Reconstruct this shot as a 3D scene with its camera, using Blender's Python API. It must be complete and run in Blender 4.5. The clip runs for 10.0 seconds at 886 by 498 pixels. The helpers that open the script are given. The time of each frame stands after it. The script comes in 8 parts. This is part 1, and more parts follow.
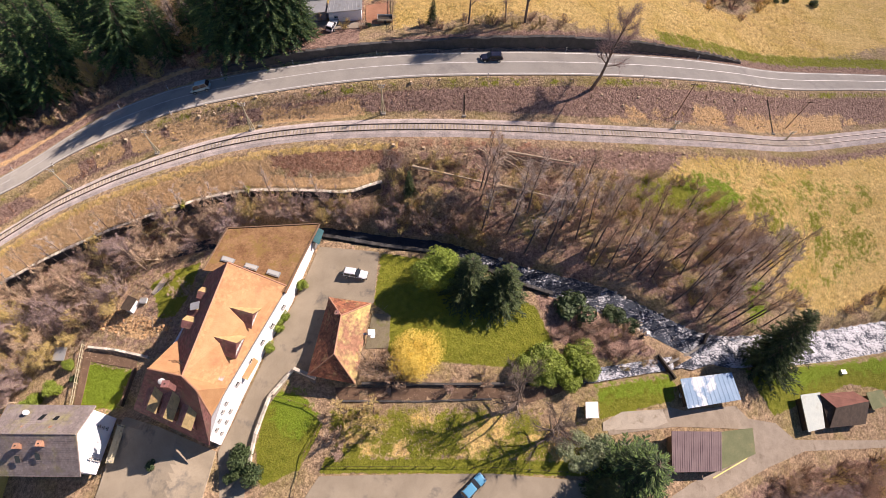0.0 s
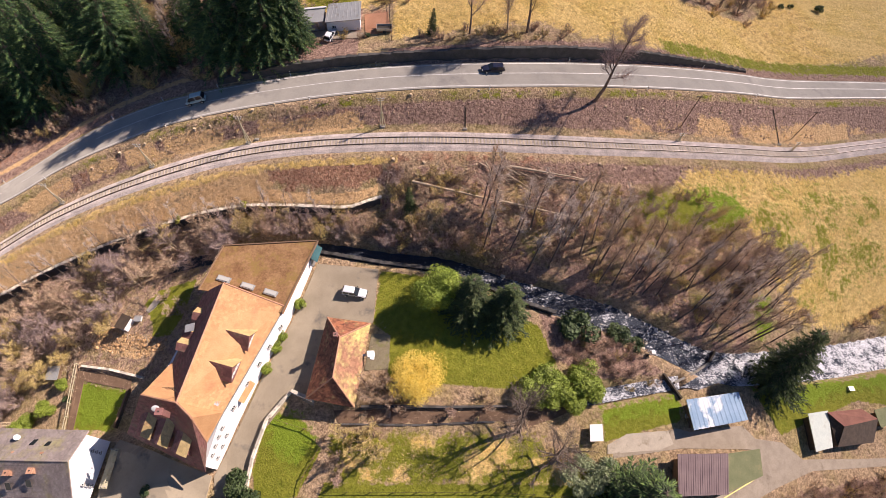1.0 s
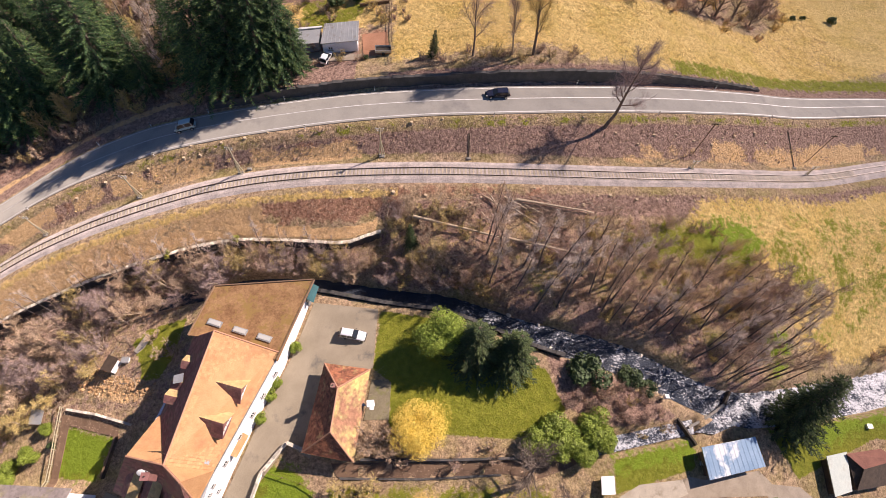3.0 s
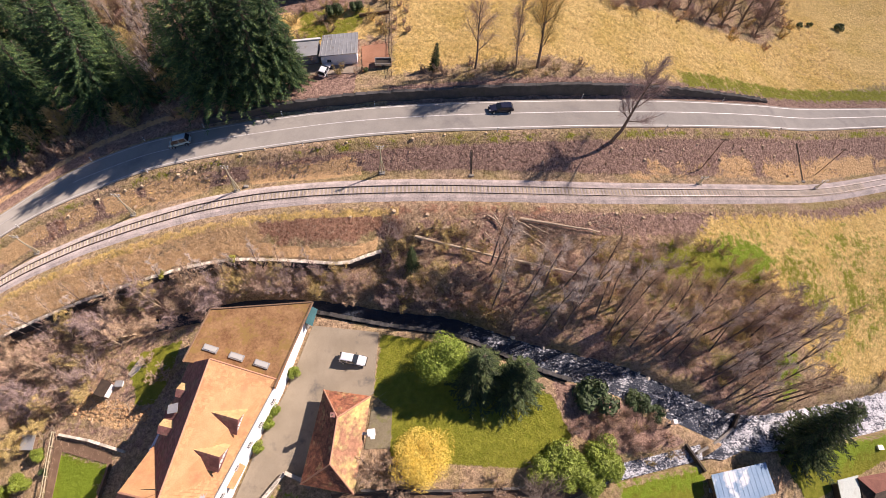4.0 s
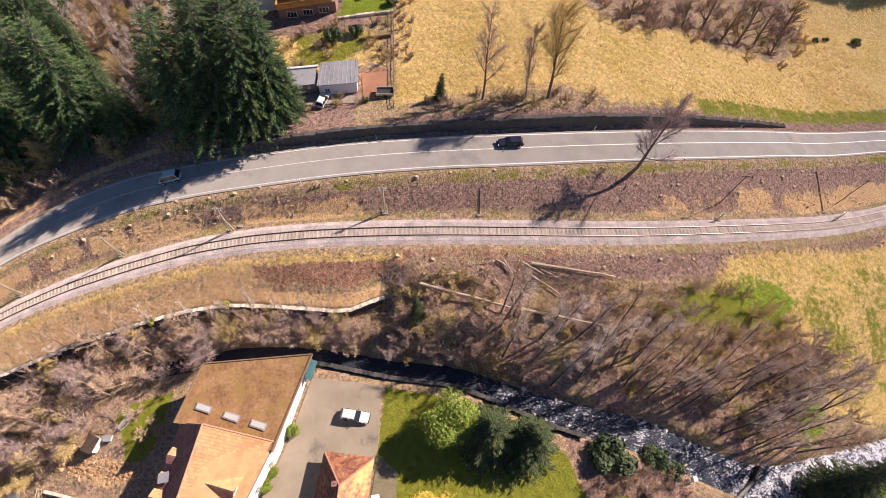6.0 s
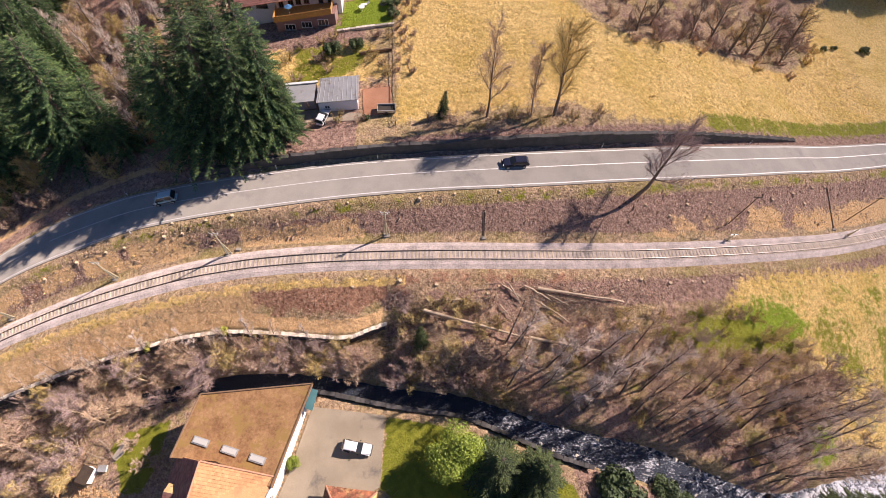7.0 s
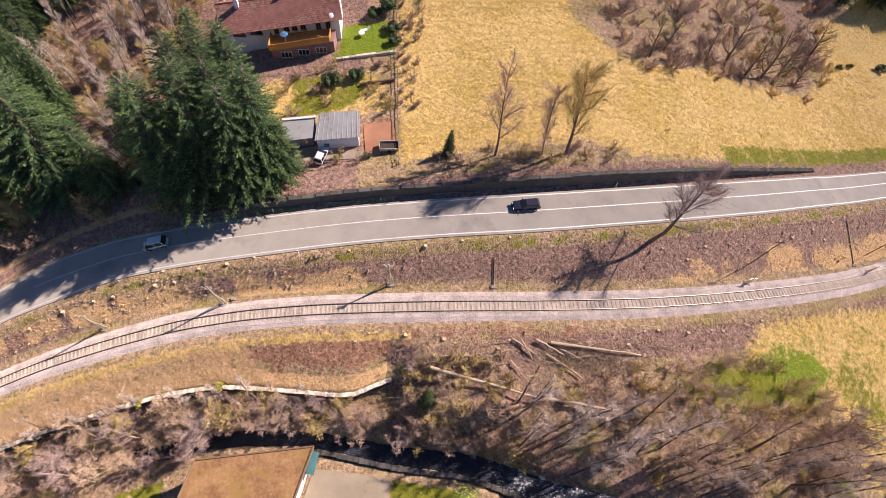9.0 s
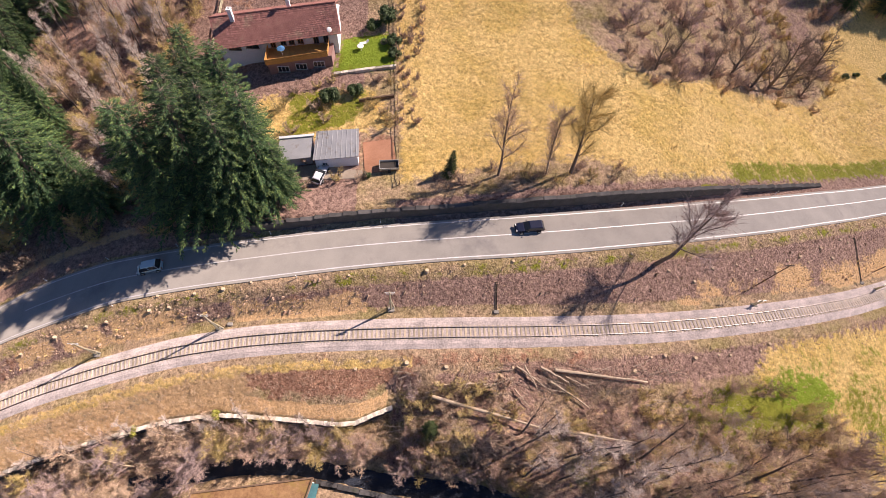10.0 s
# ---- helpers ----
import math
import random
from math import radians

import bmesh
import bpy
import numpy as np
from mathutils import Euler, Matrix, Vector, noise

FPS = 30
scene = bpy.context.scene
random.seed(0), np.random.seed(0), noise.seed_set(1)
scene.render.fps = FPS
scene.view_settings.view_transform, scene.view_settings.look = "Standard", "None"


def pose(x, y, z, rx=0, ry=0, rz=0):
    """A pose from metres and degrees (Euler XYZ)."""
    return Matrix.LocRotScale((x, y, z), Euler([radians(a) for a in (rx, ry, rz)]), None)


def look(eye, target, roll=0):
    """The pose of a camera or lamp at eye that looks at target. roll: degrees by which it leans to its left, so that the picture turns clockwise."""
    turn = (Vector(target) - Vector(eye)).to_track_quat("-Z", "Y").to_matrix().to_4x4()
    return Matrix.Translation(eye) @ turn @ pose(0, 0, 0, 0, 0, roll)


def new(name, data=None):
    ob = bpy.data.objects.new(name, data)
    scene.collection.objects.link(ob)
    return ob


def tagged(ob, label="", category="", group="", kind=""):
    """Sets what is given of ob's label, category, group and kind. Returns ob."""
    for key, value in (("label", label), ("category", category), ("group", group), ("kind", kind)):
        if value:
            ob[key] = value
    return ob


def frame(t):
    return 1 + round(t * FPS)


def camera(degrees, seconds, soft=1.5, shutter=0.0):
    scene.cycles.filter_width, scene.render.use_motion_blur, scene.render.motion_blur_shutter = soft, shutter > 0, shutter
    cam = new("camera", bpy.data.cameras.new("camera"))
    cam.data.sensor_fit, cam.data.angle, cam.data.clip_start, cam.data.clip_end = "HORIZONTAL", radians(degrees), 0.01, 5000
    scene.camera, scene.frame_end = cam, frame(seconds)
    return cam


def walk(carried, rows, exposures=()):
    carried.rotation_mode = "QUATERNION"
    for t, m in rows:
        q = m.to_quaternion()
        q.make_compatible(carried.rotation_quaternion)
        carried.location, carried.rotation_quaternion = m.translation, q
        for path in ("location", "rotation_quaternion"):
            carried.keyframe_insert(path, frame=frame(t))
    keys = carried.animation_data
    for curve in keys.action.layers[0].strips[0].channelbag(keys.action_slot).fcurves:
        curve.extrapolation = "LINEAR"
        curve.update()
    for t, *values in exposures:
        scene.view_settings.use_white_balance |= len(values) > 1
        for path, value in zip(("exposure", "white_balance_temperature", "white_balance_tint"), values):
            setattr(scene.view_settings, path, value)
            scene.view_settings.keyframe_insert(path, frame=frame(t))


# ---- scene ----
cam = camera(86.0, 10.0, 0.6)
PATH = [
    (0.0, 0.000, 0.000, 74.500, 30.500, -3.000, 0.000),
    (0.5, -0.136, 1.905, 74.583, 30.379, -3.017, -0.043),
    (1.0, -0.276, 3.867, 74.635, 30.250, -3.037, -0.088),
    (1.5, -0.428, 5.887, 74.662, 30.113, -3.060, -0.134),
    (2.0, -0.597, 7.964, 74.672, 29.968, -3.086, -0.183),
    (2.5, -0.789, 10.098, 74.672, 29.816, -3.115, -0.234),
    (3.0, -1.006, 12.287, 74.667, 29.656, -3.146, -0.287),
    (3.5, -1.250, 14.528, 74.662, 29.488, -3.181, -0.343),
    (4.0, -1.523, 16.817, 74.663, 29.312, -3.218, -0.400),
    (4.5, -1.823, 19.150, 74.672, 29.129, -3.258, -0.459),
    (5.0, -2.149, 21.522, 74.692, 28.938, -3.302, -0.520),
    (5.5, -2.497, 23.927, 74.726, 28.739, -3.348, -0.584),
    (6.0, -2.864, 26.358, 74.776, 28.533, -3.396, -0.649),
    (6.5, -3.242, 28.807, 74.842, 28.319, -3.448, -0.716),
    (7.0, -3.626, 31.265, 74.924, 28.097, -3.503, -0.786),
    (7.5, -4.007, 33.723, 75.021, 27.867, -3.560, -0.858),
    (8.0, -4.375, 36.170, 75.133, 27.630, -3.620, -0.931),
    (8.5, -4.720, 38.595, 75.258, 27.385, -3.684, -1.007),
    (9.0, -5.030, 40.986, 75.392, 27.132, -3.750, -1.085),
    (9.5, -5.290, 43.330, 75.533, 26.872, -3.819, -1.165),
    (10.0, -5.486, 45.614, 75.676, 26.604, -3.890, -1.247),
]
walk(cam, [(t, pose(x, y, z, rx, ry, rz)) for t, x, y, z, rx, ry, rz in PATH], [(0.0, 0.51, 6800, 26), (10.0, 0.64, 6800, 29)])

# ---- daylight ----
SUN_HEIGHT, SUN_SIDE = 42.0, 64.0      # degrees above the horizon; degrees from +y towards +x
sky_world = bpy.data.worlds.new("sky")
scene.world = sky_world
sky_world.use_nodes = True
sky_tree = sky_world.node_tree
sky = sky_tree.nodes.new("ShaderNodeTexSky")
sky.sky_type = "NISHITA"
sky.sun_disc = False
sky.air_density, sky.dust_density, sky.ozone_density = 1.4, 0.0, 10.0
sky.altitude = 1500
sky.sun_elevation, sky.sun_rotation = radians(SUN_HEIGHT), radians(SUN_SIDE)
sky_back = sky_tree.nodes["Background"]
sky_tree.links.new(sky.outputs[0], sky_back.inputs["Color"])
sky_back.inputs["Strength"].default_value = 0.05
sun_data = bpy.data.lights.new("sun", "SUN")
sun_data.energy, sun_data.angle, sun_data.color = 5.0, radians(0.53), (1.0, 0.93, 0.82)
sun = new("sun", sun_data)
sun_from = Vector((math.sin(radians(SUN_SIDE)) * math.cos(radians(SUN_HEIGHT)), math.cos(radians(SUN_SIDE)) * math.cos(radians(SUN_HEIGHT)), math.sin(radians(SUN_HEIGHT))))
sun.matrix_world = look(sun_from * 200 + Vector((0, 60, 0)), (0, 60, 0))

# ---- materials ----
def nodes_of(m):
    m.use_nodes = True
    return m.node_tree.nodes, m.node_tree.links


def noise_node(nt, scale, detail=4.0, coords=None, rough=0.6):
    n = nt.nodes.new("ShaderNodeTexNoise")
    n.inputs["Scale"].default_value, n.inputs["Detail"].default_value, n.inputs["Roughness"].default_value = scale, detail, rough
    if coords is not None:
        nt.links.new(coords, n.inputs["Vector"])
    return n.outputs["Fac"]


def mixed(nt, fac, a, b, lo=0.35, hi=0.65):
    """Mix of two colours (tuples or sockets) by a factor spread between lo and hi."""
    if lo is not None:
        r = nt.nodes.new("ShaderNodeMapRange")
        r.inputs["From Min"].default_value, r.inputs["From Max"].default_value = lo, hi
        nt.links.new(fac, r.inputs["Value"])
        fac = r.outputs["Result"]
    m = nt.nodes.new("ShaderNodeMix")
    m.data_type = "RGBA"
    nt.links.new(fac, m.inputs[0])
    for socket, v in ((m.inputs[6], a), (m.inputs[7], b)):
        if isinstance(v, tuple):
            socket.default_value = (*v, 1)
        else:
            nt.links.new(v, socket)
    return m.outputs[2]


def surface(name, dark, light, scale=1.0, fine=8.0, rough=0.9, bump=0.3, spot=None, spot_scale=0.4, spot_lo=0.55, spot_hi=0.7, metal=0.0, per_piece=0.0, depth=0.05, stretch=None):
    """A weathered surface: two tones at one scale, grain at another, stains and other patches of a third colour, and
    fine relief.
    """
    m = bpy.data.materials.new(name)
    nodes, links = nodes_of(m)
    nt, bsdf = m.node_tree, nodes["Principled BSDF"]
    geo = nodes.new("ShaderNodeNewGeometry")
    coords = geo.outputs["Position"]
    if stretch:
        mp = nodes.new("ShaderNodeMapping")
        mp.inputs["Scale"].default_value = stretch
        links.new(coords, mp.inputs["Vector"])
        coords = mp.outputs["Vector"]
    col = mixed(nt, noise_node(nt, scale, 5, coords), dark, light)
    grain = noise_node(nt, fine, 3, coords)
    shade = mixed(nt, grain, tuple(c * 0.72 for c in dark), tuple(min(1, c * 1.15) for c in light), 0.3, 0.7)
    half = nodes.new("ShaderNodeMix")
    half.data_type, half.inputs[0].default_value = "RGBA", 0.4
    links.new(col, half.inputs[6]), links.new(shade, half.inputs[7])
    col = half.outputs[2]
    if spot:
        col = mixed(nt, noise_node(nt, spot_scale, 6, coords, 0.7), col, spot, spot_lo, spot_hi)
    if per_piece:
        info = nodes.new("ShaderNodeObjectInfo")
        hsv = nodes.new("ShaderNodeHueSaturation")
        r = nodes.new("ShaderNodeMapRange")
        r.inputs["To Min"].default_value, r.inputs["To Max"].default_value = 1 - per_piece, 1 + per_piece
        links.new(info.outputs["Random"], r.inputs["Value"])
        links.new(r.outputs["Result"], hsv.inputs["Value"])
        links.new(col, hsv.inputs["Color"])
        col = hsv.outputs["Color"]
    links.new(col, bsdf.inputs["Base Color"])
    bsdf.inputs["Roughness"].default_value, bsdf.inputs["Metallic"].default_value = rough, metal
    bsdf.inputs["Diffuse Roughness"].default_value = 0.8 if rough >= 0.85 else 0.0
    if bump:
        b = nodes.new("ShaderNodeBump")
        b.inputs["Strength"].default_value, b.inputs["Distance"].default_value = bump, depth
        links.new(grain, b.inputs["Height"])
        links.new(b.outputs["Normal"], bsdf.inputs["Normal"])
    return m


def island_tone(m, spread):
    """Vary a joined mesh's islands in brightness."""
    nodes, links = nodes_of(m)
    bsdf = nodes["Principled BSDF"]
    src = bsdf.inputs["Base Color"].links[0].from_socket
    geo, hsv, r = nodes.new("ShaderNodeNewGeometry"), nodes.new("ShaderNodeHueSaturation"), nodes.new("ShaderNodeMapRange")
    r.inputs["To Min"].default_value, r.inputs["To Max"].default_value = 1 - spread, 1 + spread
    links.new(geo.outputs["Random Per Island"], r.inputs["Value"])
    links.new(r.outputs["Result"], hsv.inputs["Value"])
    links.new(src, hsv.inputs["Color"])
    links.new(hsv.outputs["Color"], bsdf.inputs["Base Color"])
    return m


ASPHALT = surface("asphalt", (0.35, 0.325, 0.28), (0.455, 0.42, 0.36), 0.25, 30, 0.9, 0.15, (0.28, 0.26, 0.235), 0.12, depth=0.01)
YARD = surface("yard_asphalt", (0.32, 0.265, 0.185), (0.47, 0.395, 0.285), 0.2, 12, 0.9, 0.2, (0.16, 0.15, 0.13), 0.25, depth=0.02)
GRAVEL = surface("gravel", (0.37, 0.30, 0.22), (0.54, 0.455, 0.35), 0.6, 14, 0.95, 0.4, (0.22, 0.17, 0.11), 0.3)
BALLAST = surface("ballast", (0.36, 0.31, 0.28), (0.72, 0.62, 0.56), 0.5, 4, 0.95, 0.9, (0.34, 0.27, 0.21), 0.35, 0.62, 0.8, depth=0.12)
SLEEPER = surface("concrete_sleeper", (0.44, 0.36, 0.245), (0.62, 0.52, 0.37), 1.5, 20, 0.9, 0.2, per_piece=0.25)
RAIL = surface("rusty_rail_steel", (0.11, 0.075, 0.05), (0.19, 0.13, 0.085), 2, 20, 0.5, 0.1, metal=0.6)
RAIL_TOP = surface("polished_rail_head", (0.30, 0.27, 0.25), (0.42, 0.38, 0.35), 2, 20, 0.55, 0.0, metal=0.6)
PAINT_WHITE = surface("road_paint", (0.62, 0.60, 0.56), (0.78, 0.76, 0.72), 1.0, 12, 0.7, 0.1, (0.40, 0.38, 0.36), 1.2)
STONE = surface("wall_stone", (0.56, 0.50, 0.40), (0.84, 0.77, 0.64), 1.0, 10, 0.9, 0.5, (0.15, 0.13, 0.10), 0.8, per_piece=0.3)
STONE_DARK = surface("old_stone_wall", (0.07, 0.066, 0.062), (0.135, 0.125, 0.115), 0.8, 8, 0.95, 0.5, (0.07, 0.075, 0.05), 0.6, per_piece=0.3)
CONCRETE = surface("old_concrete", (0.28, 0.25, 0.21), (0.42, 0.39, 0.33), 0.6, 10, 0.9, 0.3, (0.18, 0.17, 0.12), 0.5)
PLASTER = surface("white_plaster", (0.84, 0.83, 0.82), (0.91, 0.90, 0.89), 0.3, 10, 0.85, 0.1, (0.76, 0.74, 0.70), 0.35, 0.6, 0.8)
PLASTER_GREY = surface("greyish_plaster", (0.40, 0.38, 0.42), (0.52, 0.50, 0.53), 0.4, 10, 0.85, 0.1)
TILE_RED = island_tone(surface("clay_roof_tiles", (0.52, 0.265, 0.115), (0.66, 0.375, 0.175), 0.6, 9, 0.8, 0.5, (0.44, 0.20, 0.10), 0.22, 0.55, 0.75, depth=0.04), 0.14)
TILE_PALE = island_tone(surface("pale_clay_tiles", (0.48, 0.34, 0.14), (0.63, 0.465, 0.22), 0.6, 9, 0.8, 0.5, (0.5, 0.28, 0.14), 0.5, 0.55, 0.75, depth=0.04), 0.14)
PALE_SHEET = surface("pale_greenish_sheet", (0.40, 0.45, 0.41), (0.54, 0.58, 0.52), 0.5, 10, 0.6, 0.1, (0.36, 0.38, 0.33), 0.5)
SLABS = surface("pale_concrete_slabs", (0.50, 0.43, 0.33), (0.66, 0.58, 0.46), 0.7, 12, 0.9, 0.2, (0.36, 0.29, 0.2), 0.6)
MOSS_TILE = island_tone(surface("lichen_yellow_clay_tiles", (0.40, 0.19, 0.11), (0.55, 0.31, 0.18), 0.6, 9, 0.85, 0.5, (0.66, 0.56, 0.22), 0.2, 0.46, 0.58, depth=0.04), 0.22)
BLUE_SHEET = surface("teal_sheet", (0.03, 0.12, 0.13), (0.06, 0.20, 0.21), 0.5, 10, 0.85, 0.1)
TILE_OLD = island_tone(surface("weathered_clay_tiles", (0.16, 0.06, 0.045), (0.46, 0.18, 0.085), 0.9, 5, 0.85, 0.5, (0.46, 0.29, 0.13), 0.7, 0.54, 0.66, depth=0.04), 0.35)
TILE_BROWN = island_tone(surface("brown_roof_tiles", (0.25, 0.205, 0.185), (0.40, 0.335, 0.30), 0.6, 9, 0.8, 0.5, (0.38, 0.34, 0.15), 0.25, 0.5, 0.7, depth=0.04), 0.14)
# Dark red tiles; they also carry the shade of slopes away from the sun.
TILE_DARK_SHADED = island_tone(surface("dark_and_shaded_red_tiles", (0.19, 0.082, 0.072), (0.33, 0.15, 0.13), 0.8, 9, 0.8, 0.5, (0.24, 0.18, 0.12), 0.5, 0.5, 0.7, depth=0.04), 0.25)
TILE_ROSE = island_tone(surface("rose_red_tiles", (0.30, 0.125, 0.10), (0.44, 0.20, 0.155), 0.8, 9, 0.8, 0.5, (0.34, 0.25, 0.16), 0.4, 0.55, 0.75, depth=0.04), 0.25)
RIDGE_TILE = surface("ridge_tile_clay", (0.45, 0.22, 0.13), (0.58, 0.32, 0.2), 2, 12, 0.8, 0.3, per_piece=0.2)
FLAT_ROOF = surface("mossy_gravel_roof", (0.20, 0.095, 0.04), (0.42, 0.25, 0.115), 0.5, 3, 0.95, 0.6, (0.30, 0.19, 0.06), 0.6, 0.5, 0.62)
ZINC = surface("zinc_sheet", (0.36, 0.37, 0.37), (0.50, 0.50, 0.48), 0.4, 14, 0.5, 0.1, (0.30, 0.26, 0.2), 0.6, metal=0.35)
# The white patches are sun glare, put into the sheet's colour.
BLUE_ROOF = surface("glare_patched_blue_sheet", (0.22, 0.34, 0.47), (0.34, 0.46, 0.58), 0.4, 10, 0.4, 0.1, (0.74, 0.76, 0.76), 0.16, 0.5, 0.56, metal=0.3)
GREEN_ROOF = surface("mossy_felt_roof", (0.20, 0.22, 0.10), (0.29, 0.30, 0.15), 0.5, 8, 0.95, 0.3, (0.36, 0.31, 0.15), 0.5)
MAROON = surface("maroon_sheet_roof", (0.15, 0.10, 0.10), (0.22, 0.155, 0.15), 0.5, 8, 0.7, 0.2)
RED_FELT = surface("rusty_red_roof", (0.24, 0.09, 0.06), (0.36, 0.15, 0.10), 0.6, 8, 0.9, 0.2)
BRICK_BASE = surface("reddish_plinth", (0.30, 0.17, 0.145), (0.42, 0.26, 0.225), 0.8, 9, 0.9, 0.3)
WOOD_DARK = surface("dark_stained_wood", (0.05, 0.035, 0.025), (0.11, 0.075, 0.05), 1.5, 14, 0.85, 0.3, per_piece=0.2, stretch=(1, 1, 0.2))
WOOD_BROWN = surface("brown_boards", (0.16, 0.10, 0.06), (0.27, 0.17, 0.10), 1.5, 12, 0.85, 0.3, per_piece=0.2)
WOOD_HONEY = surface("honey_coloured_wood", (0.45, 0.23, 0.06), (0.62, 0.34, 0.10), 1.5, 12, 0.7, 0.2, per_piece=0.15)
LOG = surface("felled_log_bark", (0.42, 0.32, 0.21), (0.66, 0.54, 0.39), 2, 12, 0.9, 0.3)
LOG_TONES = island_tone(surface("fallen_branch_bark", (0.26, 0.19, 0.13), (0.58, 0.47, 0.35), 1.5, 10, 0.9, 0.2), 0.5)
CUT_WOOD = surface("fresh_cut_wood", (0.66, 0.48, 0.28), (0.84, 0.68, 0.46), 3, 16, 0.85, 0.2)
BARK_PALE = surface("pale_bark", (0.42, 0.32, 0.21), (0.62, 0.49, 0.34), 2, 14, 0.95, 0.4)
BARK_DARK = surface("dark_alder_bark", (0.10, 0.077, 0.064), (0.21, 0.165, 0.138), 2, 14, 0.95, 0.5)
BARK = surface("grey_brown_bark", (0.14, 0.105, 0.08), (0.27, 0.21, 0.16), 2, 14, 0.95, 0.5)
TWIG = island_tone(surface("bare_twigs", (0.48, 0.335, 0.215), (0.76, 0.575, 0.40), 0.25, 3, 0.95, 0.0), 0.3)
TWIG_GREY = island_tone(surface("greyish_twigs", (0.52, 0.43, 0.355), (0.80, 0.68, 0.575), 0.25, 3, 0.95, 0.0), 0.3)
TWIG_OLIVE = island_tone(surface("budding_twigs", (0.48, 0.36, 0.13), (0.74, 0.58, 0.24), 0.25, 3, 0.95, 0.0), 0.3)
TWIG_RED = island_tone(surface("reddish_twigs", (0.40, 0.27, 0.20), (0.62, 0.44, 0.34), 0.25, 3, 0.95, 0.0), 0.3)
TWIG_DARK = island_tone(surface("purple_brown_twigs", (0.33, 0.24, 0.215), (0.53, 0.40, 0.36), 0.25, 3, 0.95, 0.0), 0.3)
GOLD_BLOOM = island_tone(surface("yellow_blossom", (0.76, 0.50, 0.05), (0.92, 0.72, 0.17), 1.0, 6, 0.8, 0.0), 0.15)
NEEDLE = island_tone(surface("spruce_needles", (0.018, 0.05, 0.021), (0.075, 0.15, 0.05), 0.5, 4, 0.9, 0.0, per_piece=0.35), 0.5)
NEEDLE_TIP = island_tone(surface("spruce_tips", (0.065, 0.12, 0.03), (0.195, 0.28, 0.075), 0.4, 4, 0.9, 0.0, per_piece=0.35), 0.45)
NEEDLE_DARK = island_tone(surface("dark_spruce_needles", (0.020, 0.040, 0.015), (0.08, 0.12, 0.033), 0.5, 4, 0.7, 0.0), 0.45)
NEEDLE_MID = island_tone(surface("dull_needle_tips", (0.035, 0.055, 0.015), (0.11, 0.14, 0.035), 0.5, 4, 0.7, 0.0), 0.45)
NEEDLE_LIGHT = island_tone(surface("light_conifer_needles", (0.16, 0.235, 0.025), (0.34, 0.43, 0.055), 0.6, 4, 0.7, 0.0), 0.3)
LEAF = island_tone(surface("evergreen_leaves", (0.16, 0.22, 0.02), (0.34, 0.42, 0.06), 0.6, 4, 0.6, 0.0), 0.3)
LEAF_OLIVE = island_tone(surface("olive_ivy_leaves", (0.22, 0.22, 0.03), (0.42, 0.40, 0.08), 0.6, 4, 0.6, 0.0), 0.3)
LEAF_GREY = island_tone(surface("grey_green_leaves", (0.20, 0.25, 0.12), (0.38, 0.43, 0.24), 0.6, 4, 0.6, 0.0), 0.3)
LEAF_DARK = island_tone(surface("dark_hedge_leaves", (0.03, 0.06, 0.02), (0.09, 0.13, 0.04), 0.8, 4, 0.7, 0.0), 0.3)
METAL_DARK = surface("dark_steel", (0.04, 0.035, 0.03), (0.08, 0.065, 0.05), 2, 14, 0.6, 0.1, metal=0.4)
METAL_PALE = surface("galvanised_steel", (0.42, 0.42, 0.40), (0.58, 0.57, 0.53), 2, 14, 0.5, 0.1, metal=0.4)
POST_PALE = surface("sunbleached_post", (0.45, 0.40, 0.25), (0.6, 0.55, 0.38), 2, 14, 0.8, 0.1)
PLASTIC_WHITE = surface("white_plastic", (0.72, 0.72, 0.70), (0.82, 0.82, 0.80), 2, 14, 0.5, 0.0)
PLASTIC_BLACK = surface("black_plastic", (0.015, 0.015, 0.015), (0.03, 0.03, 0.03), 2, 14, 0.5, 0.0)
CAR_WHITE = surface("white_car_paint", (0.74, 0.75, 0.76), (0.80, 0.81, 0.82), 0.3, 20, 0.25, 0.0)
CAR_BLUE = surface("light_blue_car_paint", (0.10, 0.36, 0.55), (0.14, 0.42, 0.62), 0.3, 20, 0.25, 0.0)
CAR_DARK = surface("dark_car_paint", (0.012, 0.016, 0.035), (0.02, 0.025, 0.05), 0.3, 20, 0.22, 0.0)
CAR_TEAL = surface("pale_teal_van_paint", (0.42, 0.60, 0.62), (0.50, 0.68, 0.70), 0.3, 20, 0.25, 0.0)
RUBBER = surface("tyre_rubber", (0.02, 0.02, 0.02), (0.035, 0.035, 0.035), 3, 20, 0.9, 0.1)
CLOTH_BLUE = surface("blue_fabric", (0.12, 0.35, 0.62), (0.18, 0.45, 0.72), 2, 20, 0.9, 0.1)
RED_EARTH_M = surface("red_gravel", (0.42, 0.19, 0.10), (0.56, 0.29, 0.17), 0.5, 8, 0.95, 0.4)
STRAW = island_tone(surface("straw_blades", (0.58, 0.40, 0.14), (0.86, 0.65, 0.29), 0.3, 3, 0.9, 0.0), 0.35)
LAWN_BLADE = island_tone(surface("lawn_blades", (0.17, 0.19, 0.02), (0.34, 0.33, 0.055), 0.4, 3, 0.9, 0.0), 0.3)
CLOD = island_tone(surface("bank_clods", (0.30, 0.19, 0.12), (0.66, 0.48, 0.33), 0.5, 6, 0.95, 0.0), 0.4)
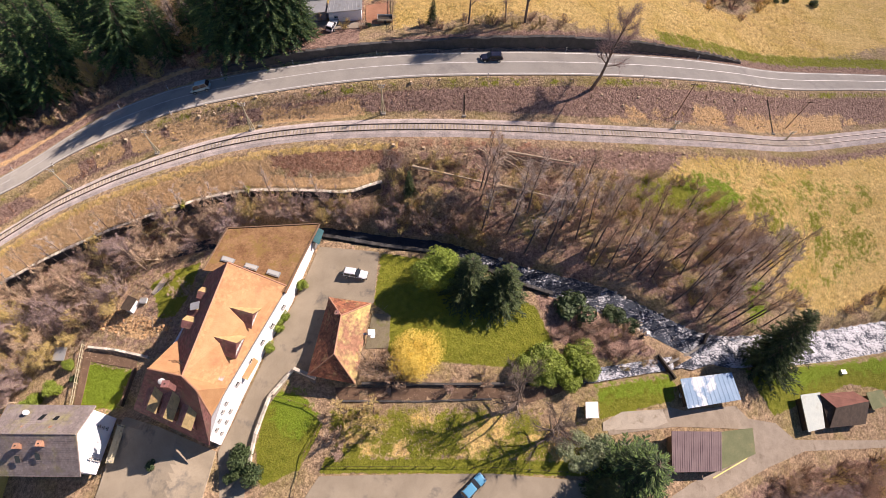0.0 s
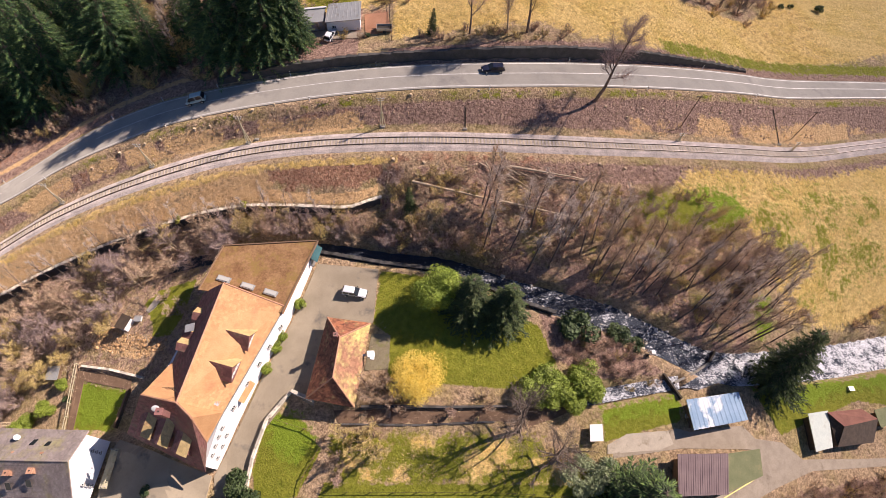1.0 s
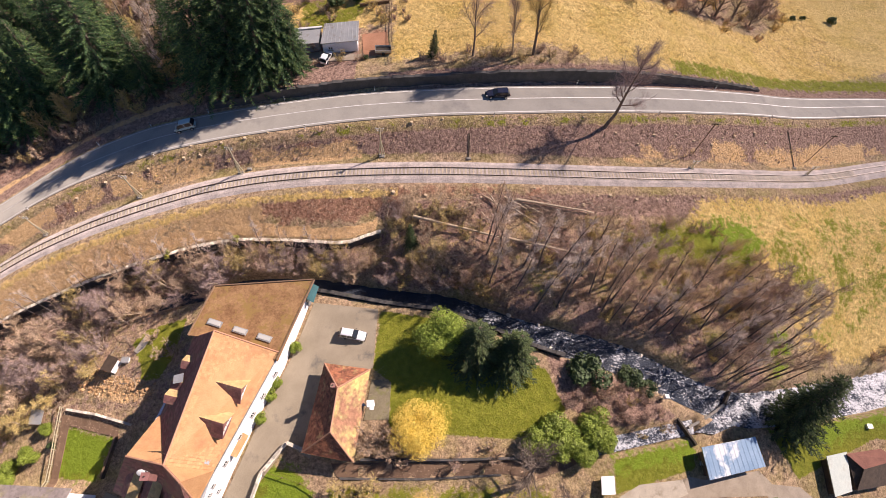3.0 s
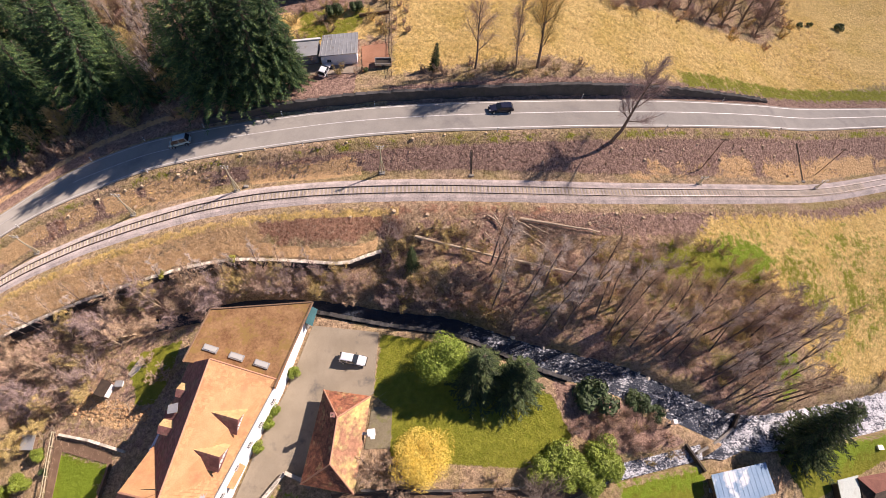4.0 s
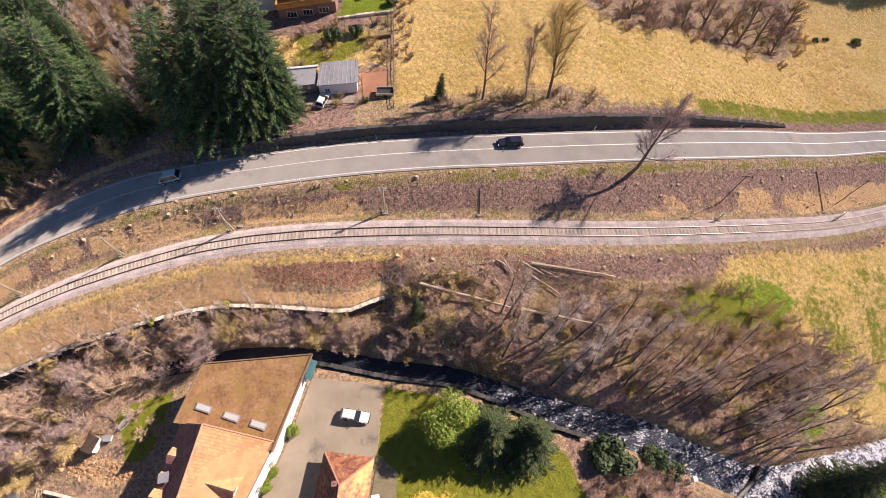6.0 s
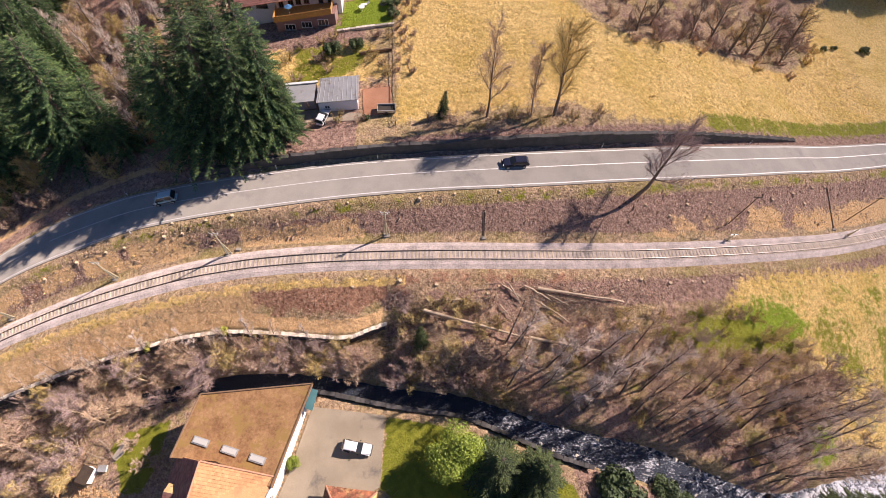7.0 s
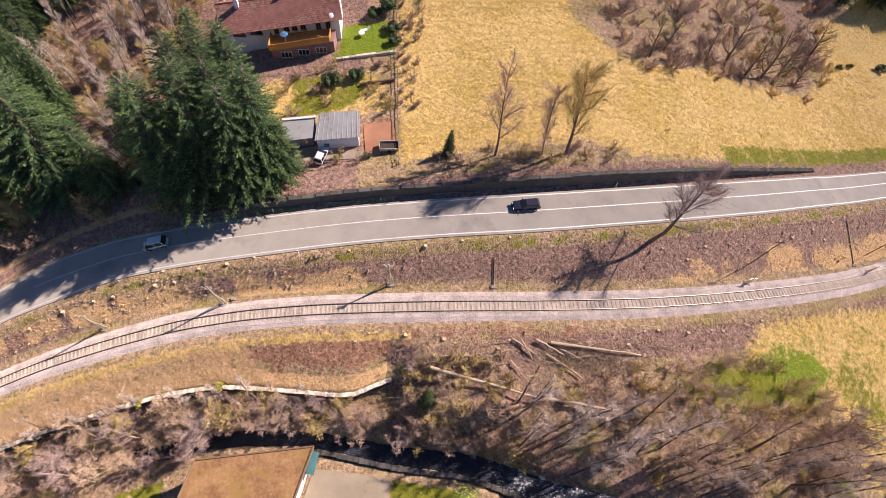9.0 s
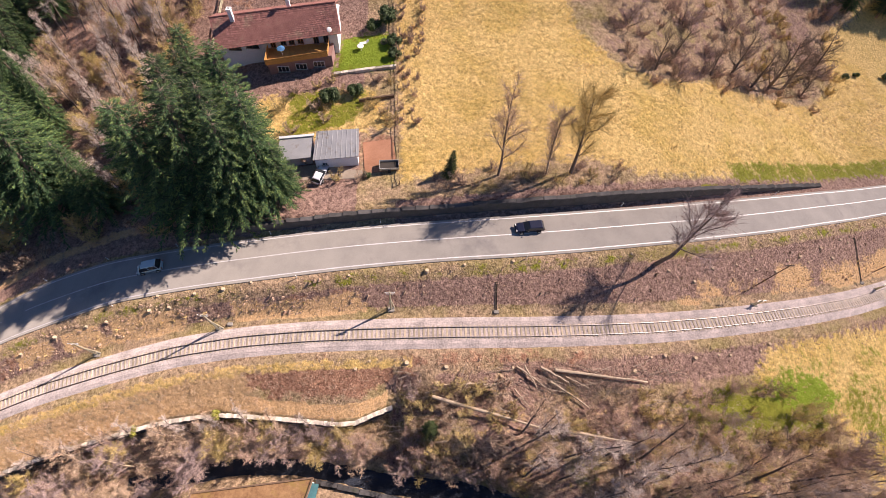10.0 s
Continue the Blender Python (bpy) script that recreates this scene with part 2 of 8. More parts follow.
RUBBLE = island_tone(surface("pale_rubble", (0.38, 0.21, 0.10), (0.68, 0.44, 0.22), 0.8, 8, 0.95, 0.3), 0.3)
MOSSY = surface("mossy_concrete", (0.20, 0.165, 0.10), (0.34, 0.29, 0.18), 0.8, 9, 0.95, 0.3, (0.22, 0.22, 0.07), 0.6)
SOIL = surface("dug_soil", (0.15, 0.09, 0.055), (0.27, 0.17, 0.105), 0.6, 8, 0.95, 0.5)
YELLOW_PAINT = surface("yellow_paint", (0.70, 0.58, 0.15), (0.82, 0.70, 0.25), 1, 10, 0.7, 0.1)


def glass_material(name, tint):
    m = bpy.data.materials.new(name)
    nodes, links = nodes_of(m)
    b = nodes["Principled BSDF"]
    b.inputs["Base Color"].default_value = (*tint, 1)
    b.inputs["Roughness"].default_value = 0.06
    b.inputs["IOR"].default_value = 1.5
    return m


GLASS = glass_material("window_glass", (0.025, 0.03, 0.035))
SKYLIGHT = glass_material("milky_skylight", (0.5, 0.5, 0.46))


def water_material(name, start, end, still, full, fine):
    m = bpy.data.materials.new(name)
    nodes, links = nodes_of(m)
    nt, b = m.node_tree, nodes["Principled BSDF"]
    geo = nodes.new("ShaderNodeNewGeometry")
    mp = nodes.new("ShaderNodeMapping")
    mp.inputs["Scale"].default_value = (0.8, 1.3, 1)
    links.new(geo.outputs["Position"], mp.inputs["Vector"])
    foam = noise_node(nt, fine, 9, mp.outputs["Vector"], 0.8)
    sep = nodes.new("ShaderNodeSeparateXYZ")
    links.new(geo.outputs["Position"], sep.inputs[0])
    glint_ramp = nodes.new("ShaderNodeMapRange")                       # rapids from the weir on upstream, with sun glitter painted in as white
    glint_ramp.inputs["From Min"].default_value, glint_ramp.inputs["From Max"].default_value = start, end
    glint_ramp.inputs["To Min"].default_value, glint_ramp.inputs["To Max"].default_value = still, full
    links.new(sep.outputs["X"], glint_ramp.inputs["Value"])
    patches = nodes.new("ShaderNodeMath")
    patches.operation = "MULTIPLY_ADD"
    patches.inputs[1].default_value = 0.45
    links.new(noise_node(nt, 0.5, 4, mp.outputs["Vector"], 0.6), patches.inputs[0])
    lower = nodes.new("ShaderNodeMath")
    lower.operation = "SUBTRACT"
    lower.inputs[1].default_value = 0.225
    links.new(foam, patches.inputs[2])
    links.new(patches.outputs[0], lower.inputs[0])
    more = nodes.new("ShaderNodeMath")
    more.operation = "ADD"
    links.new(lower.outputs[0], more.inputs[0]), links.new(glint_ramp.outputs["Result"], more.inputs[1])
    calm = nodes.new("ShaderNodeMapRange")                        # dark between the walls downstream: shade and twigs there put into the colour
    calm.inputs["From Min"].default_value, calm.inputs["From Max"].default_value = 2.0, 8.0
    calm.inputs["To Min"].default_value, calm.inputs["To Max"].default_value = -0.3, 0.0
    links.new(sep.outputs["X"], calm.inputs["Value"])
    wet = nodes.new("ShaderNodeMath")
    wet.operation = "ADD"
    links.new(more.outputs[0], wet.inputs[0]), links.new(calm.outputs["Result"], wet.inputs[1])
    col = mixed(nt, wet.outputs[0], (0.055, 0.065, 0.085), (0.68, 0.69, 0.72), 0.55, 0.63)
    links.new(col, b.inputs["Base Color"])
    b.inputs["Roughness"].default_value, b.inputs["IOR"].default_value = 0.12, 1.33
    bump = nodes.new("ShaderNodeBump")
    bump.inputs["Strength"].default_value, bump.inputs["Distance"].default_value = 1.0, 0.5
    links.new(noise_node(nt, 2.6, 6, mp.outputs["Vector"], 0.65), bump.inputs["Height"])
    links.new(bump.outputs["Normal"], b.inputs["Normal"])
    return m


WATER = water_material("stream_water", 44.0, 60.0, 0.012, 0.10, 2.6)
CHANNEL_WATER = water_material("rippled_channel_water", 20.0, 50.0, 0.06, 0.10, 3.2)


def ground_material():
    """One sheet of land: turf, dry meadow, bare earth, litter, by cover attributes with ragged borders."""
    m = bpy.data.materials.new("ground_cover")
    nodes, links = nodes_of(m)
    nt, b = m.node_tree, nodes["Principled BSDF"]
    geo = nodes.new("ShaderNodeNewGeometry")
    pos = geo.outputs["Position"]
    big, mid, fine = noise_node(nt, 0.12, 5, pos, 0.65), noise_node(nt, 0.9, 6, pos, 0.7), noise_node(nt, 5.0, 4, pos, 0.7)
    speck = noise_node(nt, 1.7, 10, pos, 0.85)

    def channel(name):
        a = nodes.new("ShaderNodeVertexColor")
        a.layer_name = name
        s = nodes.new("ShaderNodeSeparateColor")
        links.new(a.outputs["Color"], s.inputs["Color"])
        out = []
        for c in s.outputs[:3]:
            add = nodes.new("ShaderNodeMath")
            add.operation = "MULTIPLY_ADD"
            links.new(mid, add.inputs[0])
            add.inputs[1].default_value = 1.5
            links.new(c, add.inputs[2])
            out.append(add.outputs[0])
        return out

    turf, dry, earth = channel("cover_a")
    litter, sand, lush = channel("cover_b")
    col = mixed(nt, speck, (0.23, 0.15, 0.09), (0.78, 0.57, 0.36), 0.40, 0.60)                   # rough brown growth
    col = mixed(nt, big, col, mixed(nt, speck, (0.25, 0.19, 0.07), (0.64, 0.52, 0.22), 0.4, 0.62), 0.45, 0.7)
    lo, hi = 1.12, 1.34
    col = mixed(nt, litter, col, mixed(nt, speck, (0.175, 0.10, 0.08), (0.65, 0.44, 0.335), 0.40, 0.61), lo, hi)
    col = mixed(nt, earth, col, mixed(nt, speck, (0.26, 0.125, 0.08), (0.72, 0.42, 0.26), 0.4, 0.62), lo, hi)
    col = mixed(nt, sand, col, mixed(nt, fine, (0.60, 0.37, 0.17), (0.97, 0.70, 0.38), 0.3, 0.7), lo, hi)
    gold = mixed(nt, speck, (0.43, 0.285, 0.085), (0.97, 0.725, 0.295), 0.33, 0.56)
    gold = mixed(nt, big, gold, mixed(nt, speck, (0.36, 0.25, 0.065), (0.88, 0.64, 0.21), 0.33, 0.56), 0.45, 0.62)
    col = mixed(nt, dry, col, gold, lo, hi)
    grass = mixed(nt, mid, (0.19, 0.225, 0.02), (0.38, 0.375, 0.05), 0.3, 0.7)
    grass = mixed(nt, fine, grass, (0.25, 0.225, 0.05), 0.5, 0.75)
    col = mixed(nt, turf, col, grass, lo, hi)
    col = mixed(nt, lush, col, mixed(nt, fine, (0.18, 0.275, 0.018), (0.34, 0.44, 0.05), 0.3, 0.7), lo, hi)
    links.new(col, b.inputs["Base Color"])
    b.inputs["Roughness"].default_value = 0.95
    b.inputs["Specular IOR Level"].default_value = 0.15
    b.inputs["Diffuse Roughness"].default_value = 1.0
    bump = nodes.new("ShaderNodeBump")
    bump.inputs["Strength"].default_value, bump.inputs["Distance"].default_value = 1.0, 0.3
    links.new(speck, bump.inputs["Height"])
    lumps = nodes.new("ShaderNodeBump")
    lumps.inputs["Strength"].default_value, lumps.inputs["Distance"].default_value = 0.8, 0.7
    links.new(mid, lumps.inputs["Height"])
    links.new(lumps.outputs["Normal"], bump.inputs["Normal"])
    links.new(bump.outputs["Normal"], b.inputs["Normal"])
    return m


GROUND = ground_material()


# ---- the lie of the land: smooth fall towards the sides, and relief across the valley ----
def fall(u, a, u0, soft_len):
    u = np.abs(u)
    far = a * u0 * u0 + 2 * a * u0 * soft_len * (1 - np.exp(-np.maximum(u - u0, 0) / soft_len))
    return -np.where(u < u0, a * u * u, far)


def base_fall(x, y):
    side = np.where(np.asarray(x) < 11, fall(x - 11, 0.0023, 90, 30), fall(x - 11, 0.0023, 68, 25))
    return side + fall(y - 70, 0.0012, 70, 30)


def curve(pairs):
    xs, ys = zip(*pairs)
    def at(x):
        h = 2.5
        return (np.interp(x - h, xs, ys) + 2 * np.interp(x, xs, ys) + np.interp(x + h, xs, ys)) / 4
    return at


rail_y = curve([(-300, -80), (-130, 26), (-100, 43), (-86, 51.2), (-80, 54.4), (-73, 57), (-62, 60.1), (-50, 62.6), (-40, 64.4), (-30, 65.3), (-20, 65.6),
                (0, 65.6), (12, 65.6), (22, 65.9), (32, 66.5), (42, 67.6), (52, 69.1), (62, 70.9), (75, 73.8), (90, 78.2), (103, 82.2), (115, 85.3), (140, 91), (300, 130)])
road_s = curve([(-300, -76), (-130, 34), (-100, 53.5), (-88, 60), (-83, 61.8), (-75, 65.6), (-68, 68.0), (-62, 69.4), (-51, 72.1), (-40, 73.1), (-28, 73.8), (-15, 74.8), (0, 75.8),
                (10, 76.4), (20, 77.4), (30, 78.8), (40, 80.4), (50, 82.4), (57, 83.95), (63, 85.5), (72, 88.0), (81, 90.6), (90, 93.2), (100, 95.8), (110, 97.9), (122, 99.6), (150, 101), (300, 110)])
road_n = curve([(-300, -64), (-130, 40), (-100, 58.5), (-90, 64.6), (-83, 68.4), (-77, 71.8), (-71, 74.4), (-65, 76.6), (-54, 78.9), (-44, 79.6), (-34, 80.1), (-25, 80.6), (-16, 81.2), (0, 82.1),
                (10, 82.9), (20, 84), (30, 85.4), (40, 87.1), (52, 89.6), (60, 91.5), (67, 93.3), (75, 95.6), (85, 98.5), (95, 101.1), (104, 103.1), (112, 104.5), (123, 105.8), (150, 107), (300, 117)])
wall_y = curve([(-300, -95), (-130, 12), (-100, 33), (-86, 43), (-75, 47), (-60, 51.2), (-50, 53.5), (-41, 55.3), (-33, 55.9), (-24, 55), (-13, 53.7), (-8, 56.4), (0, 56), (300, 140)])
river_y = curve([(-300, 45), (-60, 45), (-45, 47), (-30, 49), (-19, 48.3), (-7, 45.8), (4.5, 44.4), (18, 39.3), (26, 37.4), (34, 35.6), (41, 32.6), (47, 30.6),
                 (52, 29.3), (57, 28.6), (71, 30.6), (86, 33.3), (102, 36.6), (150, 44), (300, 60)])
river_w = curve([(-300, 0.9), (-20, 0.95), (0, 1.25), (12, 1.6), (26, 2.3), (36, 2.5), (46, 2.5), (55, 2.6), (71, 2.9), (100, 3.2), (300, 3.5)])
river_z = curve([(-300, 0.3), (-20, 0.3), (30, -0.2), (43, -0.6), (50, -2.2), (60, -2.6), (100, -3.6), (300, -4)])
north_wall_h = curve([(-300, 0), (-60, 0.0), (-42, 1.0), (-30, 1.8), (5, 2.1), (25, 2.6), (45, 2.2), (58, 1.3), (72, 0.5), (77, 0.0), (300, 0)])
LOW_X = (-140, -60, -30, 0, 30, 60, 100, 160)
LOW_Y = (-40, 8, 25, 42)
LOW = ((-4, -3, -3, -3, -4, -5.5, -6, -6), (-3, -2.8, -1.2, -1, -2.6, -4.6, -5.2, -6), (-1.5, -1, 1.4, 2, 0.6, -2.6, -3.2, -3), (0, 0.5, 1.6, 2, 1.6, 1.2, 0.6, 0))


def low_land(x, y):
    rows = [np.interp(x, LOW_X, r) for r in LOW]
    out = rows[0]
    for a, b, ra, rb in zip(LOW_Y, LOW_Y[1:], rows, rows[1:]):
        k = np.clip((y - a) / (b - a), 0, 1)
        out = np.where(y >= a, ra + (rb - ra) * k, out)
    terrace = np.clip((x + 76) / 5, 0, 1) * np.clip((-29.5 - x) / 8, 0, 1) ** 1.5 * np.clip((18 - y) / 4, 0, 1)      # level forecourt of the long house
    return out + 3.4 * terrace


def ramp(y, pts):
    """Piecewise straight profile; every point is (y, z) of arrays."""
    out = pts[0][1] + 0 * y
    for (ya, za), (yb, zb) in zip(pts, pts[1:]):
        k = np.clip((y - ya) / np.maximum(yb - ya, 1e-3), 0, 1)
        out = np.where(y >= ya, za + (zb - za) * k, out)
    return out


def relief(x, y):
    x, y = np.asarray(x, float), np.asarray(y, float)
    rail, rs, rn, wl, rv, rw = rail_y(x), road_s(x), road_n(x), wall_y(x), river_y(x), river_w(x)
    left = np.clip((-2.5 - x) / 5.3, 0, 1)            # where the stone wall stands, and the bank fading out beside its end
    low = low_land(x, y)
    # from the stream's far bank up to the railway
    yb = np.where(x > -20, np.maximum(rv + rw + 0.5, 20), np.minimum(wl - 9, rv + 1.9))
    zb = low_land(x, yb)
    zb = np.where(x > -20, np.minimum(zb, river_z(x) + 1.3), zb)
    hi = np.interp(x, (-8, -2, 6), (5.2, 6.2, 7.6))
    mid_y = left * wl + (1 - left) * (np.interp(x, (-7.5, 4), (56.2, 54.6)) + np.maximum(rail - 65.6, 0))
    mid_lo = left * 3.0 + (1 - left) * (hi - 0.02)
    mid_hi = left * 4.9 + (1 - left) * hi
    step = np.interp(x, (-7.7, -5.5), (0.35, 3.5))
    mid_y = np.maximum(mid_y, yb + 1)
    h = north_wall_h(x)
    back = np.interp(x, (-60, -25, 2, 18, 60), (0, -1.6, -1.4, 0.8, 0.3))
    up = ramp(y, [(yb, zb), (np.maximum(mid_y - step, yb + 0.4), mid_lo), (mid_y, mid_hi), (mid_y + 2.2 * left + 0.01, mid_hi + np.interp(x, (-36, -25), (1.5, 0.8)) * left), (np.maximum(rail - 6.0 + 1.5 * left, mid_y + 3.6 * left + 1.5 * (1 - left)), 8.2 + 0 * x), (rail - 3.6, 8.75 + 0 * x), (rail + 3.0, 8.75 + 0 * x),
                  (rail + 3.9, 9.0 + 0 * x), (rs - 1.6, 12.15 + 0 * x), (rs - 0.5, 12.38 + 0 * x), (rn + 0.5, 12.38 + 0 * x), (rn + 1.4, 12.4 + 0 * x),
                  (rn + 2.0, 12.4 + h), (rn + 9, 13.0 + h + back), (rn + 40, 16.0 + h), (rn + 160, 60 + h), (rn + 400, 110 + h)])
    z = np.where(y > yb, up, low)
    # the stream's bed
    d = np.abs(y - rv)
    bed = river_z(x) - 0.5
    k = np.clip((d - rw) / 1.1, 0, 1)
    k = np.where(x < -48, np.maximum(k, np.clip((-48 - x) / 6, 0, 1)), k)
    z = np.where((d < rw + 1.1), np.minimum(z, bed + (z - bed) * k), z)
    # mill channel beside the stream
    cx = np.clip((x - 26) / 3, 0, 1) * np.clip((46.5 - x) / 1.0, 0, 1)
    cd = np.abs(y - (22.0 + (x - 28) * 0.205))
    ck = np.clip((cd - 1.0) / 0.7, 0, 1)
    z = np.where((cd < 1.7) & (cx > 0), z - 1.3 * cx * (1 - ck), z)
    return z


def ground_z(x, y):
    return relief(x, y) + base_fall(np.asarray(x, float), np.asarray(y, float))

# ---- building blocks ----
def mesh_of(name, verts, faces, mats=(), smooth=False):
    me = bpy.data.meshes.new(name)
    me.from_pydata([tuple(v) for v in verts], [], faces)
    for m in mats:
        me.materials.append(m)
    if smooth:
        me.polygons.foreach_set("use_smooth", [True] * len(me.polygons))
    me.update()
    return me


def part(name, bm, material, parent=None, label=""):
    """One mesh object out of a bmesh, under a thing or a part."""
    me = bpy.data.meshes.new(name)
    bm.normal_update()
    bm.to_mesh(me)
    bm.free()
    me.materials.append(material)
    ob = new(name, me)
    if parent:
        ob.parent = parent
    if label:
        ob["label"] = label
    return ob


def piece(name, me, parent, m=None):
    ob = new(name, me)
    ob.parent = parent
    if m is not None:
        ob.matrix_basis = m
    return ob


def thing(name, place, label, category, group="", kind="", turn=0.0):
    ob = new(name)
    ob.empty_display_size = 0.3
    ob.matrix_basis = pose(*place, 0, 0, turn)
    return tagged(ob, label, category, group, kind)


def box(bm, x0, x1, y0, y1, z0, z1, bevel=0.0):
    v = [bm.verts.new((x, y, z)) for z in (z0, z1) for x, y in ((x0, y0), (x1, y0), (x1, y1), (x0, y1))]
    for f in ((3, 2, 1, 0), (4, 5, 6, 7), (0, 1, 5, 4), (1, 2, 6, 5), (2, 3, 7, 6), (3, 0, 4, 7)):
        bm.faces.new([v[i] for i in f])
    if bevel:
        es = list({e for q in v for e in q.link_edges})
        bmesh.ops.bevel(bm, geom=es, offset=bevel, segments=2, affect="EDGES")
    return bm


def boxed(*a, **k):
    return box(bmesh.new(), *a, **k)


def solid(bm, ring, z0, z1):
    """An upright block over a ring of (x, y); z0 and z1 are numbers or lists."""
    n = len(ring)
    lo = [bm.verts.new((x, y, z0[i] if isinstance(z0, (list, tuple)) else z0)) for i, (x, y) in enumerate(ring)]
    hi = [bm.verts.new((x, y, z1[i] if isinstance(z1, (list, tuple)) else z1)) for i, (x, y) in enumerate(ring)]
    bm.faces.new(hi), bm.faces.new(lo[::-1])
    for i in range(n):
        bm.faces.new((lo[i], lo[(i + 1) % n], hi[(i + 1) % n], hi[i]))
    return bm


def slab(bm, corners, thick):
    """A sheet over 3D corners (counted from above against the clock), thickened downwards along its normal."""
    c = [Vector(p) for p in corners]
    n = (c[1] - c[0]).cross(c[2] - c[0]).normalized()
    if n.z < 0:
        c, n = c[::-1], -n
    hi, lo = [bm.verts.new(p) for p in c], [bm.verts.new(p - n * thick) for p in c]
    bm.faces.new(hi), bm.faces.new(lo[::-1])
    for i in range(len(c)):
        j = (i + 1) % len(c)
        bm.faces.new((lo[i], lo[j], hi[j], hi[i]))
    return bm


def tube(verts, faces, points, radii, sides=5):
    """Add a tapered tube along points to lists of verts and faces."""
    base = None
    prev = None
    for i, (p, r) in enumerate(zip(points, radii)):
        d = (points[min(i + 1, len(points) - 1)] - points[max(i - 1, 0)])
        d = d.normalized() if d.length > 1e-6 else Vector((0, 0, 1))
        a = d.cross(Vector((0.31, 0.17, 0.93)) if abs(d.z) < 0.9 else Vector((1, 0.2, 0))).normalized()
        b = d.cross(a)
        start = len(verts)
        for k in range(sides):
            w = 2 * math.pi * k / sides
            verts.append(p + (a * math.cos(w) + b * math.sin(w)) * r)
        if prev is not None:
            for k in range(sides):
                faces.append((prev + k, prev + (k + 1) % sides, start + (k + 1) % sides, start + k))
        else:
            base = start
        prev = start
    faces.append(tuple(range(prev, prev + sides)))
    return base


def gz(x, y):
    return float(ground_z(x, y))


def cylinder(bm, p, q, r, sides=8, r2=None):
    p, q = Vector(p), Vector(q)
    verts, faces = [], []
    tube(verts, faces, [p, q], [r, r if r2 is None else r2], sides)
    vs = [bm.verts.new(v) for v in verts]
    for f in faces:
        bm.faces.new([vs[i] for i in f])
    bm.faces.new(vs[:sides][::-1])
    return bm


def signed(px, py, poly):
    """Distance to a polygon's outline, positive inside."""
    best, inside = np.full(px.shape, 1e9), np.zeros(px.shape, bool)
    for (ax, ay), (bx, by) in zip(poly, poly[1:] + poly[:1]):
        dx, dy = bx - ax, by - ay
        k = np.clip(((px - ax) * dx + (py - ay) * dy) / (dx * dx + dy * dy + 1e-9), 0, 1)
        best = np.minimum(best, np.hypot(px - ax - k * dx, py - ay - k * dy))
        hit = ((ay > py) != (by > py)) & (px < (bx - ax) * (py - ay) / ((by - ay) if by != ay else 1e-9) + ax)
        inside ^= hit
    return np.where(inside, best, -best)


def area(px, py, poly, soft=0.6):
    return np.clip(signed(px, py, poly) / (2 * soft) + 0.5, 0, 1)


# ---- the ground ----
LAWNS = [
    [(-7.3, 42.5), (0, 41.5), (8, 38.5), (20, 33), (22.5, 27), (15, 22.8), (0, 23.5), (-5, 24.5), (-5, 31), (-7.8, 33)],
    [(-24, 19.5), (-18.5, 18.5), (-15, 14), (-18, 8), (-24, 5.5), (-25.5, 11)],
    [(-61.5, 26.5), (-50.3, 24), (-52.5, 18), (-60.3, 18.5)],
    [(-51, 39.5), (-48.6, 41.6), (-41.2, 43.2), (-42.6, 36), (-44, 33.2), (-47.4, 32.8), (-48.6, 36)],
    [(30, 20.3), (44.4, 22.8), (44.6, 19.2), (30, 15.5)],
    [(62, 24.5), (75, 27.4), (115, 33), (115, 23), (88, 25.5), (73, 20.5), (66, 18)],
    [(-19.0, 112.6), (-8.4, 113.2), (-9.6, 121.4), (-18.0, 120.8)],
    [(-14, 9.4), (6, 9.4), (30, 9), (29, 7.2), (-15, 7.4)],
]
LUSH = [
    [(-61, 27), (-50.5, 24), (-52.5, 18.5), (-60, 19)],
    [(62, 25.5), (75, 27.4), (115, 33), (115, 29), (88, 28), (72, 23)],
    [(30, 20.3), (44.4, 22.8), (44.6, 21), (30, 18.5)],
    [(-19.0, 112.8), (-8.8, 113.2), (-9.9, 121), (-18.0, 120.5)],
    [(63.0, 40.6), (67.8, 42.0), (69, 37), (64, 34.5)],
    [(49, 57.5), (56, 60.5), (62, 60), (63.5, 57), (61, 54), (54, 55)],
    [(-24, 19.5), (-18.5, 18.5), (-16, 15), (-19, 12), (-23, 15)],
]
DRY = [
    [(-6.8, 89.5), (5, 91.2), (14, 92), (24, 92.5), (34, 91.0), (50, 93.2), (68, 97), (90, 104), (150, 126), (200, 190), (120, 162), (104, 150), (97, 131), (86, 121), (66, 117), (52, 116), (42, 113), (33, 116), (26, 124), (24, 140), (22, 170), (-8.8, 170), (-7.6, 118)],
    [(46, 57), (52, 64), (68, 67.5), (85, 70.5), (110, 78), (150, 85), (150, 50), (100, 42), (82, 38.5), (71, 40), (70, 47), (66, 52), (58, 54)],
    [(-3, 16), (6, 15.5), (18, 15.5), (28, 11), (27, 9), (-10, 9.5), (-12, 13)],
    [(-33, 108), (-12, 108), (-9, 100), (-22, 98.8), (-32, 99)],
]
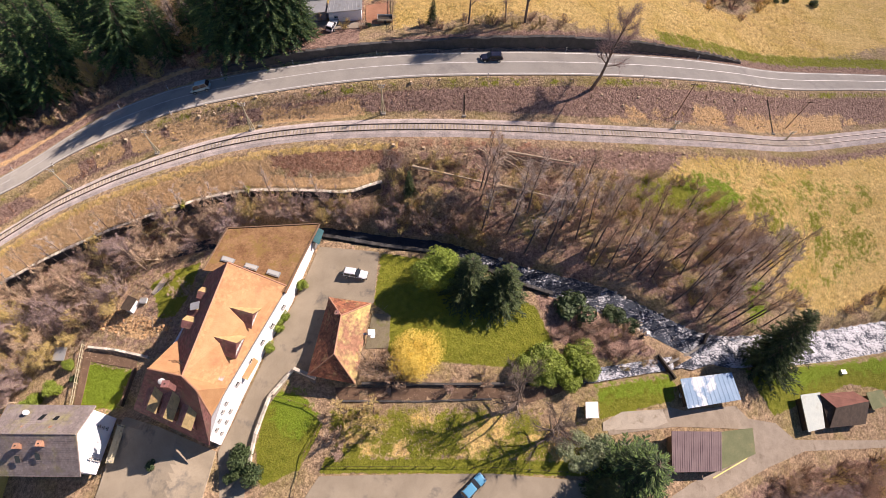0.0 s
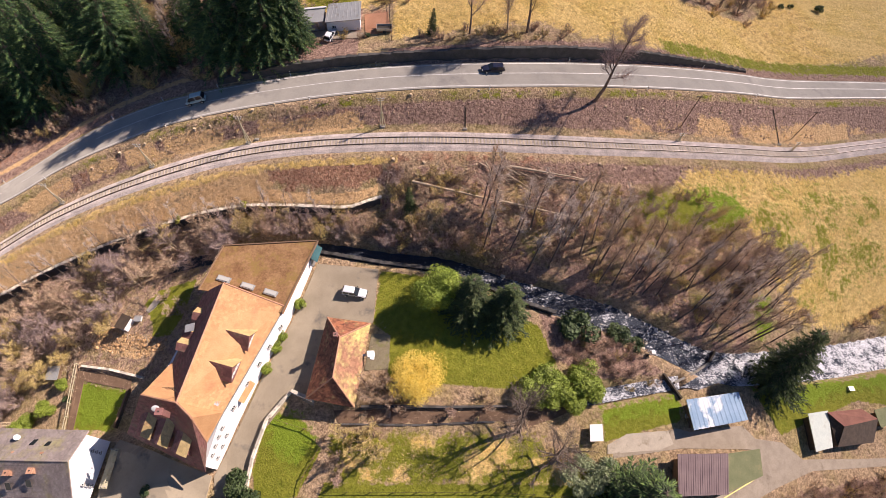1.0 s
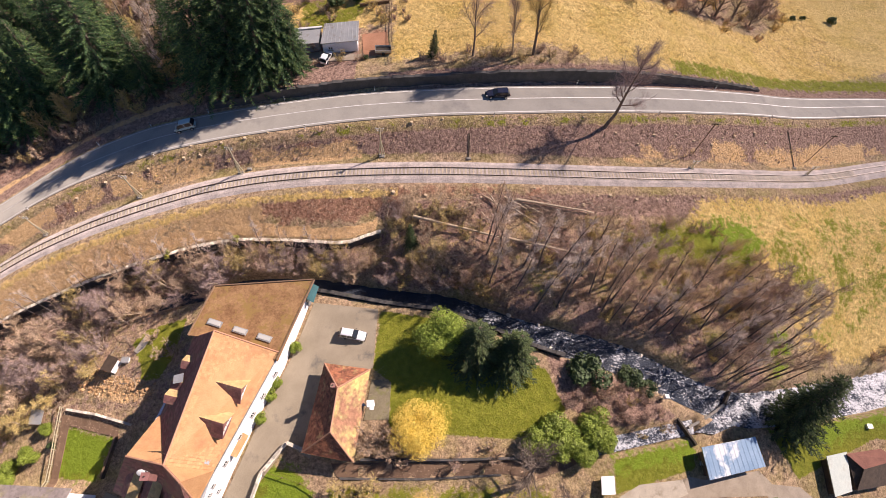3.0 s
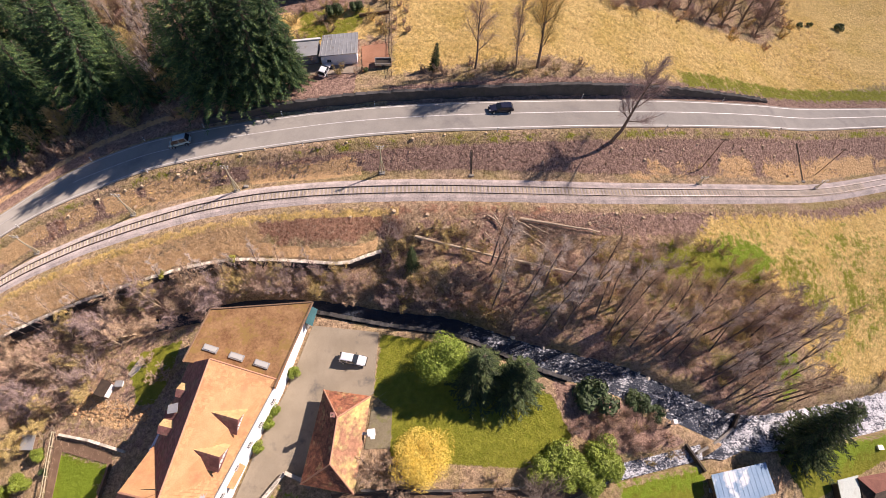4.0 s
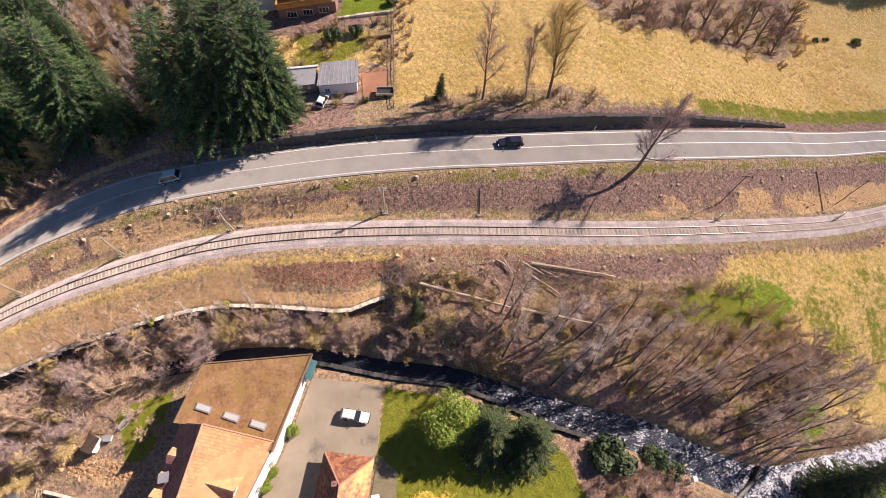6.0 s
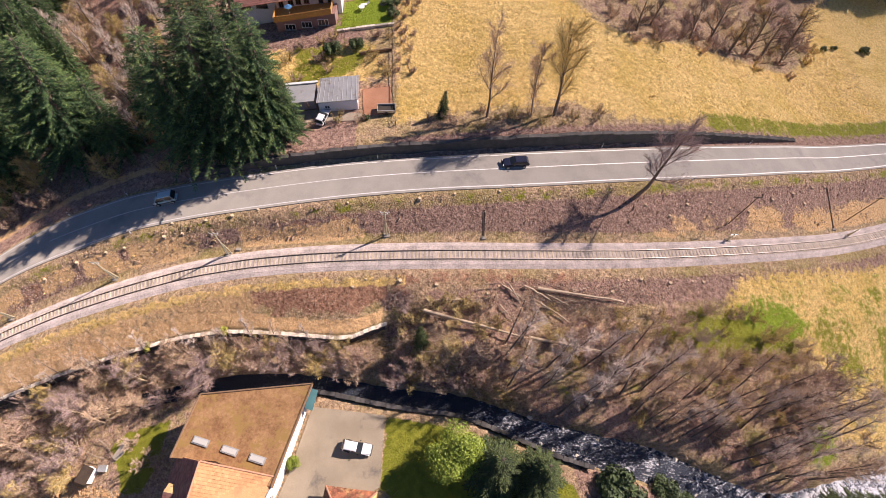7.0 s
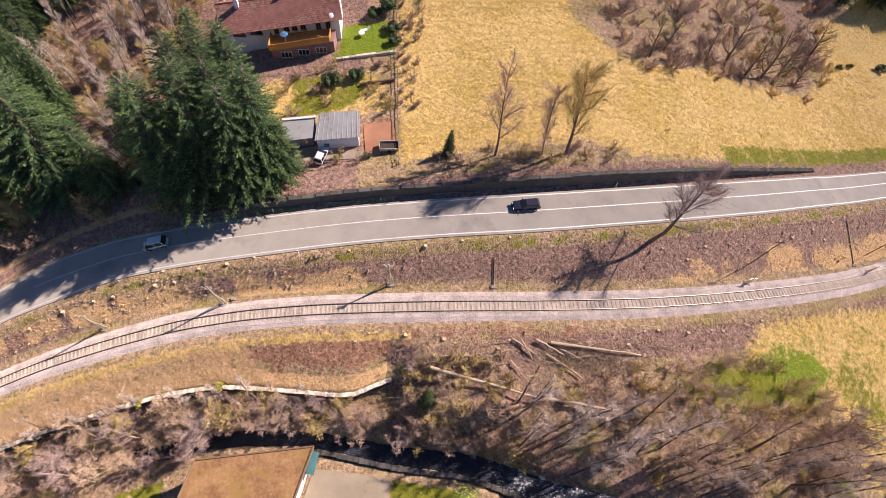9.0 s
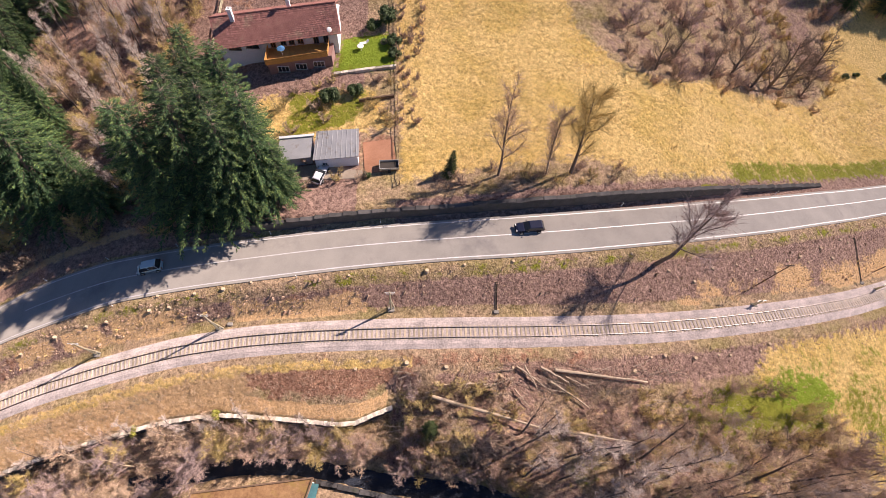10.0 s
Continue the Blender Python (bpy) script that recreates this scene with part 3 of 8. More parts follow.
SAND_BANK = [
    [(-32, 71.4), (-27, 70.6), (-20.7, 70.6), (-12.6, 71.6), (-11.6, 69.2), (-20.5, 67.6), (-31.5, 67.9)],
    [(-51, 69.8), (-44.5, 70.8), (-38.6, 69.9), (-39.6, 67.0), (-51, 66.4)],
    [(-60, 69.4), (-53.6, 69.5), (-51.6, 66.4), (-58.6, 65.4)],
    [(-68, 67.6), (-61, 68.4), (-60.6, 65.2), (-66.2, 63.6)],
    [(-84, 59.0), (-76, 63.6), (-71, 65.6), (-70.5, 62.8), (-79, 58.8)],
]
STRAW_BANK = [
    [(37, 71.2), (49, 72.6), (49.5, 70.2), (37, 69.0)],
    [(57.6, 78.2), (65, 79.6), (66, 74.6), (56, 72.4)],
    [(69, 78.2), (79, 82.6), (92.5, 87.0), (104, 89.6), (104, 85.4), (91, 81.2), (71.5, 75.4)],
]
EARTH = [
    [(-26, 57.2), (-14, 57.0), (-9.5, 57.5), (-12, 60.5), (-18, 62), (-27, 61)],
    [(-13.8, 98), (-8.6, 98), (-7.4, 91.5), (-13, 91.2)],
    [(-7, 60.5), (10, 61), (22, 61.5), (22, 63), (-7, 62.5)],
    [(-8, 110), (-8, 170), (-3, 170), (-4, 125), (-5, 110)],
]


def build_ground():
    fine_x, fine_y = np.arange(-98, 112.01, 0.6), np.arange(-2, 138.01, 0.6)
    out = lambda a, b, n: a + (b - a) * np.linspace(0, 1, n) ** 2
    xs = np.r_[out(-98, -1400, 26)[:0:-1], fine_x, out(112, 1400, 26)[1:]]
    ys = np.r_[out(-2, -1400, 24)[:0:-1], fine_y, out(138, 1500, 34)[1:]]
    gx, gy = np.meshgrid(xs, ys)
    z = ground_z(gx, gy)
    rng = np.random.default_rng(3)
    rough = rng.normal(0, 1, gx.shape)
    rough = (rough + np.roll(rough, 1, 0) + np.roll(rough, 1, 1) + np.roll(rough, (1, 1), (0, 1))) / 4
    on_way = (gy > road_s(gx) - 1) & (gy < road_n(gx) + 1.6) | (np.abs(gy - rail_y(gx)) < 3.9)
    paved = np.zeros(gx.shape)
    for poly in PAVED.values():
        paved = np.maximum(paved, area(gx, gy, poly, 0.8))
    calm = np.clip(sum(area(gx, gy, p, 1.5) for p in LAWNS), 0, 1)
    z = z + rough * np.where(on_way, 0.0, 0.11) * (1 - paved) * (1 - 0.7 * calm)
    verts = np.stack([gx, gy, z], -1).reshape(-1, 3)
    h, w = gx.shape
    i = (np.arange(h - 1)[:, None] * w + np.arange(w - 1)).ravel()
    quads = np.stack([i, i + 1, i + w + 1, i + w], 1)
    me = bpy.data.meshes.new("ground")
    me.vertices.add(len(verts)), me.vertices.foreach_set("co", verts.ravel())
    me.loops.add(len(quads) * 4), me.loops.foreach_set("vertex_index", quads.ravel())
    me.polygons.add(len(quads)), me.polygons.foreach_set("loop_start", np.arange(0, len(quads) * 4, 4))
    me.polygons.foreach_set("use_smooth", np.ones(len(quads), bool))
    me.update(calc_edges=True)
    me.materials.append(GROUND)
    # what grows where
    cover = lambda polys, soft=0.7: np.clip(np.max([area(gx, gy, p, soft) for p in polys], 0), 0, 1)
    rail, rs, rn, wl = rail_y(gx), road_s(gx), road_n(gx), wall_y(gx)
    band = lambda a, b, s=0.6: np.clip((gy - a) / s, 0, 1) * np.clip((b - gy) / s, 0, 1)
    turf, dry, lush = cover(LAWNS, 0.4), cover(DRY, 2.6), cover(LUSH, 3.0)
    verge = band(rs - 3.3, rs - 0.2, 1.2) * 0.75 + band(rn + 1.2, rn + 3.5, 1.2) * 0.75 * (gx > 40)
    spread = rng.normal(0, 1, (60, 90))
    ix, iy = np.clip((gx + 110) / 2.5, 0, 88), np.clip((gy + 5) / 2.5, 0, 58)
    i0, j0 = ix.astype(int), iy.astype(int)
    fx, fy = ix - i0, iy - j0
    tuft = (spread[j0, i0] * (1 - fx) + spread[j0, i0 + 1] * fx) * (1 - fy) + (spread[j0 + 1, i0] * (1 - fx) + spread[j0 + 1, i0 + 1] * fx) * fy
    tuft = np.clip(0.5 + 0.6 * tuft, 0, 1)
    turf = np.maximum(turf, cover([[(43, 55), (49, 62), (60, 65), (85, 70), (105, 72), (105, 52), (82, 39), (70, 41), (68, 50), (58, 52)]], 4) * (0.28 + 0.27 * tuft))
    turf = np.maximum(turf, cover([[(-14, 16.5), (12, 17), (28, 15), (28, 8.8), (-13, 8.8)]], 1.5) * (0.35 + 0.45 * tuft))
    turf = np.maximum(turf, cover([[(33, 53), (41, 58), (47, 58.4), (54, 61), (60, 60.4), (63, 57), (61, 51), (52, 51.5), (42, 51)]], 3.5) * 0.85)
    turf = np.maximum(turf, cover([[(-28, 99), (-14, 98.6), (-13, 108), (-28, 109)]], 1.5) * (0.3 + 0.4 * tuft))
    in_grove = band(river_y(gx) + river_w(gx) + 1, rail - 9, 2) * (gx > -4) * np.clip((62 - gx) / 8, 0, 1)
    turf = np.maximum(turf, verge * np.where(gx > -16, 0.62, 0.5) * (0.6 + 0.6 * tuft))
    turf = np.maximum(turf, band(rn + 1.6, rn + 8.0, 2.0) * np.clip((gx - 46) / 8, 0, 1) * (0.55 + 0.3 * tuft))
    bank = band(rail + 3.6, rs - 2.2, 0.8)
    low_half = np.clip(1.5 - 2 * (gy - rail - 3.6) / (rs - rail - 5.5), 0, 1)
    dry = np.maximum(dry, bank * 0.72 * np.where(gx < -13, 0.12 * tuft, np.where(gx > 30, 0.35 * tuft * low_half, 0.25 * tuft)))
    dry = np.maximum(dry, band(rail - 5.2, rail - 3.0) * 0.6 * (gx < -5))
    litter = np.maximum(bank * np.where(gx > -13, 0.8, 0.85), band(river_y(gx) + 1, rail - 4.5, 1.5) * (gx > -9) * np.clip((68 - gx) / 6, 0, 1) * np.clip((56 - gy) / 3 + (46 - gx) / 4, 0, 1) * (0.25 + 0.5 * tuft))
    litter = np.maximum(litter, np.clip((rn + 3.5 - gy) / 2 + 0.5, 0, 1) * (gy > rn) * (gx > -8))
    litter = np.maximum(litter, ((gx < -14) & (gy > rn + 1)) * 0.75)
    litter = np.maximum(litter, ((gx < -35) & (gy < wl - 0.4) & (gy > 26)) * 0.45)
    litter = np.maximum(litter, cover([[(29, 118), (35, 110.5), (45, 109), (60, 115), (68, 114), (86, 119), (97, 130), (112, 153), (120, 175), (30, 200), (28, 135)]], 5) * (0.05 + 0.5 * tuft))
    litter = np.maximum(litter, cover([[(60, 6.5), (72, 9.5), (95, 12.5), (140, 17), (140, -30), (46, -30), (48, 0)]], 1.5) * 0.95)
    litter = np.maximum(litter, band(rail - 9.5, rail - 3.0, 2.0) * (gx > 8) * 0.85)
    litter = np.maximum(litter, cover([[(20, 36), (30, 33.5), (38, 29), (43, 26.5), (28, 24.5), (22, 28)]], 1) * 0.9)
    sand = band(wl + 0.2, wl + 2.5, 0.5) * (gx < -8.5) * 1.1
    sand = np.maximum(sand, bank * np.where(gx < -13, 0.18 * (1 - tuft), np.where(gx > 40, 0.65 * (1 - tuft) * low_half, 0.1 * tuft)))
    sand = np.maximum(sand, cover(STRAW_BANK, 1.6) * band(rail + 2.9, rs - 2.2, 0.4) * (0.6 + 0.5 * tuft))
    sand = np.maximum(sand, cover(SAND_BANK, 1.0) * band(rail + 2.9, rs - 2.2, 0.4) * (0.75 + 0.5 * tuft))
    sand = np.maximum(sand, cover([[(-58, 34.5), (-50, 33.5), (-44, 31), (-50, 29.5), (-58, 31.5)]], 0.8))
    sand = np.maximum(sand, band(wl + 0.3, rail - 3.0, 0.8) * np.clip((-24 - gx) / 8, 0, 1) * (0.5 + 0.5 * tuft))
    sand = sand * (1 - 0.6 * cover(EARTH[:1], 1.5))
    earth = cover(EARTH, 2.2) * (0.6 + 0.4 * tuft)
    earth = np.maximum(earth, band(wl + 2.6, rail - 3.6, 1.0) * (gx < -8) * (gx > -30) * 0.7)
    earth = np.maximum(earth, bank * (gx < -13) * 0.55 * tuft)
    earth = np.maximum(earth, ((gx < -36) & (gy > rn + 6)) * (0.1 + 0.35 * tuft))
    sand = np.maximum(sand, band(rn + 3.4, rn + 6.2, 0.8) * (gx < -46) * 0.62)
    dry = np.maximum(dry, in_grove * 0.3 * tuft)
    turf = np.maximum(turf, in_grove * 0.38 * (1 - tuft) * (gx > 14))
    for name, chans in (("cover_a", (turf, dry, earth)), ("cover_b", (litter, sand, lush))):
        a = me.color_attributes.new(name, "FLOAT_COLOR", "POINT")
        a.data.foreach_set("color", np.stack([*chans, np.ones(gx.shape)], -1).ravel())
    return tagged(new("ground", me), "valley floor with brown scrub, dry meadow and green turf", "ground", kind="structure")


PAVED = {
    "yard": [(-18.6, 44.3), (-7.6, 42.8), (-7.9, 33.2), (-10.2, 32.2), (-14.9, 33.0), (-16.6, 20.2), (-20.3, 22.2), (-24.2, 17.0), (-26.2, 12.0), (-26.4, 3.0), (-30, 2.5), (-31.5, 10.5), (-27.6, 19.4), (-25.3, 25), (-21.2, 35.2)],
    "forecourt": [(-48.8, 16.2), (-41, 14), (-31.8, 10.6), (-33, 3), (-36, -6), (-52, -6), (-50, 6)],
    "car_park": [(-14.9, 7.0), (11.8, 7.4), (29.5, 6.4), (25, 2.5), (20, -8), (-16, -8), (-17.5, 3)],
    "patio": [(-8.0, 31.4), (-4.9, 31.0), (-5.0, 25.5), (-8.8, 25.4)],
    "hut_path": [(31, 15.2), (43.5, 18.0), (46, 17.6), (57.5, 19.2), (60, 17.2), (66, 16.8), (70, 14.2), (96, 15.4), (97, 14.2), (72, 12.4), (63, 9.5), (52, 5.2), (43, 1.5), (40, -6), (34, -6), (38, 2.6), (46, 6.6), (55, 9.8), (58.8, 12.2), (58.6, 15.4), (44, 15), (31.5, 13.2)],
}
build_ground()


def patch(name, poly, material, lift, label, category):
    """A paved sheet that follows the ground, with a thin edge."""
    bm = bmesh.new()
    f = bm.faces.new([bm.verts.new((x, y, 0)) for x, y in poly])
    if f.normal.z < 0:
        f.normal_flip()
    bmesh.ops.triangulate(bm, faces=list(bm.faces))
    for _ in range(7):
        long = [e for e in bm.edges if e.calc_length() > 1.3]
        if not long:
            break
        bmesh.ops.subdivide_edges(bm, edges=long, cuts=1)
        bmesh.ops.triangulate(bm, faces=[q for q in bm.faces if len(q.verts) > 3])
    for v in bm.verts:
        v.co.z = gz(v.co.x, v.co.y) + lift
    edges = [e for e in bm.edges if e.is_boundary]
    r = bmesh.ops.extrude_edge_only(bm, edges=edges)
    for v in (g for g in r["geom"] if isinstance(g, bmesh.types.BMVert)):
        v.co.z -= 0.3
    return tagged(part(name, bm, material), label, category, kind="structure")


patch("yard", PAVED["yard"], YARD, 0.09, "grey-beige asphalt yard and drive beside the long house", "yard")
patch("forecourt", PAVED["forecourt"], YARD, 0.24, "grey asphalt forecourt before the front of the long house", "yard")
patch("car_park", PAVED["car_park"], YARD, 0.09, "pale asphalt car park edged by grass", "car park")
patch("patio", PAVED["patio"], MOSSY, 0.10, "worn mossy concrete patio behind the small house", "patio")
patch("dry_channel", [(-13.4, 19.6), (-12.4, 17.8), (0, 17.6), (13.0, 18.1), (17.5, 17.4), (21.5, 18.6), (27.2, 20.8), (27.0, 22.8), (20, 20.4), (13, 19.9), (0, 19.7)], SOIL, 0.06, "brown earthy bed of the empty mill channel", "channel")
patch("slab_place", [(30.5, 15.1), (34.1, 16.8), (41.8, 17.6), (42.6, 15.6), (39.8, 14.6), (30.4, 13.8)], SLABS, 0.13, "pale broken concrete slabs before the shed", "paving")
patch("weir_pool", [(45.2, 24.6), (49.2, 26.6), (52.8, 28.6), (56, 28.6), (55, 26.4), (49, 24.4)], WATER, 0.3, "white rushing water below the weir", "stream")
patch("track_to_huts", PAVED["hut_path"], GRAVEL, 0.08, "pale gravel track and turning place between the huts", "track")


def along(fn, x0, x1, step):
    """Points (x, y) every step metres along the curve y = fn(x)."""
    xs = np.arange(x0, x1, 0.1)
    ys = fn(xs)
    s = np.r_[0, np.cumsum(np.hypot(np.diff(xs), np.diff(ys)))]
    at = np.arange(0, s[-1], step)
    return np.interp(at, s, xs), np.interp(at, s, ys)


def ribbon(name, x0, x1, lines, material, step=1.0, parent=None, dash=None):
    """A strip swept along x: lines is a list of (curve of y, curve of height above the fall)."""
    xs = np.arange(x0, x1 + 1e-6, step)
    verts, faces = [], []
    n = len(lines)
    for i, x in enumerate(xs):
        for fy, fz in lines:
            y = float(fy(x))
            verts.append((x, y, fz + float(base_fall(x, y))))
        if i and not (dash and (i // dash[0]) % dash[1] == 0):
            for k in range(n - 1):
                a, b = (i - 1) * n + k, i * n + k
                faces.append((a, b, b + 1, a + 1))
    ob = new(name, mesh_of(name, verts, faces, [material]))
    if parent:
        ob.parent = parent
    return ob


ROAD_Z = 12.5
off = lambda fn, d: (lambda x: fn(x) + d)
blend = lambda k: (lambda x: road_s(x) * (1 - k) + road_n(x) * k)
road = tagged(ribbon("road", -150, 160, [(off(road_s, -0.45), ROAD_Z - 0.5), (off(road_s, -0.4), ROAD_Z), (blend(0.25), ROAD_Z + 0.05), (blend(0.5), ROAD_Z + 0.07), (blend(0.75), ROAD_Z + 0.05),
                                         (off(road_n, 0.35), ROAD_Z), (off(road_n, 0.4), ROAD_Z - 0.5)], ASPHALT), "two-lane asphalt road with worn white lines, curving along the slope", "road", kind="structure")
ribbon("edge_line", -150, 160, [(off(road_s, 0.0), ROAD_Z + 0.012), (off(road_s, 0.17), ROAD_Z + 0.016)], PAINT_WHITE, 1.0, road)
ribbon("edge_line", -150, 160, [(off(road_n, -0.2), ROAD_Z + 0.02), (off(road_n, -0.03), ROAD_Z + 0.014)], PAINT_WHITE, 1.0, road)
mid_line = lambda d: (lambda x: road_s(x) * 0.47 + road_n(x) * 0.53 + d)
ribbon("centre_line", -64, 160, [(mid_line(-0.08), ROAD_Z + 0.082), (mid_line(0.08), ROAD_Z + 0.082)], PAINT_WHITE, 1.0, road)
ribbon("centre_line", -150, -64, [(mid_line(-0.08), ROAD_Z + 0.082), (mid_line(0.08), ROAD_Z + 0.082)], PAINT_WHITE, 1.0, road, dash=(4, 2))

# ---- the railway ----
BED = 9.0
tagged(ribbon("ballast_bed", -150, 160, [(off(rail_y, -2.95), BED - 0.45), (off(rail_y, -1.6), BED - 0.02), (off(rail_y, -0.9), BED), (off(rail_y, 0), BED - 0.03), (off(rail_y, 0.9), BED), (off(rail_y, 1.6), BED - 0.02),
                                                    (off(rail_y, 2.95), BED - 0.45)], BALLAST), "pale stone ballast bed of the single railway track", "track bed", kind="structure")
railway = thing("railway_track", (0, 66, gz(0, 66)), "single railway track, brown sleepers and two worn rails on pale ballast", "railway", kind="structure")


def rail_line(d):
    prof = [(-0.07, 0.02), (-0.03, 0.06), (-0.03, 0.15), (-0.036, 0.19), (0.036, 0.19), (0.03, 0.15), (0.03, 0.06), (0.07, 0.02)]
    xs = np.arange(-150, 160.1, 1.0)
    verts, faces = [], []
    n = len(prof)
    for i, x in enumerate(xs):
        slope = float(rail_y(x + 0.5) - rail_y(x - 0.5))
        nx, ny = -slope / math.hypot(1, slope), 1 / math.hypot(1, slope)
        for a, h in prof:
            px, py = x + nx * (d + a), float(rail_y(x)) + ny * (d + a)
            verts.append((px, py, BED + h + float(base_fall(px, py)) + 0.02))
        if i:
            for k in range(n):
                a, b = (i - 1) * n + k, (i - 1) * n + (k + 1) % n
                faces.append((a, b, b + n, a + n))
    me = mesh_of("rail", verts, faces, [RAIL, RAIL_TOP])
    for p in me.polygons:
        if p.index % n == 3:
            p.material_index = 1
    ob = new("rail", me)
    ob.parent, ob.matrix_parent_inverse = railway, railway.matrix_basis.inverted()


rail_line(-0.75), rail_line(0.75)


def sleeper_mesh():
    bm = boxed(-0.13, 0.13, -1.02, 1.02, -0.16, 0.03)
    for s in (-0.75, 0.75):
        box(bm, -0.10, 0.10, s - 0.16, s + 0.16, 0.03, 0.05)
    me = bpy.data.meshes.new("sleeper")
    bm.to_mesh(me), bm.free()
    me.materials.append(SLEEPER)
    return me


def lay_sleepers():
    me = sleeper_mesh()
    xs, ys = along(rail_y, -92, 98, 0.68)
    inv = railway.matrix_basis.inverted()
    for x, y in zip(xs, ys):
        slope = float(rail_y(x + 0.5) - rail_y(x - 0.5))
        tilt = math.degrees(math.atan(float(base_fall(x + 0.5, y) - base_fall(x - 0.5, y))))
        piece("sleeper", me, railway, inv @ pose(x, y, BED + float(base_fall(x, y)), 0, -tilt, math.degrees(math.atan(slope)) + random.uniform(-0.6, 0.6)))


lay_sleepers()

# ---- the stream ----
def bed_of_water(name, x0, x1, fy, half, fz, label, step=0.5, mat=None):
    xs = np.arange(x0, x1, step)
    ks = np.linspace(-1, 1, 9)
    verts, faces = [], []
    for i, x in enumerate(xs):
        c, h = float(fy(x)), float(half(x))
        for k in ks:
            y = c + k * h
            verts.append((x, y, float(fz(x)) + float(base_fall(x, y)) + 0.05 * math.sin(x * 3.1 + k * 5) * math.sin(x * 1.7 - k * 3)))
        if i:
            for j in range(8):
                a = (i - 1) * 9 + j
                faces.append((a, a + 9, a + 10, a + 1))
    return tagged(new(name, mesh_of(name, verts, faces, [mat or WATER], True)), label, "stream", kind="structure")


bed_of_water("water", -48, 160, river_y, lambda x: river_w(x) + 0.35, lambda x: river_z(x) - 0.05, "shallow rushing stream with foam and sun glitter between stony banks")
bed_of_water("mill_channel", 27, 45.6, lambda x: 22.0 + (x - 28) * 0.205, lambda x: 1.15, lambda x: relief(x, 22.0 + (x - 28) * 0.205) + 0.55, "narrow mill channel with pale rippled water", mat=CHANNEL_WATER)

# ---- walls along the ways ----
def under(ob, parent):
    ob.parent, ob.matrix_parent_inverse = parent, parent.matrix_basis.inverted()
    return ob


def stone_wall(name, fn, x0, x1, back, front, foot, head, material, stone_w, courses, label, cap=None, lip=0.22, tall=0.25):
    """A wall along y = fn(x): a core, and courses of single stones proud of its front. foot and head give the relief at x."""
    wall = thing(name, ((x0 + x1) / 2, float(fn((x0 + x1) / 2)), gz((x0 + x1) / 2, float(fn((x0 + x1) / 2)))), label, "wall", kind="structure")
    xs = np.arange(x0, x1 + 0.01, 1.0)
    bm = bmesh.new()
    rows = []
    for x in xs:
        y = float(fn(x))
        fall_ = float(base_fall(x, y))
        rows.append([bm.verts.new(p) for p in ((x, y + front, foot(x) + fall_), (x, y + front, head(x) + fall_), (x, y + back, head(x) + fall_), (x, y + back, foot(x) + fall_))])
    for a, b in zip(rows, rows[1:]):
        for k in range(3):
            bm.faces.new((a[k], b[k], b[k + 1], a[k + 1]))
    bm.faces.new(rows[0]), bm.faces.new(rows[-1][::-1])
    under(part("core", bm, material), wall)
    if stone_w:
        blocks = []
        for n in range(5):
            r = random.Random(n)
            bm = bmesh.new()
            box(bm, -0.5, 0.5, -0.5, 0.5, -0.5, 0.5)
            for v in bm.verts:
                v.co += Vector((r.uniform(-0.06, 0.06), r.uniform(-0.12, 0.12), r.uniform(-0.06, 0.06)))
            me = bpy.data.meshes.new("stone")
            bm.to_mesh(me), bm.free()
            me.materials.append(cap or material)
            blocks.append(me)
        inv = wall.matrix_basis.inverted()
        px, py = along(fn, x0 + stone_w / 2, x1, stone_w)
        count = 0
        for x, y in zip(px, py):
            slope = math.degrees(math.atan(float(fn(x + 0.4) - fn(x - 0.4)) / 0.8))
            fall_ = float(base_fall(x, y))
            w = stone_w * random.uniform(0.86, 0.97)
            if count < 295:
                count += 1
                piece("stone", random.choice(blocks), wall, inv @ pose(x, y + (front + back) / 2, head(x) + fall_ + 0.02, random.uniform(-3, 3), random.uniform(-3, 3), slope) @ Matrix.Diagonal((w, abs(front - back) + lip, random.uniform(0.8, 1.2) * tall, 1)))
    return wall


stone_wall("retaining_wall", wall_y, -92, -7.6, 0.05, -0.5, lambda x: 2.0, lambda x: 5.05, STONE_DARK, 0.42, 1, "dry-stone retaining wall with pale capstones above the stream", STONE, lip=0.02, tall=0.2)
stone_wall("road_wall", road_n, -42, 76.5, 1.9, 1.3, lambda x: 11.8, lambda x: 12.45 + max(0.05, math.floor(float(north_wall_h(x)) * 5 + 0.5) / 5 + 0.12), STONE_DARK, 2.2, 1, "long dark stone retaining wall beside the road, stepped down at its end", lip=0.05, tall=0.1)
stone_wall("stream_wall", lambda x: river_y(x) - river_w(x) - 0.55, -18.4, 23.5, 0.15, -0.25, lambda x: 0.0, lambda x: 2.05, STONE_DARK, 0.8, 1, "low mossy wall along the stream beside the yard")


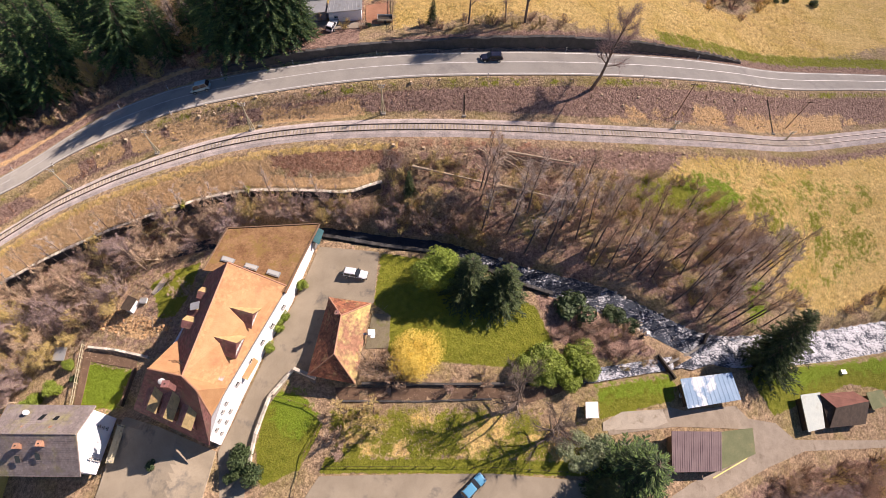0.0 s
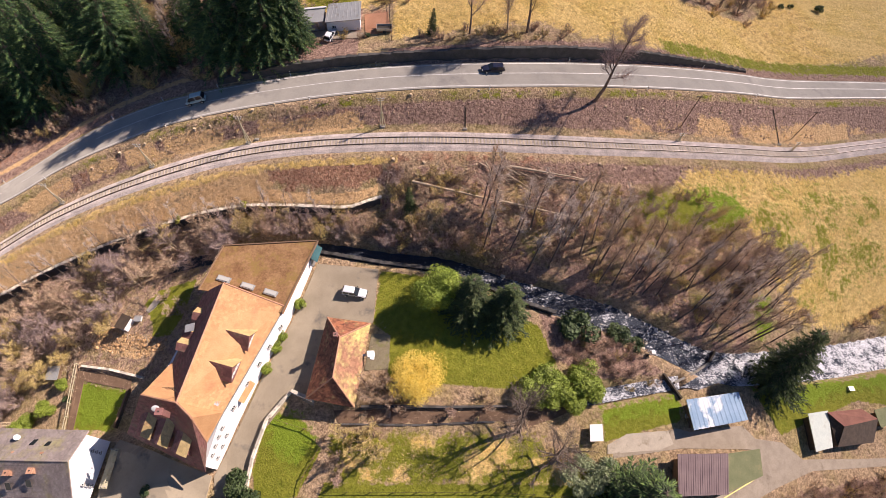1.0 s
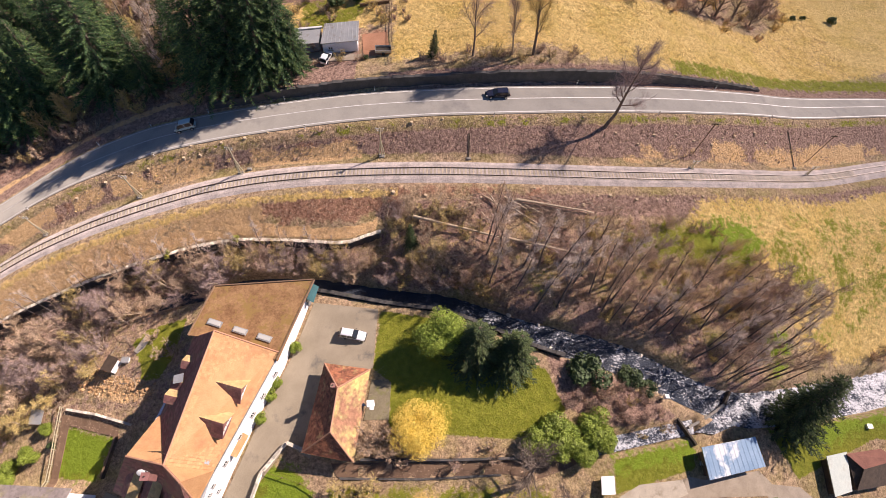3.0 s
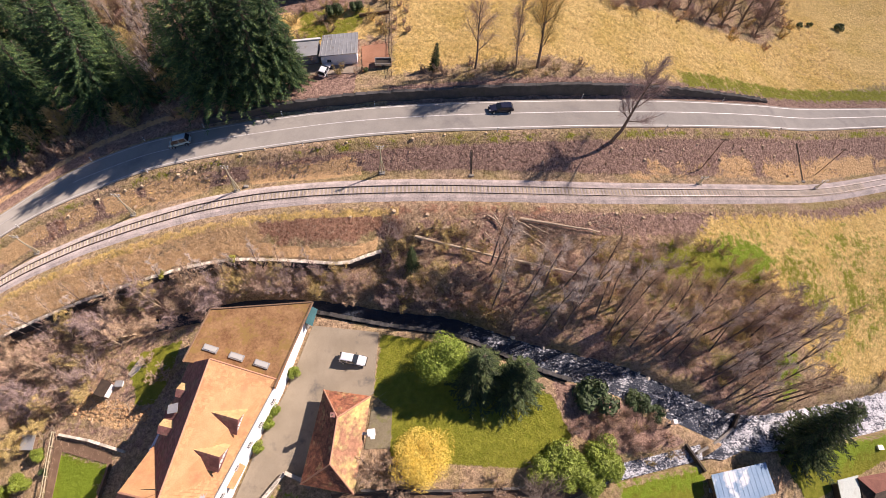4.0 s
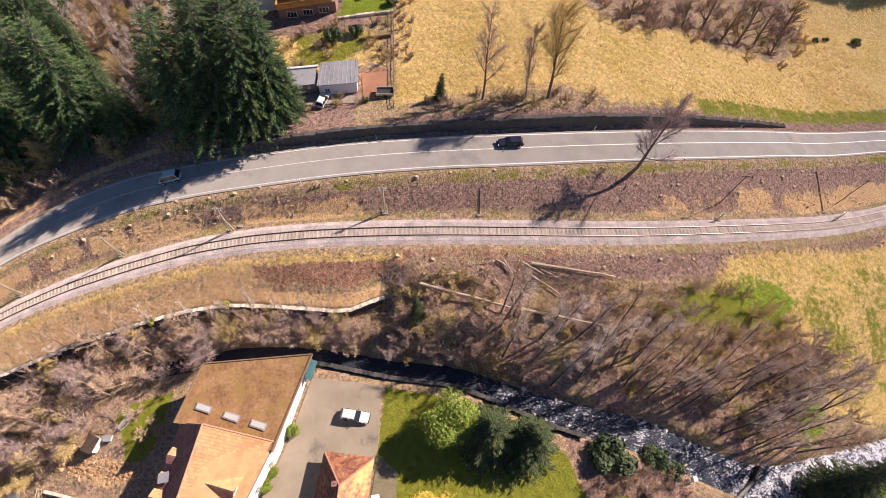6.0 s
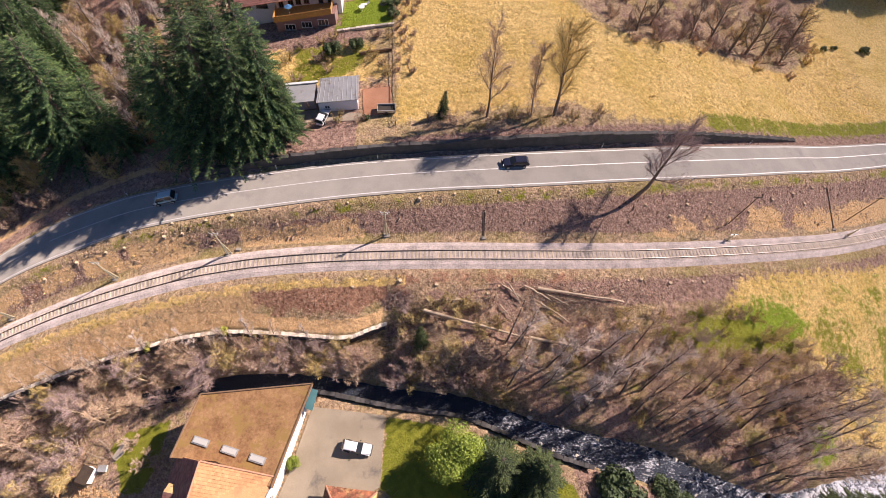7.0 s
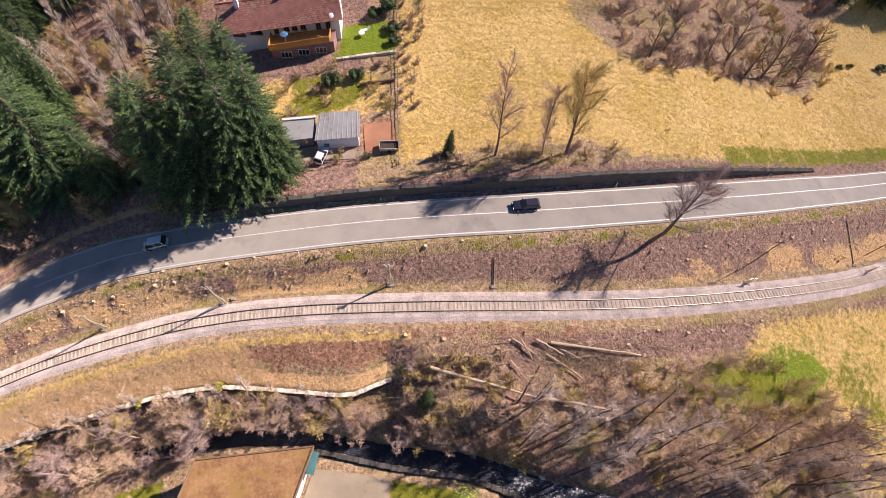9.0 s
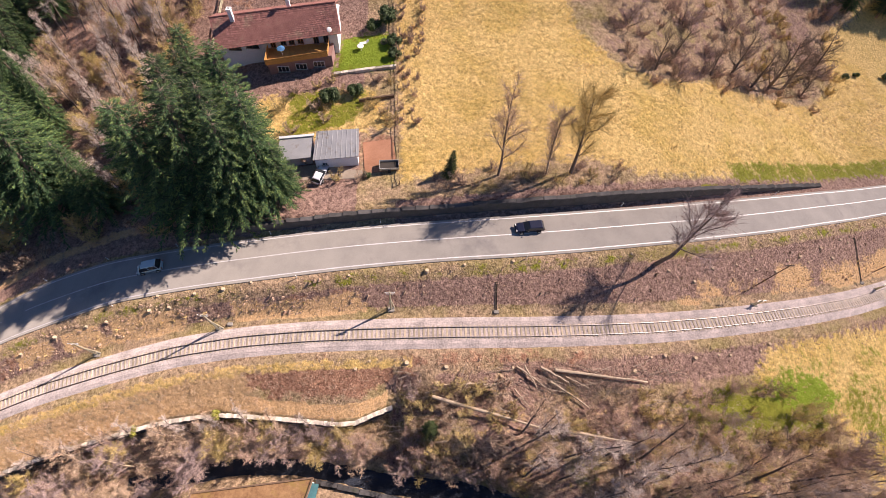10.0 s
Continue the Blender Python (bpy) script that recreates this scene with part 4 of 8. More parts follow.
# ---- houses ----
def roof_slope(bm, e0, e1, r0, r1, tile=0.42, course=0.36, lift=0.045):
    """Rows of overlapping tiles between an eave line and a ridge line."""
    e0, e1, r0, r1 = Vector(e0), Vector(e1), Vector(r0), Vector(r1)
    n = (e1 - e0).cross((r0 + r1) / 2 - (e0 + e1) / 2).normalized()
    if n.z < 0:
        n = -n
    rows = max(2, int(((r0 + r1) / 2 - (e0 + e1) / 2).length / course))
    for j in range(rows):
        va, vb = j / rows, min(1, (j + 1.25) / rows)
        a0, a1, b0, b1 = e0.lerp(r0, va), e1.lerp(r1, va), e0.lerp(r0, vb), e1.lerp(r1, vb)
        cols = max(1, int((a1 - a0).length / tile))
        for i in range(cols):
            s, t = i / cols, (i + 0.94) / cols
            jit = random.uniform(0, 0.02)
            q = [a0.lerp(a1, s) + n * (lift + jit), a0.lerp(a1, t) + n * (lift + jit), b0.lerp(b1, t) + n * 0.01, b0.lerp(b1, s) + n * 0.01]
            f = bm.faces.new([bm.verts.new(p) for p in q])
            f.normal_update()
            if f.normal.dot(n) < 0:
                f.normal_flip()
    return bm


def tiled_roof(house, slopes, material, name="roof", ridges=(), thick=0.16, ridge_mat=None):
    bm = bmesh.new()
    for e0, e1, r0, r1 in slopes:
        pts = [Vector(e0), Vector(e1), Vector(r1), Vector(r0)]
        if (pts[2] - pts[3]).length < 0.05:
            pts = pts[:3]
        slab(bm, pts, thick)
        roof_slope(bm, e0, e1, r0, r1)
    roof = under(part(name, bm, material), house)
    for a, b in ridges:
        a, b = Vector(a), Vector(b)
        cap = bmesh.new()
        cylinder(cap, a + Vector((0, 0, 0.03)), b + Vector((0, 0, 0.03)), 0.13, 7)
        ob = part("ridge_cap", cap, ridge_mat or RIDGE_TILE)
        ob.parent = roof
    return roof


def window_on(house, place, normal, w, h, frame_mat=None, mullions=1, name="window"):
    """A framed window on a wall: frame proud of the wall, pane set back in it, sill below."""
    n = Vector(normal).normalized()
    m = Matrix.Translation(place) @ n.to_track_quat("-Y", "Z").to_matrix().to_4x4()
    bm = bmesh.new()
    t = 0.09
    loop = lambda a, b, y: [bm.verts.new((sx * a, y, sz * b)) for sx, sz in ((-1, -1), (1, -1), (1, 1), (-1, 1))]
    rings = [loop(w / 2, h / 2, -0.07), loop(w / 2 - t, h / 2 - t, -0.07), loop(w / 2 - t, h / 2 - t, 0.06), loop(w / 2, h / 2, 0.06)]
    for a, b in zip(rings, rings[1:] + rings[:1]):
        for k in range(4):
            bm.faces.new((a[k], a[(k + 1) % 4], b[(k + 1) % 4], b[k]))
    bmesh.ops.recalc_face_normals(bm, faces=list(bm.faces))
    bm.transform(m)
    win = under(part(name, bm, frame_mat or PLASTIC_WHITE), house)
    for k in range(mullions):
        c = -w / 2 + w * (k + 1) / (mullions + 1)
        bm = boxed(c - 0.035, c + 0.035, -0.055, 0.05, -h / 2 + t, h / 2 - t)
        bm.transform(m)
        bar = part("mullion", bm, frame_mat or PLASTIC_WHITE)
        bar.parent = win
    bm = boxed(-w / 2 + t, w / 2 - t, -0.03, -0.015, -h / 2 + t, h / 2 - t)
    bm.transform(m)
    p = part("pane", bm, GLASS)
    p.parent = win
    bm = boxed(-w / 2 - 0.08, w / 2 + 0.08, -0.2, 0.03, -h / 2 - 0.07, -h / 2)
    bm.transform(m)
    s = part("sill", bm, CONCRETE)
    s.parent = win
    return win


def dormer(house, base, out, w, depth, height, roof_mat, wall_mat, peak=0.9, windows=2, shade_side=0, rise=0.0):
    """A gabled dormer: base is the foot of its front wall's middle, out the way that it faces."""
    o = Vector((out[0], out[1], 0)).normalized()
    side = Vector((-o.y, o.x, 0))
    b = Vector(base)
    P = lambda s, d, z: b + side * s - o * d + Vector((0, 0, z))
    bm = bmesh.new()
    ring = [P(-w / 2, 0, 0), P(w / 2, 0, 0), P(w / 2, depth, 0), P(-w / 2, depth, 0)]
    solid(bm, [(p.x, p.y) for p in ring], b.z - 0.6, b.z + height)
    front = [P(-w / 2, 0.02, height), P(w / 2, 0.02, height), P(0, 0.02, height + peak)]
    inner = [P(-w / 2, 0.3, height), P(w / 2, 0.3, height), P(0, 0.3, height + peak)]
    fv, iv = [bm.verts.new(p) for p in front], [bm.verts.new(p) for p in inner]
    bm.faces.new(fv), bm.faces.new(iv[::-1])
    for i in range(3):
        bm.faces.new((fv[i], iv[i], iv[(i + 1) % 3], fv[(i + 1) % 3]))
    d = under(part("dormer", bm, wall_mat), house)
    e = w / 2 + 0.25
    for s in (-1, 1):
        bm = bmesh.new()
        e0, e1, r0, r1 = P(s * e, -0.35, height - 0.2), P(s * e, depth, height - 0.2 + rise), P(0, -0.35, height + peak + 0.05), P(0, depth + 0.6, height + peak + 0.05 + rise)
        slab(bm, [e0, e1, r1, r0], 0.1)
        roof_slope(bm, e0, e1, r0, r1)
        # The slope away from the sun takes darker tiles, its shade in the colour.
        r = part("roof", bm, TILE_DARK_SHADED if s == shade_side else roof_mat)
        r.parent = d
    for k in range(windows):
        c = (k + 0.5) / windows * w * 0.9 - w * 0.45
        m = Matrix.Translation(P(c, -0.03, height * 0.52)) @ o.to_track_quat("-Y", "Z").to_matrix().to_4x4()
        bm = boxed(-w * 0.38 / windows, w * 0.38 / windows, -0.04, 0.03, -height * 0.33, height * 0.36)
        bm.transform(m)
        g = part("pane", bm, GLASS if windows < 4 else PLASTIC_WHITE)
        g.parent = d
    return d


def chimney(house, x, y, z0, z1, material, w=0.6):
    bm = boxed(x - w / 2, x + w / 2, y - w / 2, y + w / 2, z0, z1, 0.02)
    box(bm, x - w / 2 - 0.08, x + w / 2 + 0.08, y - w / 2 - 0.08, y + w / 2 + 0.08, z1 - 0.13, z1 + 0.03)
    c = under(part("chimney", bm, material), house)
    bm = cylinder(bmesh.new(), (x, y, z1), (x, y, z1 + 0.15), 0.1)
    p = part("flue", bm, METAL_DARK)
    p.parent = c


def walls_of(house, ring, z0, z1, material, name="wall"):
    return under(part(name, solid(bmesh.new(), ring, z0, z1), material), house)


def long_house():
    h = thing("long_house", (-30, 28, gz(-30, 28)), "long white house with orange tile roof and flat-roofed wing", "house")
    ring = [(-18.7, 46.5), (-33.7, 45.1), (-35.8, 37.2), (-37.5, 30.0), (-40.0, 21.0), (-43.0, 17.2), (-31.2, 11.5), (-28.9, 17.5), (-22.2, 33.6)]
    tops = [2.35, 2.35, 0.75, 0.3, -0.2, -3.2, -3.6, 0.6, 2.25]
    walls_of(h, ring[::-1], [gz(x, y) - 1.2 for x, y in ring[::-1]], tops[::-1], PLASTER)
    # flat roof with its rim and skylights
    bm = solid(bmesh.new(), [(-18.4, 46.9), (-34.0, 45.4), (-36.1, 37.1), (-30.2, 36.6), (-22.0, 33.2)], 2.36, 2.52)
    flat = under(part("flat_roof", bm, FLAT_ROOF, label="brown mossy gravel flat roof"), h)
    for a, b in (((-18.3, 47.0), (-34.1, 45.5)), ((-34.1, 45.5), (-36.2, 37.1)), ((-18.3, 47.0), (-22.2, 33.4))):
        d = Vector((b[0] - a[0], b[1] - a[1], 0))
        s = Vector((-d.y, d.x, 0)).normalized() * 0.1
        A, B = Vector((*a, 0)), Vector((*b, 0))
        rim = solid(bmesh.new(), [((A - s).x, (A - s).y), ((B - s).x, (B - s).y), ((B + s).x, (B + s).y), ((A + s).x, (A + s).y)], 2.3, 2.72)
        ob = part("rim", rim, WOOD_BROWN)
        ob.parent = flat
    for x, y in ((-32.6, 39.1), (-28.5, 37.9), (-24.6, 36.8)):
        m = pose(x, y, 2.5, 0, 0, -17)
        bm = bmesh.new()
        box(bm, -1.15, 1.15, -0.5, 0.5, 0, 0.28, 0.03)
        bm.transform(m)
        k = part("skylight", bm, ZINC)
        k.parent = flat
        bm = bmesh.new()
        box(bm, -1.0, 1.0, -0.36, 0.36, 0.29, 0.38, 0.04)
        bm.transform(m)
        q = part("dome", bm, SKYLIGHT)
        q.parent = flat
    # main roof
    eN, rN, wN = (-22.0, 34.6, 2.35), (-30.5, 36.3, 7.0), (-36.0, 37.4, 0.9)
    eS, rS, wS = (-28.6, 18.3, 0.9), (-33.2, 18.5, 6.0), (-40.6, 20.8, 0.1)
    rW, rE = (-38.4, 19.6, 5.7), (-30.6, 16.5, 6.2)
    kink, se, sw = (-30.2, 14.3, 0.2), (-31.1, 10.8, -3.9), (-43.9, 16.0, -3.9)
    valley = (-38.4, 26.1, -0.2)
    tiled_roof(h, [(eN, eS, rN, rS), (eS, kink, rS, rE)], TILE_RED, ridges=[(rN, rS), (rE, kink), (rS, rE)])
    # West and front slopes: shade put into the colour by the darker tiles.
    tiled_roof(h, [(wN, valley, rN, rS), (wS, sw, rW, rW)], TILE_DARK_SHADED, "west_roof")
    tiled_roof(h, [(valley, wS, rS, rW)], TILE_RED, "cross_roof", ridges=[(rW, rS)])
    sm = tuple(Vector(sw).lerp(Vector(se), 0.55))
    tiled_roof(h, [(sw, sm, rW, rS), (sm, se, rS, rE), (se, kink, rE, rE)], TILE_DARK_SHADED, "front_roof")
    tiled_roof(h, [(eN, wN, rN, rN)], TILE_RED, "north_hip", ridges=[(rN, eN)])
    out = (0.97, -0.25)
    for x, y in ((-25.9, 28.5), (-27.35, 23.8)):
        dormer(h, (x, y, 2.75), out, 3.0, 4.2, 0.75, TILE_PALE, TILE_DARK_SHADED, 1.75, 4, -1)
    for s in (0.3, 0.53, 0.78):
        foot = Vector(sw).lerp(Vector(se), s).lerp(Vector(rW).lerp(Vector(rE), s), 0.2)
        dormer(h, foot, (-0.37, -0.93), 2.0, 3.4, 2.3, TILE_PALE, TILE_DARK_SHADED, 0.6, 1, -1, 2.4)
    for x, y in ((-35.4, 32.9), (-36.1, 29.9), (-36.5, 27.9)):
        dormer(h, (x, y, 2.0), (-0.94, 0.2), 1.5, 1.8, 0.9, TILE_PALE, TILE_DARK_SHADED, 0.4, 1, 1)
    bm = slab(bmesh.new(), [(-35.9, 29.4, 3.75), (-34.5, 29.6, 4.0), (-34.7, 30.9, 4.0), (-36.1, 30.6, 3.75)], 0.08)
    under(part("sheet_cover", bm, ZINC, label="bright sheet metal dormer cover"), h)
    for x, y, z, w in ((-29.3, 19.4, 2.0, 0.7),):
        bm = boxed(-w / 2, w / 2, -0.4, 0.4, 0, 0.08)
        bm.transform(pose(x, y, z + 0.1, 0, 45, -16))
        under(part("roof_window", bm, ZINC), h)
    # windows of the white side
    a, b = Vector((-29.05, 17.2, 0)), Vector((-31.15, 11.9, 0))
    n = Vector((b.y - a.y, -(b.x - a.x), 0)).normalized()
    n = n if n.x > 0 else -n
    for k, z in ((0.12, -1.5), (0.34, -2.1), (0.56, -2.8), (0.78, -3.7), (0.22, -4.5), (0.5, -5.3), (0.8, -6.1)):
        window_on(h, a.lerp(b, k) + n * 0.08 + Vector((0, 0, z)), n, 0.6, 0.85, PLASTIC_WHITE)
    a, b = Vector((-22.2, 33.6, 0)), Vector((-28.9, 17.5, 0))
    n = Vector((0.923, -0.384, 0))
    for k in (0.1, 0.3, 0.47, 0.66, 0.88):
        window_on(h, a.lerp(b, k) + n * 0.05 + Vector((0, 0, 0.2 - k * 1.6)), n, 0.8, 0.9, PLASTIC_WHITE)
    bm = boxed(-0.06, 0.06, -1.3, 1.3, -1.15, 1.15)
    box(bm, 0.06, 0.1, -1.2, -0.06, -1.1, 1.1), box(bm, 0.06, 0.1, 0.06, 1.2, -1.1, 1.1)
    bm.transform(pose(-18.95, 44.9, 0.2, 0, 0, -16))
    under(part("gate_door", bm, ZINC, label="grey-blue garage door"), h)
    bm = slab(bmesh.new(), [(-18.5, 46.4, 2.2), (-19.1, 43.6, 2.2), (-18.1, 43.3, 1.5), (-17.6, 46.2, 1.5)], 0.06)
    under(part("canopy", bm, BLUE_SHEET, label="bluish sheet canopy"), h)
    # porch with a lean-to roof
    tiled_roof(h, [((-26.9, 20.2, -2.1), (-25.6, 23.2, -1.7), (-27.7, 20.5, -1.5), (-26.4, 23.6, -1.1))], TILE_RED, "porch_roof")
    # dish, aerial and chimneys
    bm = cylinder(bmesh.new(), (-35.6, 17.9, 4.6), (-35.6, 17.9, 6.5), 0.04, 6)
    bmesh.ops.create_uvsphere(bm, u_segments=14, v_segments=8, radius=0.5, matrix=pose(-35.5, 17.6, 6.5, 50, 0, 20) @ Matrix.Diagonal((1, 1, 0.25, 1)))
    under(part("satellite_dish", bm, PLASTIC_WHITE), h)
    chimney(h, -34.6, 17.1, 4.6, 7.2, TILE_DARK_SHADED, 0.8)
    bm = cylinder(bmesh.new(), (-33.2, 19.8, 6), (-33.2, 19.8, 9.2), 0.04, 6)
    for z, l in ((9.0, 0.9), (8.6, 0.7), (8.2, 0.8)):
        cylinder(bm, (-33.2 - l, 19.8, z), (-33.2 + l, 19.8, z), 0.025, 5)
    under(part("aerial", bm, METAL_DARK), h)
    for a, b in ((eN, eS), (eS, kink)):
        bm = cylinder(bmesh.new(), Vector(a) + Vector((0.1, 0, -0.1)), Vector(b) + Vector((0.1, 0, -0.1)), 0.09, 6)
        under(part("gutter", bm, ZINC), h)


def small_house():
    h = thing("small_house", (-12.5, 26.3, gz(-12.5, 26.3)), "small house with a hipped mossy weathered red tile roof", "house")
    ring = [(-14.7, 32.7), (-8.9, 31.9), (-10.3, 20.2), (-16.6, 21.3)]
    walls_of(h, ring[::-1], [gz(x, y) - 1 for x, y in ring[::-1]], [-0.6, -0.5, 0.8, 0.8], PLASTER_GREY)
    nw, ne, se, sw = (-15.3, 33.5, 0.7), (-8.2, 32.6, 0.7), (-9.8, 19.5, -0.7), (-17.3, 20.8, -0.7)
    rn_, rs_ = (-12.4, 29.0, 3.8), (-12.9, 23.0, 3.1)
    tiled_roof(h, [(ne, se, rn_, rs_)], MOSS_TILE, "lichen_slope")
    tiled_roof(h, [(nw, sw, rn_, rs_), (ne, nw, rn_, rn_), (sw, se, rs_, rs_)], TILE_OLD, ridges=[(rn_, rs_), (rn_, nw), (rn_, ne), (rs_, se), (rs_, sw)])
    chimney(h, -13.0, 29.2, 2.8, 4.6, TILE_DARK_SHADED, 0.5)
    for y in (23.5, 27.5, 30.5):
        window_on(h, (-9.75 + (y - 26) * 0.1, y, -1.2), (1, -0.1, 0), 0.9, 1.1)
    for y in (23.0, 27.0, 30.6):
        window_on(h, (-15.75 + (y - 27) * 0.17, y, -1.3), (-1, 0.1, 0), 0.9, 1.1)
    bm = boxed(-0.6, 0.6, -0.5, 0.5, 0, 0.5, 0.05)
    box(bm, -0.2, 0.5, -0.9, -0.5, 0.1, 0.4, 0.04)
    bm.transform(pose(-7.9, 27.4, gz(-7.9, 27.4) + 1.6, 0, 20, 10))
    under(part("air_unit", bm, PLASTIC_WHITE), h)
    under(part("bracket", boxed(-9.6, -7.6, 27.2, 27.5, gz(-8, 27) + 1.3, gz(-8, 27) + 1.6), METAL_PALE), h)


def white_house():
    h = thing("white_house", (-58, 12, gz(-58, 12)), "tall white house with a weathered brown gabled roof", "house")
    ring = [(-52.4, 7.6), (-51.9, 16.4), (-68.4, 17.6), (-68.0, 8.4)]
    tops = [-9.0, -7.0, -11.4, -12.6]
    walls_of(h, ring, [gz(x, y) - 1.5 for x, y in ring], tops, PLASTER)
    e0, e1, n0, n1 = (-66.6, 7.2, -13.0), (-51.4, 6.8, -8.9), (-69.0, 18.0, -11.6), (-51.6, 17.0, -6.9)
    r0, r1 = (-67.2, 12.9, -8.7), (-51.7, 12.3, -4.8)
    tiled_roof(h, [(e0, e1, r0, r1), (n0, n1, r0, r1)], TILE_BROWN, ridges=[(r0, r1)], ridge_mat=TILE_BROWN)
    for x, lo, hi in ((-52.05, -9.4, -5.1), (-67.5, -13, -9.1)):
        bm = bmesh.new()
        v = [bm.verts.new(p) for p in ((x, 7.6, lo), (x, 16.6, lo + 1.9), (x, 12.4, hi), (x - 0.3, 7.6, lo), (x - 0.3, 16.6, lo + 1.9), (x - 0.3, 12.4, hi))]
        for f in ((0, 1, 2), (5, 4, 3), (0, 3, 4, 1), (1, 4, 5, 2), (2, 5, 3, 0)):
            bm.faces.new([v[i] for i in f])
        under(part("gable", bm, PLASTER), h)
    for y, z in ((9.6, -10.6), (9.6, -11.7), (9.6, -12.8), (14.4, -10.0), (14.4, -11.1), (14.4, -12.2)):
        window_on(h, (-52.0, y, z), (1, 0.05, 0), 0.4, 0.55, PLASTIC_WHITE, 0)
    for k in range(5):
        window_on(h, (-54.5 - 3 * k, 7.6 + 0.16 * k, -11.6 - 0.9 * k), (0, -1, 0), 1.2, 1.2)
    for x, y, z in ((-57.0, 13.4, -7.2), (-62.3, 13.6, -8.6), (-57.8, 11.2, -7.0), (-62.0, 11.0, -8.2)):
        chimney(h, x, y, z - 1, z + 0.55, RIDGE_TILE, 0.7)
    for x, y, z in ((-58.5, 9.6, -8.6), (-62.2, 9.3, -9.8), (-60.0, 15.4, -8.4), (-57.2, 15.2, -7.7)):
        bm = boxed(-0.4, 0.4, -0.55, 0.55, 0, 0.1)
        bm.transform(pose(x, y, z + 0.25, 40 if y < 12 else -35, -13, 0))
        under(part("roof_window", bm, GLASS), h)
    bm = bmesh.new()
    bmesh.ops.create_uvsphere(bm, u_segments=14, v_segments=8, radius=0.5, matrix=pose(-63.4, 16.2, -8.8, 50, 0, 120) @ Matrix.Diagonal((1, 1, 0.25, 1)))
    cylinder(bm, (-63.4, 16.2, -9.8), (-63.4, 16.2, -8.8), 0.04, 6)
    under(part("satellite_dish", bm, PLASTIC_WHITE), h)
    # balcony along the white gable
    zb = -13.4
    bm = boxed(-50.9, -49.7, 9.2, 15.2, zb, zb + 0.15)
    balc = under(part("balcony", bm, POST_PALE, label="pale timber terrace deck"), h)
    for y in np.arange(9.3, 15.3, 0.95):
        p = part("post", boxed(-49.8, -49.72, y - 0.04, y + 0.04, zb + 0.15, zb + 1.0), POST_PALE)
        p.parent = balc
    p = part("rail", boxed(-49.82, -49.7, 9.2, 15.2, zb + 1.0, zb + 1.08), POST_PALE)
    p.parent = balc
    for x, y in ((-49.9, 9.5), (-49.9, 14.9)):
        under(part("support", boxed(x - 0.08, x + 0.08, y - 0.08, y + 0.08, gz(x, y) - 0.3, zb), CONCRETE), h)
    h.matrix_basis = pose(2.5, -0.45, 0.043 * (74.6 - h.matrix_basis.translation.z)) @ h.matrix_basis @ Matrix.Diagonal((0.957, 0.957, 0.957, 1))      # stands on the raised terrace
    bm = boxed(-71.5, -69.4, 3.5, 12, gz(-70, 8) - 2, gz(-70, 8) + 5)
    n = thing("neighbour_house", (-70.5, 8, gz(-70.5, 8)), "corner of a cream house beside the tall white one", "house")
    under(part("wall", bm, YELLOW_PAINT), n)
    under(part("roof", slab(bmesh.new(), [(-74, 2.5, gz(-70, 8) + 6.5), (-69.0, 2.5, gz(-70, 8) + 5), (-69.0, 12.5, gz(-70, 8) + 5), (-74, 12.5, gz(-70, 8) + 6.5)], 0.2), TILE_BROWN), n)


